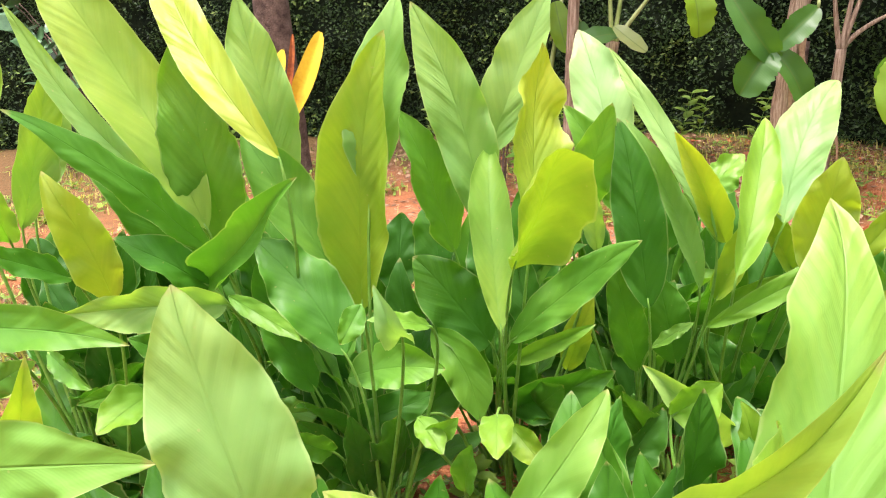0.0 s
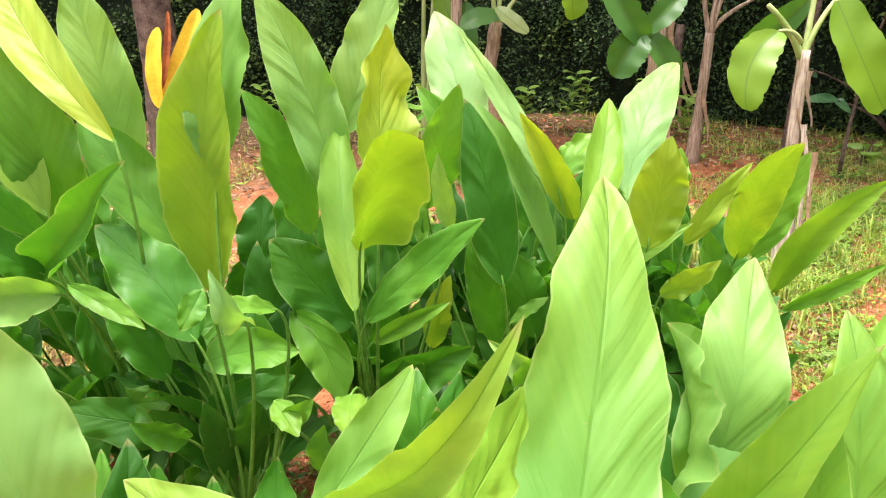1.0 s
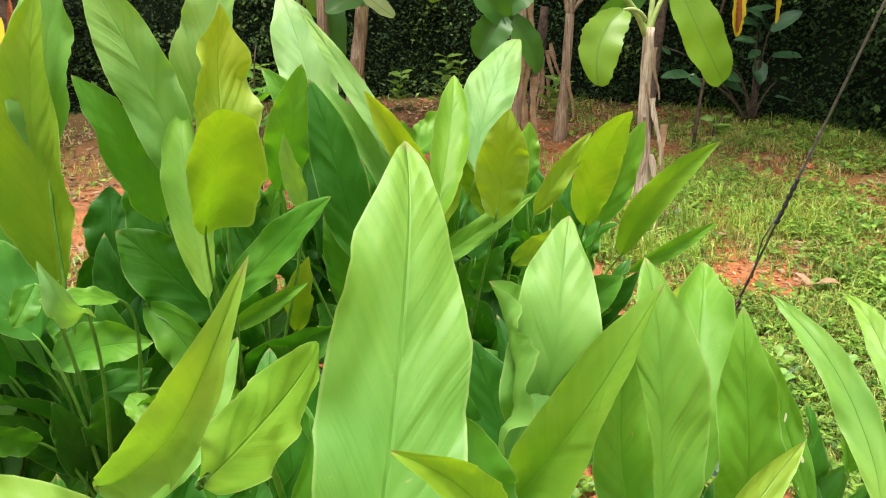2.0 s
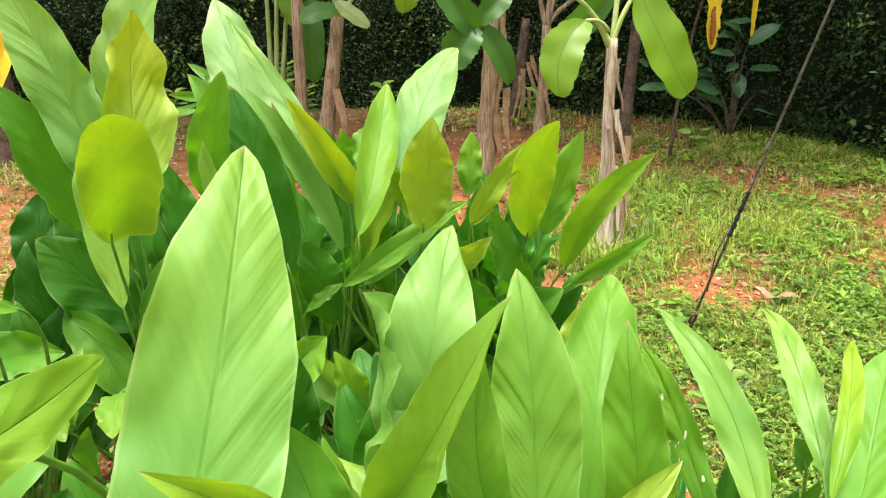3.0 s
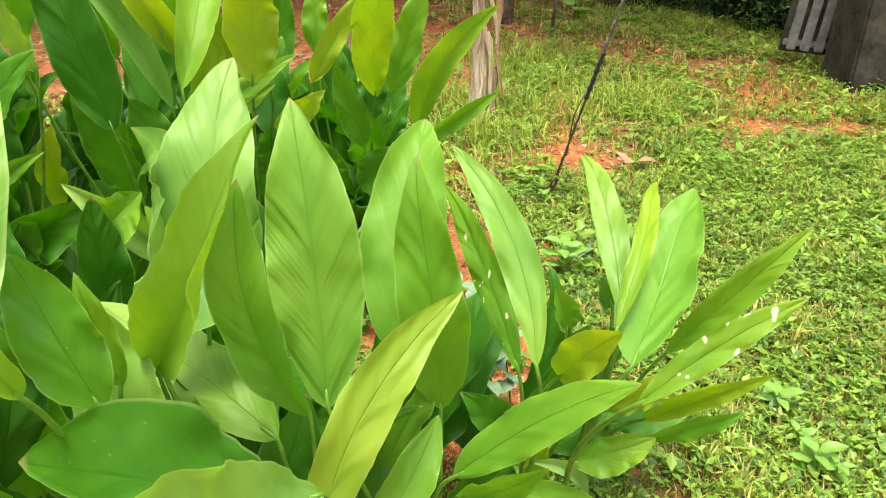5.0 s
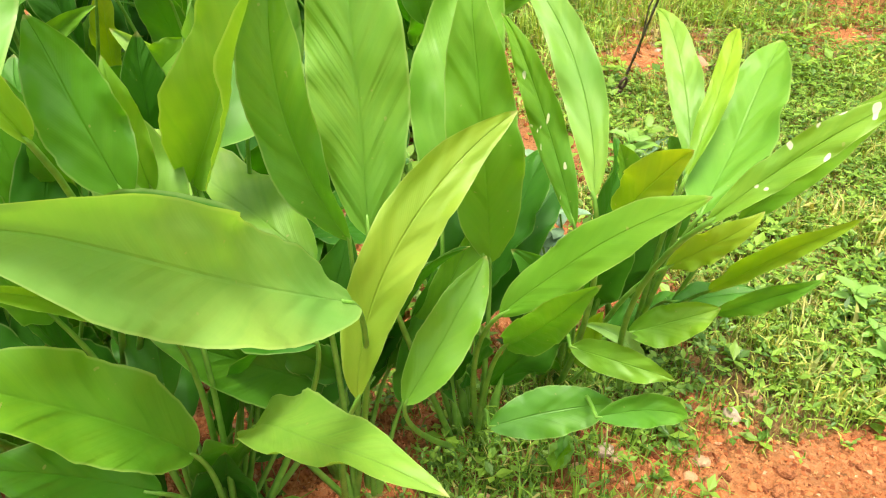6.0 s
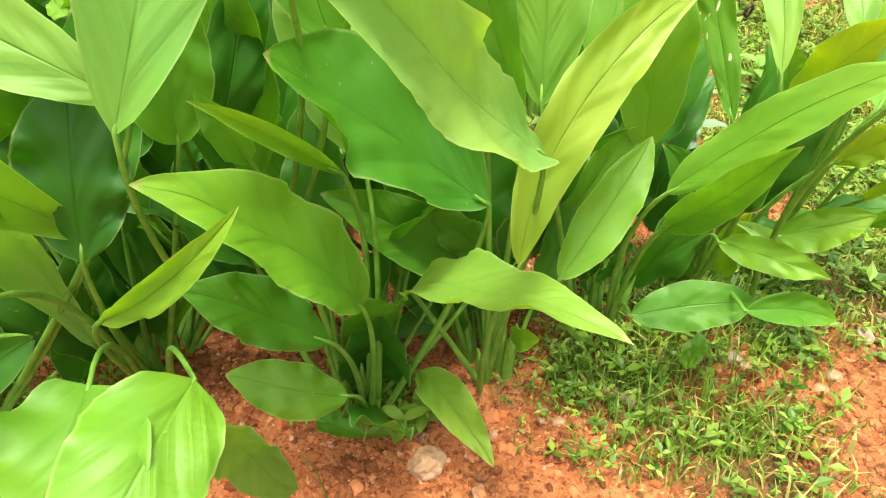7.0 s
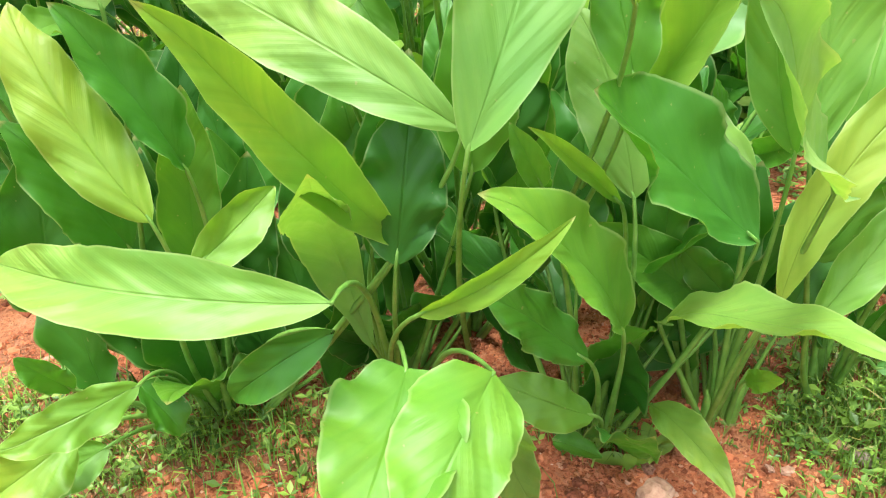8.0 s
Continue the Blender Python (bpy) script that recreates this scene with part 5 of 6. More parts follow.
def stem(parent, points, radii, material, name="stem", seed=1, ragged=0.14, sides=14):
    """A round stem along the points, ribbed and uneven."""
    rng = random.Random(seed)
    pts = [Vector(p) - parent.location for p in points]
    fine, rr = [], []
    for (p, q), (r0, r1) in zip(zip(pts, pts[1:]), zip(radii, radii[1:])):
        for k in range(8):
            fine.append(p.lerp(q, k / 8))
            rr.append(r0 + (r1 - r0) * k / 8)
    fine.append(pts[-1])
    rr.append(radii[-1])
    v, f = tube(fine, rr, sides)
    out = []
    for i, p in enumerate(v):
        c = fine[i // sides]
        k = 1.0 + ragged * noise.noise((p.x * 40 + seed, p.y * 40, p.z * 6)) + ragged * 0.7 * rng.uniform(-0.5, 0.5)
        out.append(c + (p - c) * k)
    return mesh_object(name, out, f, material, parent)


def petiole(parent, points, r0, r1, material=None, name="petiole"):
    p = [Vector(q) - parent.location for q in points]
    path = bezier(p[0], p[1], p[2], 8)
    v, f = tube(path, [r0 + (r1 - r0) * i / 8 for i in range(9)], 8)
    return mesh_object(name, v, f, material or PETIOLE, parent)


def sheath(parent, at, length, width, lean, seed, material=None):
    """A dry strip that hangs from a stem."""
    rng = random.Random(seed)
    at = Vector(at) - parent.location
    v, f = [], []
    for i in range(9):
        t = i / 8
        c = at + Vector((lean[0] * t + 0.012 * math.sin(5 * t + seed), lean[1] * t, -length * t))
        w = width * (1 - 0.6 * t) * (1 + 0.3 * rng.uniform(-1, 1))
        v += [c + Vector((-w / 2, 0, 0)), c + Vector((0, -0.008, 0)), c + Vector((w / 2, 0.004, 0))]
    for i in range(8):
        for j in (0, 1):
            f.append((i * 3 + j, i * 3 + j + 1, i * 3 + j + 4, i * 3 + j + 3))
    return mesh_object("dry_sheath", v, f, material or DRY, parent)


# greens for lit and unlit banana leaves: the fall of light is in the colour
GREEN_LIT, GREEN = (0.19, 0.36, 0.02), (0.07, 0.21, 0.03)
b1 = thing("banana_plant", (2.287, 2.860, 0), "young banana plant with pale dry stem and two hanging leaves", "banana plant", "banana plants behind the bed")
stem(b1, [(2.281, 2.860, -0.031), (2.289, 2.860, 0.269), (2.275, 2.860, 0.689), (2.279, 2.860, 1.059)], [0.050, 0.041, 0.030, 0.027], FIBRE, seed=3, ragged=0.20)
petiole(b1, [(2.264, 2.860, 1.024), (2.217, 2.860, 1.145), (2.071, 2.840, 1.261)], 0.018, 0.011)
petiole(b1, [(2.239, 2.830, 1.095), (2.186, 2.800, 1.164), (2.097, 2.780, 1.153)], 0.012, 0.007)
petiole(b1, [(2.276, 2.860, 1.023), (2.308, 2.882, 1.207), (2.344, 2.916, 1.524)], 0.015, 0.011)
petiole(b1, [(2.276, 2.860, 1.023), (2.310, 2.860, 1.160), (2.402, 2.860, 1.276)], 0.016, 0.010)
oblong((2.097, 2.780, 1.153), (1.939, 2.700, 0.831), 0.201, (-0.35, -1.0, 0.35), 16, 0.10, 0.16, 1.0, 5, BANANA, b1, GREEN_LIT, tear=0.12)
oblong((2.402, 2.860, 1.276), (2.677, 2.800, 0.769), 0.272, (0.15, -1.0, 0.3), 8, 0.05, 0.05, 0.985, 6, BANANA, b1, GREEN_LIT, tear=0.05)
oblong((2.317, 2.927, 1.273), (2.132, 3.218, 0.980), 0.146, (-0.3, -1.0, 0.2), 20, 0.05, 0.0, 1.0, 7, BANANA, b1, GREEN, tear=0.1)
sheath(b1, (2.355, 2.815, 0.594), 0.470, 0.034, (0.022, -0.034), 2)
sheath(b1, (2.274, 2.832, 0.803), 0.269, 0.022, (0.056, -0.022), 4)
for k, (x, z, ln, w) in enumerate(((2.288, 0.97, 0.25, 0.029), (2.3, 0.73, 0.34, 0.034), (2.263, 0.64, 0.29, 0.025), (2.298, 0.45, 0.34, 0.038), (2.332, 0.27, 0.27, 0.045), (2.278, 0.23, 0.22, 0.034))):
    sheath(b1, (x, 2.810, z), ln, w, (0.03 * math.sin(k * 2.3) + 0.02, -0.012), 110 + k, FIBRE if k % 2 else BROWN_FIBRE)

b2 = thing("banana_plant", (2.094, 4.291, 0), "banana plant with brown dry stem and bent torn leaves", "banana plant", "banana plants behind the bed")
stem(b2, [(2.090, 4.291, -0.035), (2.155, 4.291, 0.417), (2.197, 4.291, 0.984), (2.275, 4.291, 1.717)], [0.083, 0.069, 0.059, 0.049], BROWN_FIBRE, seed=8)
for k, (bs, tp, w, sd) in enumerate((((1.727, 4.107, 1.418), (2.045, 4.107, 0.994), 0.147, 0.04), ((2.259, 4.119, 1.293), (2.016, 4.095, 1.075), 0.123, 0.0), ((2.003, 4.095, 1.076), (1.826, 4.083, 0.825), 0.184, 0.05),
                                     ((2.003, 4.107, 1.078), (2.231, 4.095, 0.701), 0.135, -0.04), ((1.517, 4.107, 1.469), (1.577, 4.107, 1.164), 0.159, 0.0))):
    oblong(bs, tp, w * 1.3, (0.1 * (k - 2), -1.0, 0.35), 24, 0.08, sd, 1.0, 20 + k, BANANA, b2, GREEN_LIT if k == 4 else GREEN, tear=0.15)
petiole(b2, [(2.233, 4.254, 1.511), (2.024, 4.168, 1.639), (1.727, 4.107, 1.418)], 0.022, 0.010)
petiole(b2, [(2.237, 4.242, 1.442), (2.288, 4.168, 1.416), (2.259, 4.119, 1.293)], 0.017, 0.009)
petiole(b2, [(2.248, 4.254, 1.620), (1.915, 4.168, 1.849), (1.517, 4.107, 1.469)], 0.020, 0.009)
for k in range(5):
    sheath(b2, (2.206 + 0.04 * math.cos(k * 2.1), 4.22, 1.17 - 0.17 * k), 0.52 - 0.04 * k, 0.055, (0.02 * (k - 2), -0.03), 30 + k)

b3 = thing("banana_plant", (1.158, 5.281, 0), "banana plant with pale papery stem and small leaves", "banana plant", "banana plants behind the bed")
stem(b3, [(1.152, 5.281, -0.040), (1.225, 5.281, 0.401), (1.356, 5.281, 1.102)], [0.072, 0.058, 0.047], BROWN_FIBRE, seed=12)
for p1, p2 in (((1.317, 5.281, 1.299), (1.327, 5.281, 1.708)), ((1.393, 5.281, 1.321), (1.455, 5.281, 1.773)), ((1.470, 5.281, 1.239), (1.703, 5.253, 1.515))):
    petiole(b3, [(1.352, 5.281, 1.074), p1, p2], 0.019, 0.011)
oblong((1.325, 5.143, 1.210), (1.532, 5.046, 1.031), 0.138, (0.1, -0.8, 0.7), 10, 0.06, 0.06, 1.0, 41, BANANA, b3, (0.30, 0.40, 0.14))
oblong((1.359, 5.198, 1.153), (1.060, 5.115, 1.084), 0.166, (0.0, -0.8, 0.7), 12, 0.07, 0.05, 1.0, 42, BANANA, b3, GREEN, tear=0.1)
sheath(b3, (1.283, 5.212, 0.597), 0.553, 0.069, (0.069, -0.069), 44)
sheath(b3, (1.245, 5.212, 0.743), 0.498, 0.041, (-0.028, -0.028), 45)

b4 = thing("banana_plant", (0.884, 6.134, 0), "slender young banana plant with dark hanging leaf", "banana plant", "banana plants behind the bed")
for dx in (-0.03, 0.0, 0.035):
    petiole(b4, [(0.884 + dx * 0.4, 6.13, -0.02), (0.933 + dx * 1.4, 6.13, 0.65), (1.016 + dx * 3.0, 6.10, 1.44)], 0.029, 0.015)
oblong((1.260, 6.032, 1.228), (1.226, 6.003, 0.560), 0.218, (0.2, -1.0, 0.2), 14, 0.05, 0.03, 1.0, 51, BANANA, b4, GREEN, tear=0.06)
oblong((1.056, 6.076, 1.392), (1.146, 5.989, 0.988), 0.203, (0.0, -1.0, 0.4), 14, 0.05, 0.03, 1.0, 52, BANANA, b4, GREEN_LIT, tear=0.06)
petiole(b4, [(1.018, 6.105, 1.088), (1.154, 6.076, 1.430), (1.260, 6.032, 1.228)], 0.012, 0.007)

pole1 = thing("thin_trunk", (1.037, 5.372, 0), "thin bare brown trunk among banana plants", "tree trunk")
stem(pole1, [(1.032, 5.372, -0.040), (1.040, 5.358, 0.411), (1.077, 5.344, 1.352), (1.163, 5.344, 2.369)], [0.050, 0.045, 0.039, 0.036], BROWN_FIBRE, "trunk", 60, 0.14)

b5 = thing("banana_plant", (2.834, 5.097, 0), "thin banana stem with brown forked leaf stalks", "banana plant", "banana plants behind the bed")
stem(b5, [(2.846, 5.097, -0.037), (2.880, 5.097, 0.356), (2.923, 5.097, 0.976)], [0.056, 0.041, 0.034], BROWN_FIBRE, seed=66)
for p1, p2 in (((2.975, 5.097, 1.100), (3.277, 5.073, 1.221)), ((2.935, 5.097, 1.169), (2.997, 5.097, 1.560)), ((2.870, 5.097, 1.085), (2.823, 5.097, 1.445)), ((2.979, 5.097, 1.204), (3.099, 5.097, 1.548))):
    petiole(b5, [(2.919, 5.097, 0.952), p1, p2], 0.022, 0.012, BROWN_FIBRE)
sheath(b5, (2.897, 5.049, 0.533), 0.363, 0.036, (0.036, -0.024), 67)

pole2 = thing("thin_trunk", (3.443, 4.791, 0), "thin dark mossy trunk beside glossy shrub", "tree trunk")
stem(pole2, [(3.438, 4.791, -0.033), (3.473, 4.791, 0.451), (3.548, 4.791, 1.283), (3.692, 4.791, 2.305)], [0.051, 0.046, 0.041, 0.036], BARK, "trunk", 70, 0.10)
stump = thing("banana_stump", (3.179, 6.442, 0), "short brown withered banana stump by the hedge", "stump")
stem(stump, [(3.173, 6.442, -0.037), (3.236, 6.442, 0.373), (3.299, 6.442, 0.953)], [0.076, 0.057, 0.038], BARK, "stump_stem", 71, 0.2)
for k in range(6):
    sheath(stump, (3.28 + 0.05 * math.cos(k), 6.38, 0.62 - 0.06 * k), 0.44, 0.05, (0.12 * math.cos(k), -0.07), 72 + k)

trunk = thing("tree", (-1.349, 6.548, 0), "thick grey-brown tree trunk with rough bark", "tree")
stem(trunk, [(-1.320, 6.548, -0.082), (-1.315, 6.548, 0.813), (-1.340, 6.548, 1.858), (-1.278, 6.548, 4.810)], [0.205, 0.161, 0.147, 0.131], BARK, "trunk", 80, 0.07, 20)



def crown(parent, centre, radius, height, count, seed):
    """An unseen leafy treetop added for shade: limbs and many small leaves in uneven clumps."""
    rng = random.Random(seed)
    c = Vector(centre) - parent.location
    places = []
    for k in range(9):
        a = k * 2.4
        q = c + Vector((radius * 0.6 * math.cos(a), radius * 0.6 * math.sin(a), height * rng.uniform(-0.3, 0.4)))
        v, f = tube(bezier(c - Vector((0, 0, height * 0.7)), c + (q - c) * 0.3, q, 8), [0.03 - 0.0028 * i for i in range(9)], 6)
        mesh_object("limb", v, f, BARK, parent)
        for _ in range(count // 9):
            d = Vector((rng.gauss(0, 1), rng.gauss(0, 1), rng.gauss(0, 0.5))) * radius * 0.26
            places.append((q + d, Vector((0, 0, 1))))
    v, f = leaf_quads(rng, places, 0.12)
    tagged(mesh_object("crown", v, f, HEDGE, parent, "dense dark-green leaves added overhead for shade", smooth=False), kind="stuff")


# treetops added above the view to shade the back ground and the hedge
crown(pole2, (3.75, 4.55, 3.30), 1.75, 1.0, 5400, 301)
crown(pole1, (0.90, 5.60, 3.40), 1.60, 1.0, 4200, 303)
crown(trunk, (-1.211, 6.712, 6.127), 1.6, 1.2, 2200, 302)

yellow_plant = thing("croton_plant", (-1.109, 5.234, 0), "upright withering yellow leaves streaked with rust red", "plant")
petiole(yellow_plant, [(-1.110, 5.234, -0.029), (-1.112, 5.234, 0.299), (-1.073, 5.234, 0.665)], 0.015, 0.009)
oblong((-1.080, 5.234, 0.618), (-0.739, 5.219, 1.274), 0.146, (0.1, -1.0, 0.2), 22, 0.02, 0.03, 1.0, 81, YELLOW, yellow_plant)
oblong((-1.087, 5.219, 0.617), (-1.014, 5.203, 1.167), 0.131, (-0.4, -1.0, 0.2), 22, 0.03, -0.03, 1.0, 82, YELLOW, yellow_plant)
oblong((-1.048, 5.188, 0.751), (-0.929, 5.172, 1.270), 0.046, (0.1, -1.0, 0.2), 30, 0.03, 0.03, 1.0, 83, RUST, yellow_plant, name="withered_leaf")

old = thing("withered_banana_leaf", (3.62, 4.40, 0), "withered yellow and rust-brown banana leaf hanging by the shrub", "leaf")
petiole(old, [(3.62, 4.40, -0.012), (3.66, 4.40, 0.80), (3.736, 4.175, 1.400)], 0.014, 0.009, BARK)
oblong((3.734, 4.175, 1.388), (3.736, 4.164, 0.824), 0.134, (0.1, -1.0, 0.1), 12, 0.03, 0.03, 1.0, 84, YELLOW, old, tear=0.3)
oblong((3.715, 4.158, 1.155), (3.727, 4.147, 0.853), 0.056, (0.1, -1.0, 0.1), 10, 0.03, 0.0, 1.0, 85, RUST, old, name="withered_leaf", tear=0.4)
oblong((4.157, 4.287, 1.361), (4.145, 4.287, 0.880), 0.056, (0.1, -1.0, 0.1), 12, 0.03, 0.03, 1.0, 86, YELLOW, old, tear=0.3)
petiole(old, [(3.736, 4.175, 1.400), (3.975, 4.242, 1.591), (4.157, 4.287, 1.361)], 0.009, 0.006, FIBRE)


def shrub(at, height, spread, count, size, seed, label, material, slender=0.42):
    """Stems from one root, with paddle-shaped leaves set round their upper halves."""
    rng = random.Random(seed)
    root = thing("shrub", at, label, "shrub")
    tips = []
    for k in range(max(4, count // 9)):
        a, r = rng.uniform(0, 6.28), spread * math.sqrt(rng.random())
        tip = Vector((r * math.cos(a), r * math.sin(a) * 0.6, height * rng.uniform(0.55, 1.0)))
        v, f = tube(bezier(Vector((0.02 * math.cos(a), 0.02 * math.sin(a), -0.02)), Vector((tip.x * 0.3, tip.y * 0.3, tip.z * 0.7)), tip, 8), [0.010 - 0.0008 * i for i in range(9)], 6)
        mesh_object("stem", v, f, BARK, root)
        tips.append(tip)
    for k in range(count):
        tip = tips[k % len(tips)]
        p = tip * rng.uniform(0.5, 1.0)
        a = rng.uniform(0, 6.28)
        d = Vector((math.cos(a), math.sin(a) - 0.35, rng.uniform(-0.35, 0.55))).normalized()
        ln = size * rng.uniform(0.75, 1.25)
        face = Vector((0, -0.4, 1.0)) if rng.random() < 0.7 else Vector((rng.gauss(0, 0.5), -1, 0.4))
        v, f, uv = blade(p, p + d * ln, ln * slender, face, 14, -0.05, 0.0, 1.0, 0.03, 10, 3, rng.random())
        lf = mesh_object("leaf", v, f, material, root, uvs=uv)
        lf.color = tone_colour(0.45)
    return root


GLOSSY = (  # base, tip, width
    ((4.63, 4.94, 0.75), (4.84, 4.84, 0.90), 0.13), ((4.61, 4.97, 0.77), (4.31, 4.86, 0.95), 0.10), ((4.45, 5.03, 0.91), (4.71, 5.00, 0.93), 0.06), ((4.46, 4.88, 0.69), (4.15, 4.75, 0.73), 0.08), ((4.66, 4.94, 0.55), (4.95, 4.89, 0.52), 0.09), ((4.88, 5.12, 0.32), (5.00, 5.03, 0.48), 0.14), ((4.65, 5.08, 0.51), (4.62, 4.99, 0.31), 0.13), ((4.84, 5.03, 0.35), (5.15, 4.99, 0.29), 0.08), ((4.39, 5.03, 0.47), (4.10, 4.89, 0.57), 0.08), ((4.34, 5.01, 0.59), (4.16, 4.88, 0.70), 0.06), ((3.97, 5.04, 0.44), (3.68, 5.01, 0.44), 0.10), ((3.96, 5.06, 0.44), (4.05, 4.96, 0.34), 0.11), ((4.40, 4.95, 0.38), (4.13, 4.93, 0.47), 0.14), ((4.58, 5.09, 0.23), (4.23, 5.00, 0.38), 0.11), ((4.86, 5.05, 0.31), (5.00, 4.91, 0.24), 0.08), ((4.82, 5.05, 0.19), (4.98, 4.90, 0.15), 0.06), ((4.51, 4.97, 0.83), (4.28, 4.84, 0.84), 0.10), ((4.57, 4.99, 0.67), (4.39, 4.84, 0.83), 0.09), ((3.72, 5.09, 0.67), (3.80, 5.06, 0.61), 0.08), ((4.53, 4.91, 0.61), (4.38, 4.86, 0.56), 0.08),
)
glossy = thing("shrub", (4.61, 5.05, 0), "dark shrub with large glossy paddle leaves before the hedge", "shrub")
for q in ((4.69, 5.03, 0.74), (4.57, 5.03, 0.75), (4.73, 5.03, 0.53), (4.63, 5.03, 0.52), (4.83, 5.03, 0.33), (4.38, 5.03, 0.47), (3.97, 5.03, 0.43), (4.52, 5.03, 0.26), (3.71, 5.03, 0.68)):
    tip = Vector(q) - glossy.location
    v, f = tube(bezier(Vector((tip.x * 0.06, tip.y * 0.06, -0.02)), Vector((tip.x * 0.35, tip.y * 0.35, tip.z * 0.75)), tip, 8), [0.014 - 0.0010 * i for i in range(9)], 6)
    mesh_object("stem", v, f, BARK, glossy)
for k, (p, q, wide) in enumerate(GLOSSY):
    p, q = Vector(p) - glossy.location, Vector(q) - glossy.location
    v, f, uv = blade(p, q, wide, (0.25 * math.sin(k * 1.9), -0.75, 0.75), 12, 0.06, 0.0, 1.0, 0.03, 12, 3, k, blunt=0.6)
    mesh_object("leaf", v, f, SHRUB, glossy, uvs=uv).color = tone_colour(0.40)
shrub((-3.3, 7.4, 0), 1.7, 0.8, 40, 0.34, 92, "dark glossy shrub behind the turmeric bed", SHRUB)
shrub((0.42, 4.3, 0), 1.2, 0.15, 14, 0.25, 93, "slender young plant with long pale leaves", BLADE, 0.24)
shrub((4.0, 4.68, 0), 0.19, 0.09, 10, 0.11, 94, "small leafy seedling at the foot of the hedge", WEED, 0.5)


# ---- stay wire with its anchor ----
def stay():
    root = thing("stay_wire", (2.146, 1.884, 0), "rusty stay wire with black spiral binding, anchored in the ground", "wire")
    a, b = Vector((2.149, 1.845, 0.097)), Vector((2.178, 1.402, 1.200))
    d = (b - a).normalized()
    o = root.location

    def bar(name, pts, r, mat, sides=8):
        v, f = tube([Vector(p) - o for p in pts], r, sides)
        return mesh_object(name, v, f, mat, root)

    side = d.cross(Vector((0, 0, 1))).normalized()
    up = side.cross(d)
    bar("wire", [a, a + d * 0.6, a + d * 4.5], 0.0045, WIRE)

    def coil(name, s0, s1, radius, turns, thick, mat):
        n = int(turns * 10)
        pts = [a + d * (s0 + (s1 - s0) * k / n) + (side * math.cos(k * 0.628) + up * math.sin(k * 0.628)) * radius * (0.8 + 0.3 * math.sin(k * 0.11)) for k in range(n + 1)]
        return bar(name, pts, thick, mat, 5)

    coil("black_binding", 0.38, 0.58, 0.0065, 30, 0.0032, BLACK)
    coil("spiral_binding", 0.60, 0.80, 0.006, 16, 0.0022, WIRE)
    coil("spiral_binding", 0.10, 0.34, 0.0045, 16, 0.0016, WIRE)
    coil("spiral_binding", 0.00, 0.10, 0.006, 8, 0.0018, IRON)
    bar("wire_end", [a + d * 0.42 + side * 0.012, a + d * 0.30 + side * 0.02 + up * 0.008, a + d * 0.10 - side * 0.012], 0.003, WIRE, 6)
    ring = [a - d * 0.045 + (side * math.cos(k * 0.3927) * 0.013 + d * math.sin(k * 0.3927) * 0.024) for k in range(17)]
    bar("eye", ring, 0.006, IRON)
    bar("anchor_rod", [a - d * 0.085, a - d * 0.25 + Vector((0, 0, -0.02)), a - d * 0.46 + Vector((0, 0, -0.03))], 0.010, IRON)
    return root


stay()


# ---- gate and pillar at the far side ----
def bevelled(name, lo, hi, r, material, parent, label=""):
    bm = bmesh.new()
    bmesh.ops.create_cube(bm, size=1.0)
    for v in bm.verts:
        v.co = Vector([l + (c + 0.5) * (h - l) for c, l, h in zip(v.co, lo, hi)])
    bmesh.ops.bevel(bm, geom=bm.edges[:], offset=r, segments=2, affect="EDGES")
    me = bpy.data.meshes.new(name)
    bm.to_mesh(me)
    bm.free()
    me.materials.append(material)
    ob = new(name, me)
    ob.parent = parent
    if label:
        ob["label"] = label
    return ob


pillar = thing("gate_pillar", (4.72, 2.52, 0), "dark mossy concrete gate pillar with flaking patches", "pillar")
pillar.rotation_euler = (0, 0, radians(-25))
bevelled("shaft", (-0.24, -0.2, -0.05), (0.24, 0.2, 1.9), 0.015, CONCRETE, pillar)
bevelled("cap", (-0.29, -0.25, 1.9), (0.29, 0.25, 1.98), 0.015, CONCRETE, pillar)
gate = thing("metal_gate", (4.63, 2.93, 0), "old grey-painted metal gate leaf with vertical slats", "gate")
gate.rotation_euler = (0, radians(4), radians(-32))
for k in range(4):
    bevelled("slat", (-0.17 + 0.085 * k, -0.012, 0.10), (-0.115 + 0.085 * k, 0.012, 1.5), 0.006, PAINT, gate)
# added dark sheet that stands in for the darkness between the slats
bevelled("panel", (-0.20, 0.037, 0.08), (0.19, 0.045, 1.52), 0.002, CONCRETE, gate, "dark sheet added behind the slats to darken the gaps")
for z in (0.12, 0.55, 0.98, 1.42):
    bevelled("rail", (-0.19, 0.013, z), (0.18, 0.035, z + 0.04), 0.006, PAINT, gate)


# ---- loose things on the ground ----
def lump(name, at, size, squash, material, label, category, seed, group=""):
    bm = bmesh.new()
    bmesh.ops.create_icosphere(bm, subdivisions=3, radius=size)
    for v in bm.verts:
        k = 1.0 + 0.35 * noise.noise(v.co * (1.6 / size) + Vector((seed, 0, 0))) + 0.12 * noise.noise(v.co * (5 / size))
        v.co = Vector((v.co.x * k, v.co.y * k * 0.75, v.co.z * k * squash))
    me = bpy.data.meshes.new(name)
    bm.to_mesh(me)
    bm.free()
    me.materials.append(material)
    ob = new(name, me)
    ob.matrix_world = pose(at[0], at[1], ground_height(at[0], at[1]) + size * squash * 0.35, 0, 0, seed * 37 % 360)
    return tagged(ob, label, category, group)


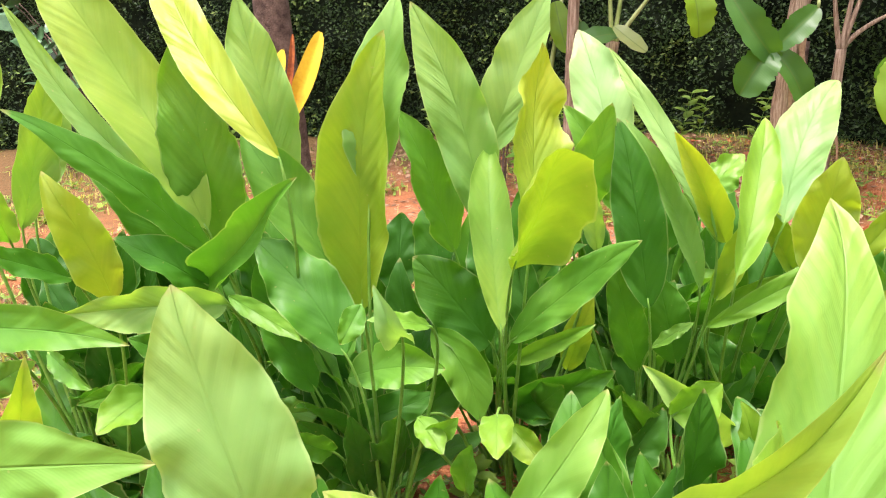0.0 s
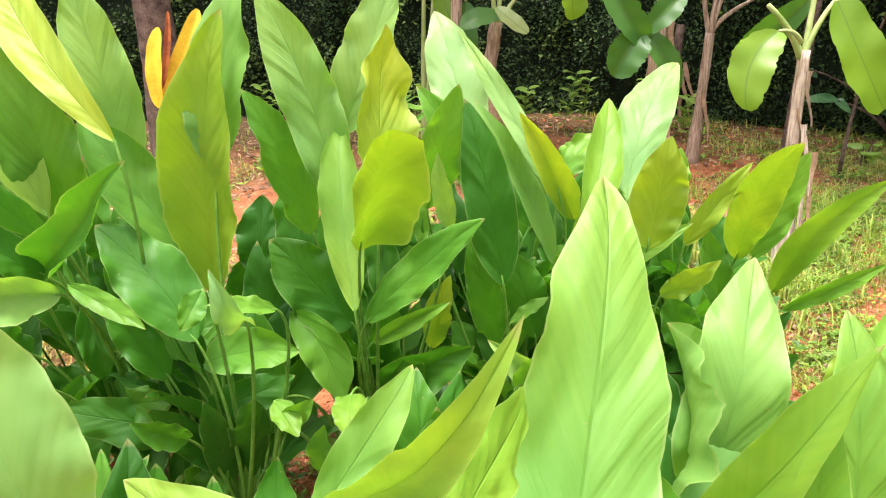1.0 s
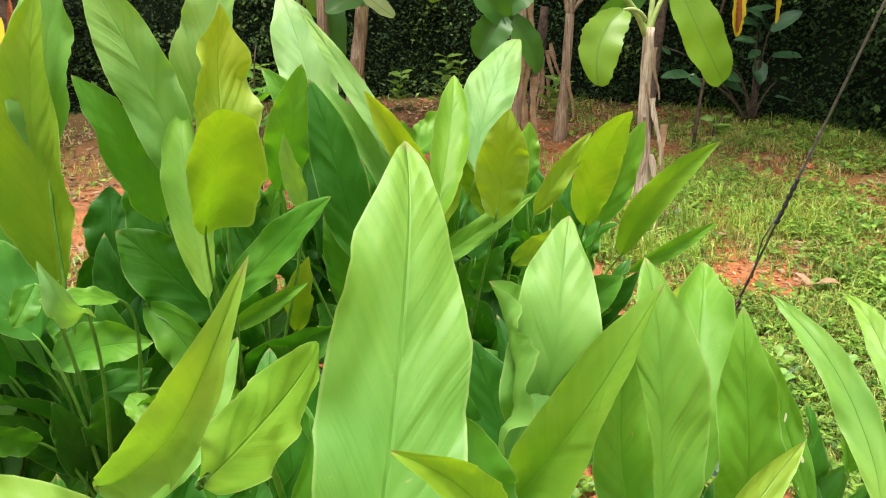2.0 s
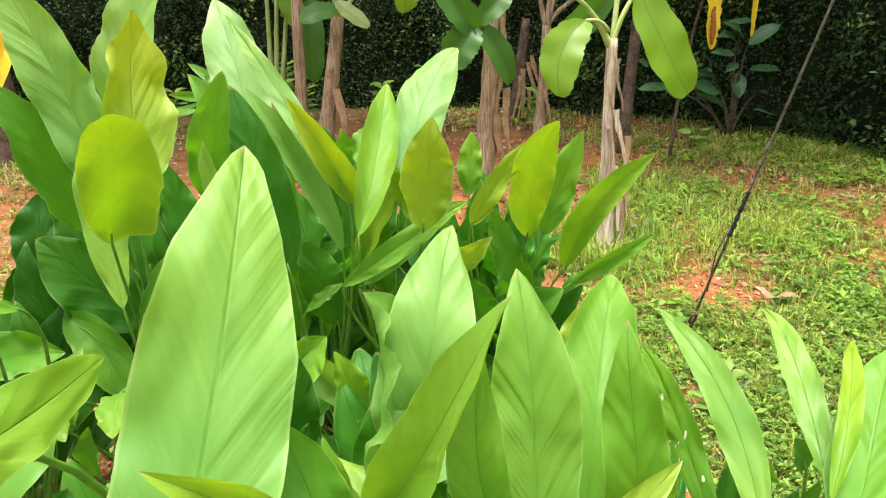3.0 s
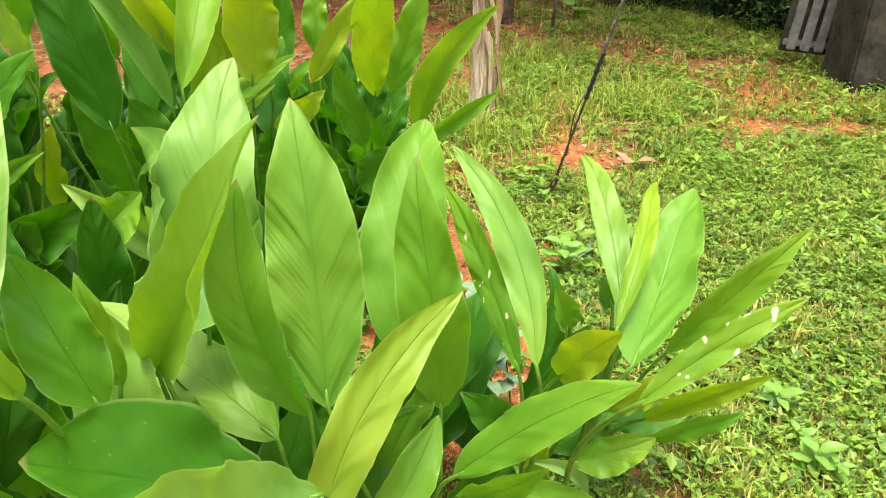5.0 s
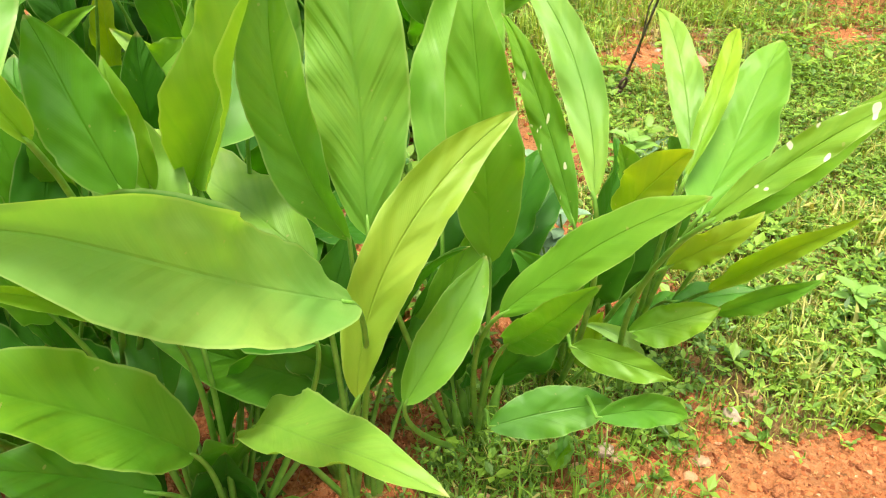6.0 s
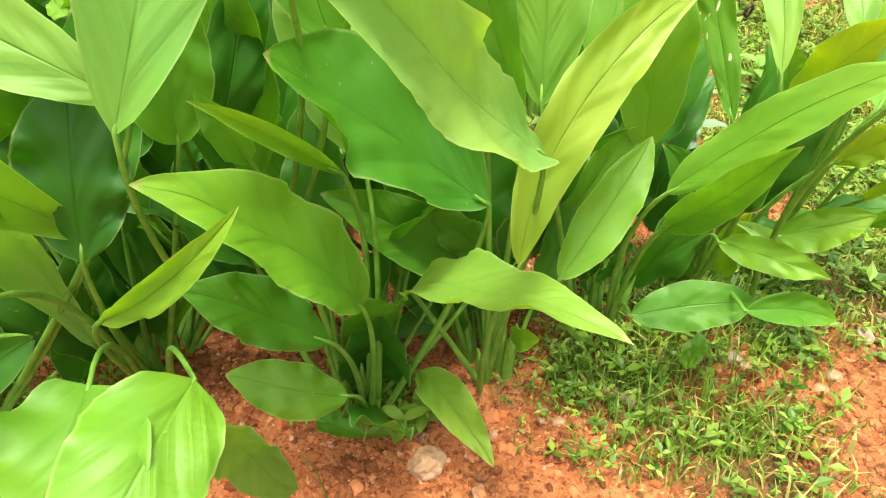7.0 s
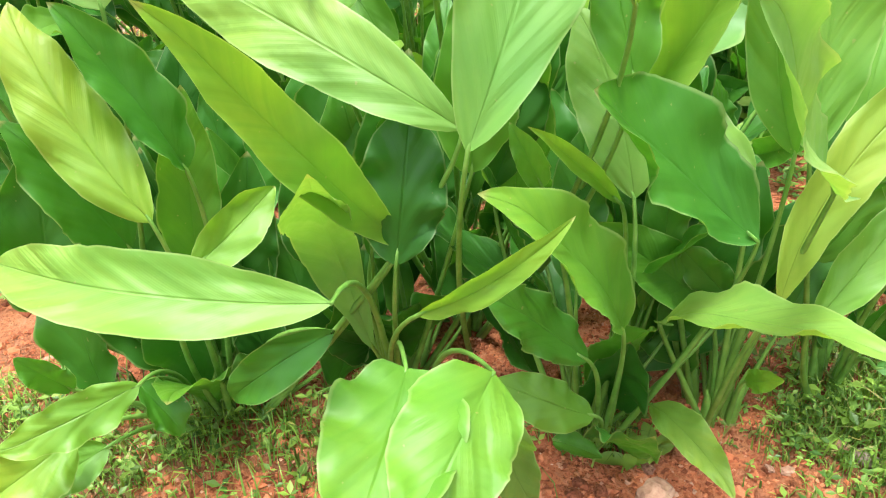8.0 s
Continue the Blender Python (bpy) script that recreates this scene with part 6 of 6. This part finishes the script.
lump("stone", (0.613, 0.150), 0.034, 0.55, STONE, "flat tan stone half sunk in red earth", "stone", 1, "stones in the red earth")
for k, (x, y, s) in enumerate(((0.685, 0.086, 0.014), (0.967, 0.234, 0.018), (0.996, 0.209, 0.022), (1.221, 0.263, 0.020), (1.236, 0.238, 0.016), (1.095, 0.106, 0.012), (1.356, 0.235, 0.014),
                               (1.391, 0.193, 0.017), (0.857, 0.195, 0.013), (0.736, 0.192, 0.010), (1.508, 0.271, 0.022), (1.584, 0.302, 0.018))):
    lump("stone", (x, y), s, 0.6, WHITE if k in (2, 3, 10) else STONE, "small pale stone in the crumbly red earth", "stone", k + 2, "stones in the red earth")
for k, (x, y, s) in enumerate(((2.571, 2.296, 0.016), (2.954, 1.894, 0.020), (4.111, 3.565, 0.03), (3.795, 2.881, 0.02))):
    lump("stone", (x, y), s, 0.5, WHITE, "pale stone lying in short grass", "stone", 20 + k, "stones in the grass")


def flat_leaf(at, length, width, turn, tilt, material, label, curl=0.1, name="dry_leaf"):
    root = thing(name, (at[0], at[1], ground_height(*at)), label, "leaf")
    d = Vector((math.cos(turn), math.sin(turn), tilt)).normalized()
    v, f, uv = blade(d * (-length / 2) + Vector((0, 0, 0.012 + length * abs(tilt) / 2)), d * (length / 2) + Vector((0, 0, 0.012 + length * abs(tilt) / 2)), width, (0.2, -0.6, 1.0), 24, curl, 0.03, 1.0, 0.06, 14, 3, at[0])
    mesh_object("dry_blade", v, f, material, root)
    return root


flat_leaf((2.615, 1.906), 0.13, 0.045, -1.1, 0.55, DRY, "curled dry tan leaf lying on bare earth", 0.15)
flat_leaf((2.563, 1.971), 0.13, 0.05, 1.9, 0.5, DRY, "narrow dry brown leaf propped in the grass", 0.12)
flat_leaf((1.996, 1.380), 0.20, 0.035, 0.3, 0.1, GLAUCOUS, "thin pale grass leaf beside the anchor", 0.08, "fallen_leaf")
for k in range(16):
    r = random.Random(470 + k)
    flat_leaf((2.55 + r.gauss(0, 0.30), 2.7 + r.gauss(0, 0.4)), r.uniform(0.03, 0.08), r.uniform(0.010, 0.025), r.uniform(0, 6.28), r.uniform(-0.1, 0.2), DRY, "small dry brown leaf fallen on the earth", 0.1)
for k in range(26):
    r = random.Random(500 + k)
    flat_leaf((r.uniform(0.8, 4.0), r.uniform(2.6, 7.0)), r.uniform(0.06, 0.14), r.uniform(0.015, 0.04), r.uniform(0, 6.28), r.uniform(-0.1, 0.2), DRY, "small dry brown leaf fallen on the earth", 0.1)

scrap = thing("plastic_scrap", (2.58, 3.00, 0.0), "crumpled pale grey plastic scrap on bare earth", "litter")
rs = random.Random(77)
for k in range(4):
    v = [(rs.uniform(-0.02, 0.02) + 0.02 * i + 0.045 * k - 0.09, rs.uniform(-0.012, 0.012) + 0.018 * j + 0.03 * (k % 2), 0.012 + rs.uniform(0, 0.025)) for j in range(4) for i in range(4)]
    f = [(j * 4 + i, j * 4 + i + 1, j * 4 + i + 5, j * 4 + i + 4) for j in range(3) for i in range(3)]
    mesh_object("sheet", v, f, PLASTIC, scrap)


def herb(at, height, count, size, seed, label, material=None, slender=0.48):
    """A small broad-leaved weed: one stem, leaves in pairs up it."""
    rng = random.Random(seed)
    root = thing("weed_plant", (at[0], at[1], ground_height(*at)), label, "weed")
    lean = Vector((rng.uniform(-0.3, 0.3), rng.uniform(-0.3, 0.1), 1)) * height
    v, f = tube([Vector((0, 0, -0.01)), lean * 0.5 + Vector((0.005, 0, 0)), lean], [0.003, 0.0025, 0.0018], 6)
    mesh_object("stem", v, f, STALK, root)
    for k in range(count):
        t = 0.25 + 0.75 * (k // 2) / max(1, count // 2 - 0.5)
        a = (k % 2) * math.pi + (k // 2) * 1.4 + rng.uniform(-0.3, 0.3)
        d = Vector((math.cos(a), math.sin(a), rng.uniform(0.0, 0.5))).normalized()
        ln = size * rng.uniform(0.7, 1.2)
        p = lean * min(t, 1.0)
        v, f, uv = blade(p, p + d * ln, ln * slender, (0, -0.2, 1), 12, 0.05, 0.0, 1.0, 0.03, 8, 2, rng.random())
        mesh_object("leaf", v, f, material or WEED, root)
    return root


LIGHT_WEED = small_leaf_material("pale_weed_leaf", (0.11, 0.28, 0.035), (0.23, 0.41, 0.085))
for k, (x, y, h, c, s, mt) in enumerate(((1.890, 0.291, 0.08, 10, 0.055, LIGHT_WEED), (1.935, 0.242, 0.07, 8, 0.050, LIGHT_WEED), (1.992, 0.490, 0.08, 10, 0.052, LIGHT_WEED), (1.961, 0.376, 0.05, 8, 0.045, LIGHT_WEED),
                                         (1.332, 0.701, 0.45, 18, 0.07, GLAUCOUS), (1.383, 0.759, 0.36, 14, 0.065, GLAUCOUS), (0.379, 1.872, 0.22, 14, 0.09, WEED), (0.428, 1.793, 0.17, 10, 0.08, WEED),
                                         (0.329, 1.951, 0.15, 10, 0.08, WEED), (0.581, 0.220, 0.07, 6, 0.055, WEED), (0.624, 0.233, 0.06, 6, 0.06, WEED), (1.846, 1.294, 0.12, 10, 0.08, LIGHT_WEED),
                                         (1.954, 1.413, 0.10, 8, 0.07, WEED), (2.169, 1.317, 0.10, 8, 0.07, LIGHT_WEED))):
    herb((x, y), h, c, s, 600 + k, "grey-green leafy weed at the row's end" if mt is GLAUCOUS else "small bright-green leafy weed growing in the earth", mt)

for k in range(15):
    r = random.Random(840 + k)
    herb((-1.2 + 0.19 * k + r.uniform(-0.05, 0.05), r.uniform(0.95, 1.60)), r.uniform(0.10, 0.22), 12, r.uniform(0.06, 0.10), 840 + k, "dark leafy weed in the shade between the rows", WEED)

for k in range(24):
    r = random.Random(900 + k)
    x = r.uniform(-3.5, 3.2)
    y = (8.0 if x < 1.0 else 8.0 - (x - 1.0) * 0.9) - r.uniform(0.0, 0.5)
    herb((x, y), r.uniform(0.25, 0.60), 16, r.uniform(0.10, 0.16), 900 + k, "leafy green weed at the foot of the hedge", WEED)


# ---- grass, weeds and crumbs, too many to count ----
def grass_blades(count, region, height, seed, wide=0.0034, edge=0.5):
    rng = random.Random(seed)
    verts, faces = [], []
    made = 0
    while made < count:
        x, y = rng.uniform(region[0], region[1]), rng.uniform(region[2], region[3])
        made += 1
        if rng.random() > meadow(x, y) ** 1.4 or faded(rng, x, y, region, edge):
            continue
        tuft = 0.5 + 0.9 * max(0.0, noise.noise((x * 3.1, y * 3.1, 9.0)) + 0.2)
        h = height * tuft * rng.uniform(0.45, 1.3)
        z = ground_height(x, y) - 0.004
        a, lean = rng.uniform(0, 6.28), rng.uniform(0.15, 1.1)
        d = Vector((math.cos(a), math.sin(a), 0))
        s = Vector((-d.y, d.x, 0)) * wide * rng.uniform(0.6, 1.5)
        p = Vector((x, y, z))
        m = p + d * h * lean * 0.30 + Vector((0, 0, h * 0.62))
        t = p + d * h * lean * 0.95 + Vector((0, 0, h * (1.0 - 0.25 * lean)))
        k = len(verts)
        verts += [p - s, p + s, m + s * 0.8, m - s * 0.8, t]
        faces += [(k, k + 1, k + 2, k + 3), (k + 3, k + 2, k + 4)]
    return verts, faces


def weed_leaves(count, region, size, seed, power=1.0, tall=0.05, edge=0.5):
    rng = random.Random(seed)
    verts, faces = [], []
    for _ in range(count):
        x, y = rng.uniform(region[0], region[1]), rng.uniform(region[2], region[3])
        if rng.random() > meadow(x, y) ** power or faded(rng, x, y, region, edge):
            continue
        h = tall * rng.random() ** 1.5
        big = 0.8 + 0.9 * rng.random() ** 4
        z = ground_height(x, y)
        n = rng.choice((2, 3, 3, 4))
        a0 = rng.uniform(0, 6.28)
        for q in range(n):
            a = a0 + q * 6.28 / n + rng.uniform(-0.3, 0.3)
            ln = size * rng.uniform(0.5, 1.2) * big
            d = Vector((math.cos(a), math.sin(a), rng.uniform(-0.1, 0.7)))
            s = Vector((-d.y, d.x, rng.uniform(-0.3, 0.3))) * ln * 0.27
            p = Vector((x, y, z + h))
            k = len(verts)
            verts += [p, p + d * ln * 0.45 + s, p + d * ln - Vector((0, 0, ln * 0.15)), p + d * ln * 0.45 - s]
            faces += [(k, k + 1, k + 2), (k, k + 2, k + 3)]
    return verts, faces


def stuff(name, vf, material, label, category):
    return tagged(mesh_object(name, vf[0], vf[1], material, smooth=False), label, category, kind="stuff")


NEAR, MIDDLE, FAR, ROUND = (-1.2, 3.3, -1.3, 1.7), (0.8, 6.0, -2.2, 5.0), (-6.0, 5.4, 1.7, 9.0), (-9.0, 8.5, -5.0, 9.5)
stuff("grass", grass_blades(80000, NEAR, 0.045, 1, 0.0016), BED_GRASS, "short sparse green and straw-coloured grass on red earth", "grass")
stuff("grass", grass_blades(130000, MIDDLE, 0.070, 2, 0.0022), GRASS, "short yellow-green grass in open ground", "grass")
stuff("grass", grass_blades(60000, FAR, 0.09, 3, 0.0042), GRASS, "thin grass before the hedge", "grass")
stuff("grass", grass_blades(50000, ROUND, 0.08, 8, 0.0050), GRASS, "scattered grass on the open ground around", "grass")
stuff("ground_weeds", weed_leaves(8000, NEAR, 0.012, 4, 1.3), WEED, "low creeping green weeds on red earth", "weeds")
stuff("ground_weeds", weed_leaves(38000, MIDDLE, 0.028, 5, 1.5), WEED, "low green weeds among the grass", "weeds")
stuff("ground_weeds", weed_leaves(40000, (1.45, 4.4, -1.2, 2.5), 0.019, 7, 0.9, 0.05, 0.30), WEED, "dense mat of small creeping green weeds", "weeds")
stuff("grass", grass_blades(15000, (-0.75, 1.55, 0.03, 0.58), 0.085, 31, 0.0017, 0.05), WEED, "fresh green grass and weeds at the feet of the row", "grass")
stuff("ground_weeds", weed_leaves(3200, (-0.75, 1.55, 0.05, 0.58), 0.020, 32, 1.3, 0.06, 0.05), WEED, "small leafy weeds at the feet of the row", "weeds")
stuff("ground_weeds", weed_leaves(3600, (-1.5, 1.6, 0.75, 1.90), 0.032, 33, 0.0, 0.05, 0.15), WEED, "low green weeds in the shade between the rows", "weeds")
stuff("grass", grass_blades(9000, (1.8, 3.4, 2.1, 4.6), 0.17, 36, 0.0030), FRESH, "tufts of taller yellow-green grass", "grass")
stuff("ground_weeds", weed_leaves(9000, (2.6, 5.4, 0.4, 4.6), 0.028, 35, 1.2, 0.09), WEED, "lush knee-low green weeds towards the hedge", "weeds")
stuff("grass", grass_blades(24000, (1.48, 4.0, -1.0, 2.1), 0.052, 37, 0.0024, 0.18), FRESH, "fresh green grass thick among the weeds", "grass")
stuff("ground_weeds", weed_leaves(22000, FAR, 0.048, 6, 1.1), WEED, "low green weeds before the hedge", "weeds")


def litter(count, region, size, seed):
    """Dry leaf scraps lying flat."""
    rng = random.Random(seed)
    verts, faces = [], []
    for _ in range(count):
        x, y = rng.uniform(region[0], region[1]), rng.uniform(region[2], region[3])
        if faded(rng, x, y, region, 0.4) or noise.noise((x * 2.2, y * 2.2, 21.0)) < rng.uniform(-0.5, 0.4):
            continue
        a, ln = rng.uniform(0, 6.28), size * rng.uniform(0.4, 1.5)
        d = Vector((math.cos(a), math.sin(a), rng.uniform(-0.15, 0.35)))
        s = Vector((-d.y, d.x, rng.uniform(-0.4, 0.4))) * ln * rng.uniform(0.12, 0.28)
        p = Vector((x, y, ground_height(x, y) + 0.006))
        k = len(verts)
        verts += [p, p + d * ln * 0.45 + s, p + d * ln, p + d * ln * 0.5 - s]
        faces += [(k, k + 1, k + 2), (k, k + 2, k + 3)]
    return verts, faces


LITTER = small_leaf_material("leaf_litter", (0.07, 0.04, 0.02), (0.42, 0.29, 0.17), 0.8, 0.1, 0.2)
stuff("leaf_litter", litter(24000, (-2.5, 4.6, 2.9, 8.2), 0.050, 51), LITTER, "brown leaf litter on the earth before the hedge", "litter")
stuff("leaf_litter", litter(5000, (1.7, 3.9, 1.4, 3.3), 0.032, 52), LITTER, "dry scraps and straw on bare earth by the stay wire", "litter")


def crumbs(count, region, size, seed):
    rng = random.Random(seed)
    verts, faces = [], []
    for _ in range(count):
        x, y = rng.uniform(region[0], region[1]), rng.uniform(region[2], region[3])
        if meadow(x, y) > 0.75:
            continue
        s = size * (0.35 + rng.random() ** 3 * 2.0)
        c = Vector((x, y, ground_height(x, y) + s * 0.2))
        k = len(verts)
        for dx, dy, dz in ((1, 0, 0), (0, 1, 0), (-1, 0, 0), (0, -1, 0), (0, 0, 0.8), (0, 0, -0.8)):
            r = s * rng.uniform(0.6, 1.3)
            verts.append(c + Vector((dx + rng.uniform(-0.4, 0.4), dy + rng.uniform(-0.4, 0.4), dz)) * r)
        faces += [(k + a, k + b, k + 4) for a, b in ((0, 1), (1, 2), (2, 3), (3, 0))] + [(k + b, k + a, k + 5) for a, b in ((0, 1), (1, 2), (2, 3), (3, 0))]
    return verts, faces


def crumb_material():
    m = Mat("earth_crumb")
    g = m.n.new("ShaderNodeNewGeometry")
    c = m.ramp(g.outputs["Random Per Island"], (0.0, (0.15, 0.044, 0.016)), (0.5, (0.42, 0.138, 0.048)), (0.93, (0.48, 0.195, 0.080)), (1.0, (0.52, 0.32, 0.19)))
    return m.surface(c, 0.92, m.bump(m.noise(m.coords(), 160.0, 3.0), 0.5, 0.003), spec=0.2)


CRUMB = crumb_material()


def clods(count, region, size, seed):
    """Rounded lumps of earth, half sunk."""
    bm = bmesh.new()
    bmesh.ops.create_icosphere(bm, subdivisions=2, radius=1.0)
    bm.verts.ensure_lookup_table()
    ball = [v.co.copy() for v in bm.verts]
    tris = [tuple(v.index for v in f.verts) for f in bm.faces]
    bm.free()
    rng = random.Random(seed)
    verts, faces = [], []
    for _ in range(count):
        x, y = rng.uniform(region[0], region[1]), rng.uniform(region[2], region[3])
        if meadow(x, y) > 0.7 or noise.noise((x * 3.5, y * 3.5, 4.0)) < rng.uniform(-0.6, 0.3):
            continue
        s = size * (0.35 + rng.random() ** 3 * 1.5)
        c = Vector((x, y, ground_height(x, y) + s * 0.15))
        k, o = len(verts), Vector((rng.uniform(0, 90), 0, 0))
        a, b = rng.uniform(0.7, 1.2), rng.uniform(0.5, 0.8)
        for q in ball:
            r = s * (1.0 + 0.45 * noise.noise(q * 1.3 + o) + 0.2 * noise.noise(q * 3.1 + o))
            verts.append(c + Vector((q.x * r * a, q.y * r, q.z * r * b)))
        faces += [(k + i, k + j, k + m) for i, j, m in tris]
    return verts, faces


stuff("soil_clods", clods(3600, (-0.75, 1.8, -0.35, 0.7), 0.0080, 24), CRUMB, "larger red earth clods broken from the row", "soil")
stuff("soil_crumbs", crumbs(60000, (-0.75, 1.8, -0.35, 0.7), 0.0030, 21), CRUMB, "loose red laterite crumbs and clods", "soil")
stuff("soil_crumbs", crumbs(9000, (-1.6, 3.0, 0.7, 3.4), 0.007, 22), CRUMB, "loose red laterite clods between the rows", "soil")
stuff("soil_crumbs", crumbs(2200, (0.3, 4.4, 3.3, 7.6), 0.013, 23), CRUMB, "loose red clods and litter before the hedge", "soil")


def loose_clods(count, region, seed):
    """Larger clods of the bed, each one loose on the earth; eight shapes shared between them."""
    rng = random.Random(seed)
    shapes = []
    for k in range(8):
        bm = bmesh.new()
        bmesh.ops.create_icosphere(bm, subdivisions=2, radius=1.0)
        o = Vector((13.0 * k, 0, 0))
        for v in bm.verts:
            r = 1.0 + 0.45 * noise.noise(v.co * 1.3 + o) + 0.22 * noise.noise(v.co * 3.1 + o)
            v.co = Vector((v.co.x * r, v.co.y * r * 0.8, v.co.z * r * 0.62))
        me = bpy.data.meshes.new("clod")
        bm.to_mesh(me)
        bm.free()
        me.materials.append(CLOD)
        shapes.append(me)
    made = 0
    while made < count:
        x, y = rng.uniform(region[0], region[1]), rng.uniform(region[2], region[3])
        if meadow(x, y) > 0.7 or noise.noise((x * 3.5, y * 3.5, 4.0)) < rng.uniform(-0.6, 0.3):
            continue
        s = 0.0075 + 0.012 * rng.random() ** 2.5
        ob = new("clod", shapes[made % 8])
        ob.parent = ground
        ob.matrix_world = pose(x, y, ground_height(x, y) + s * 0.2, rng.uniform(-20, 20), rng.uniform(-20, 20), rng.uniform(0, 360)) @ Matrix.Diagonal((s * rng.uniform(0.8, 1.3), s, s, 1))
        made += 1


def clod_material():
    m = Mat("earth_clod")
    info = m.n.new("ShaderNodeObjectInfo")
    c = m.ramp(info.outputs["Random"], (0.0, (0.22, 0.068, 0.026)), (0.5, (0.40, 0.140, 0.052)), (0.93, (0.46, 0.20, 0.085)), (1.0, (0.52, 0.33, 0.20)))
    n = m.noise(m.coords(), 2.2, 4.0)
    c = m.mix(m.ramp(n, (0.4, 0.0), (0.7, 0.6)), c, (0.17, 0.055, 0.022))
    return m.surface(c, 0.92, m.bump(n, 0.6, 0.2), spec=0.2)


CLOD = clod_material()
loose_clods(290, (-0.5, 1.72, -0.3, 0.56), 27)
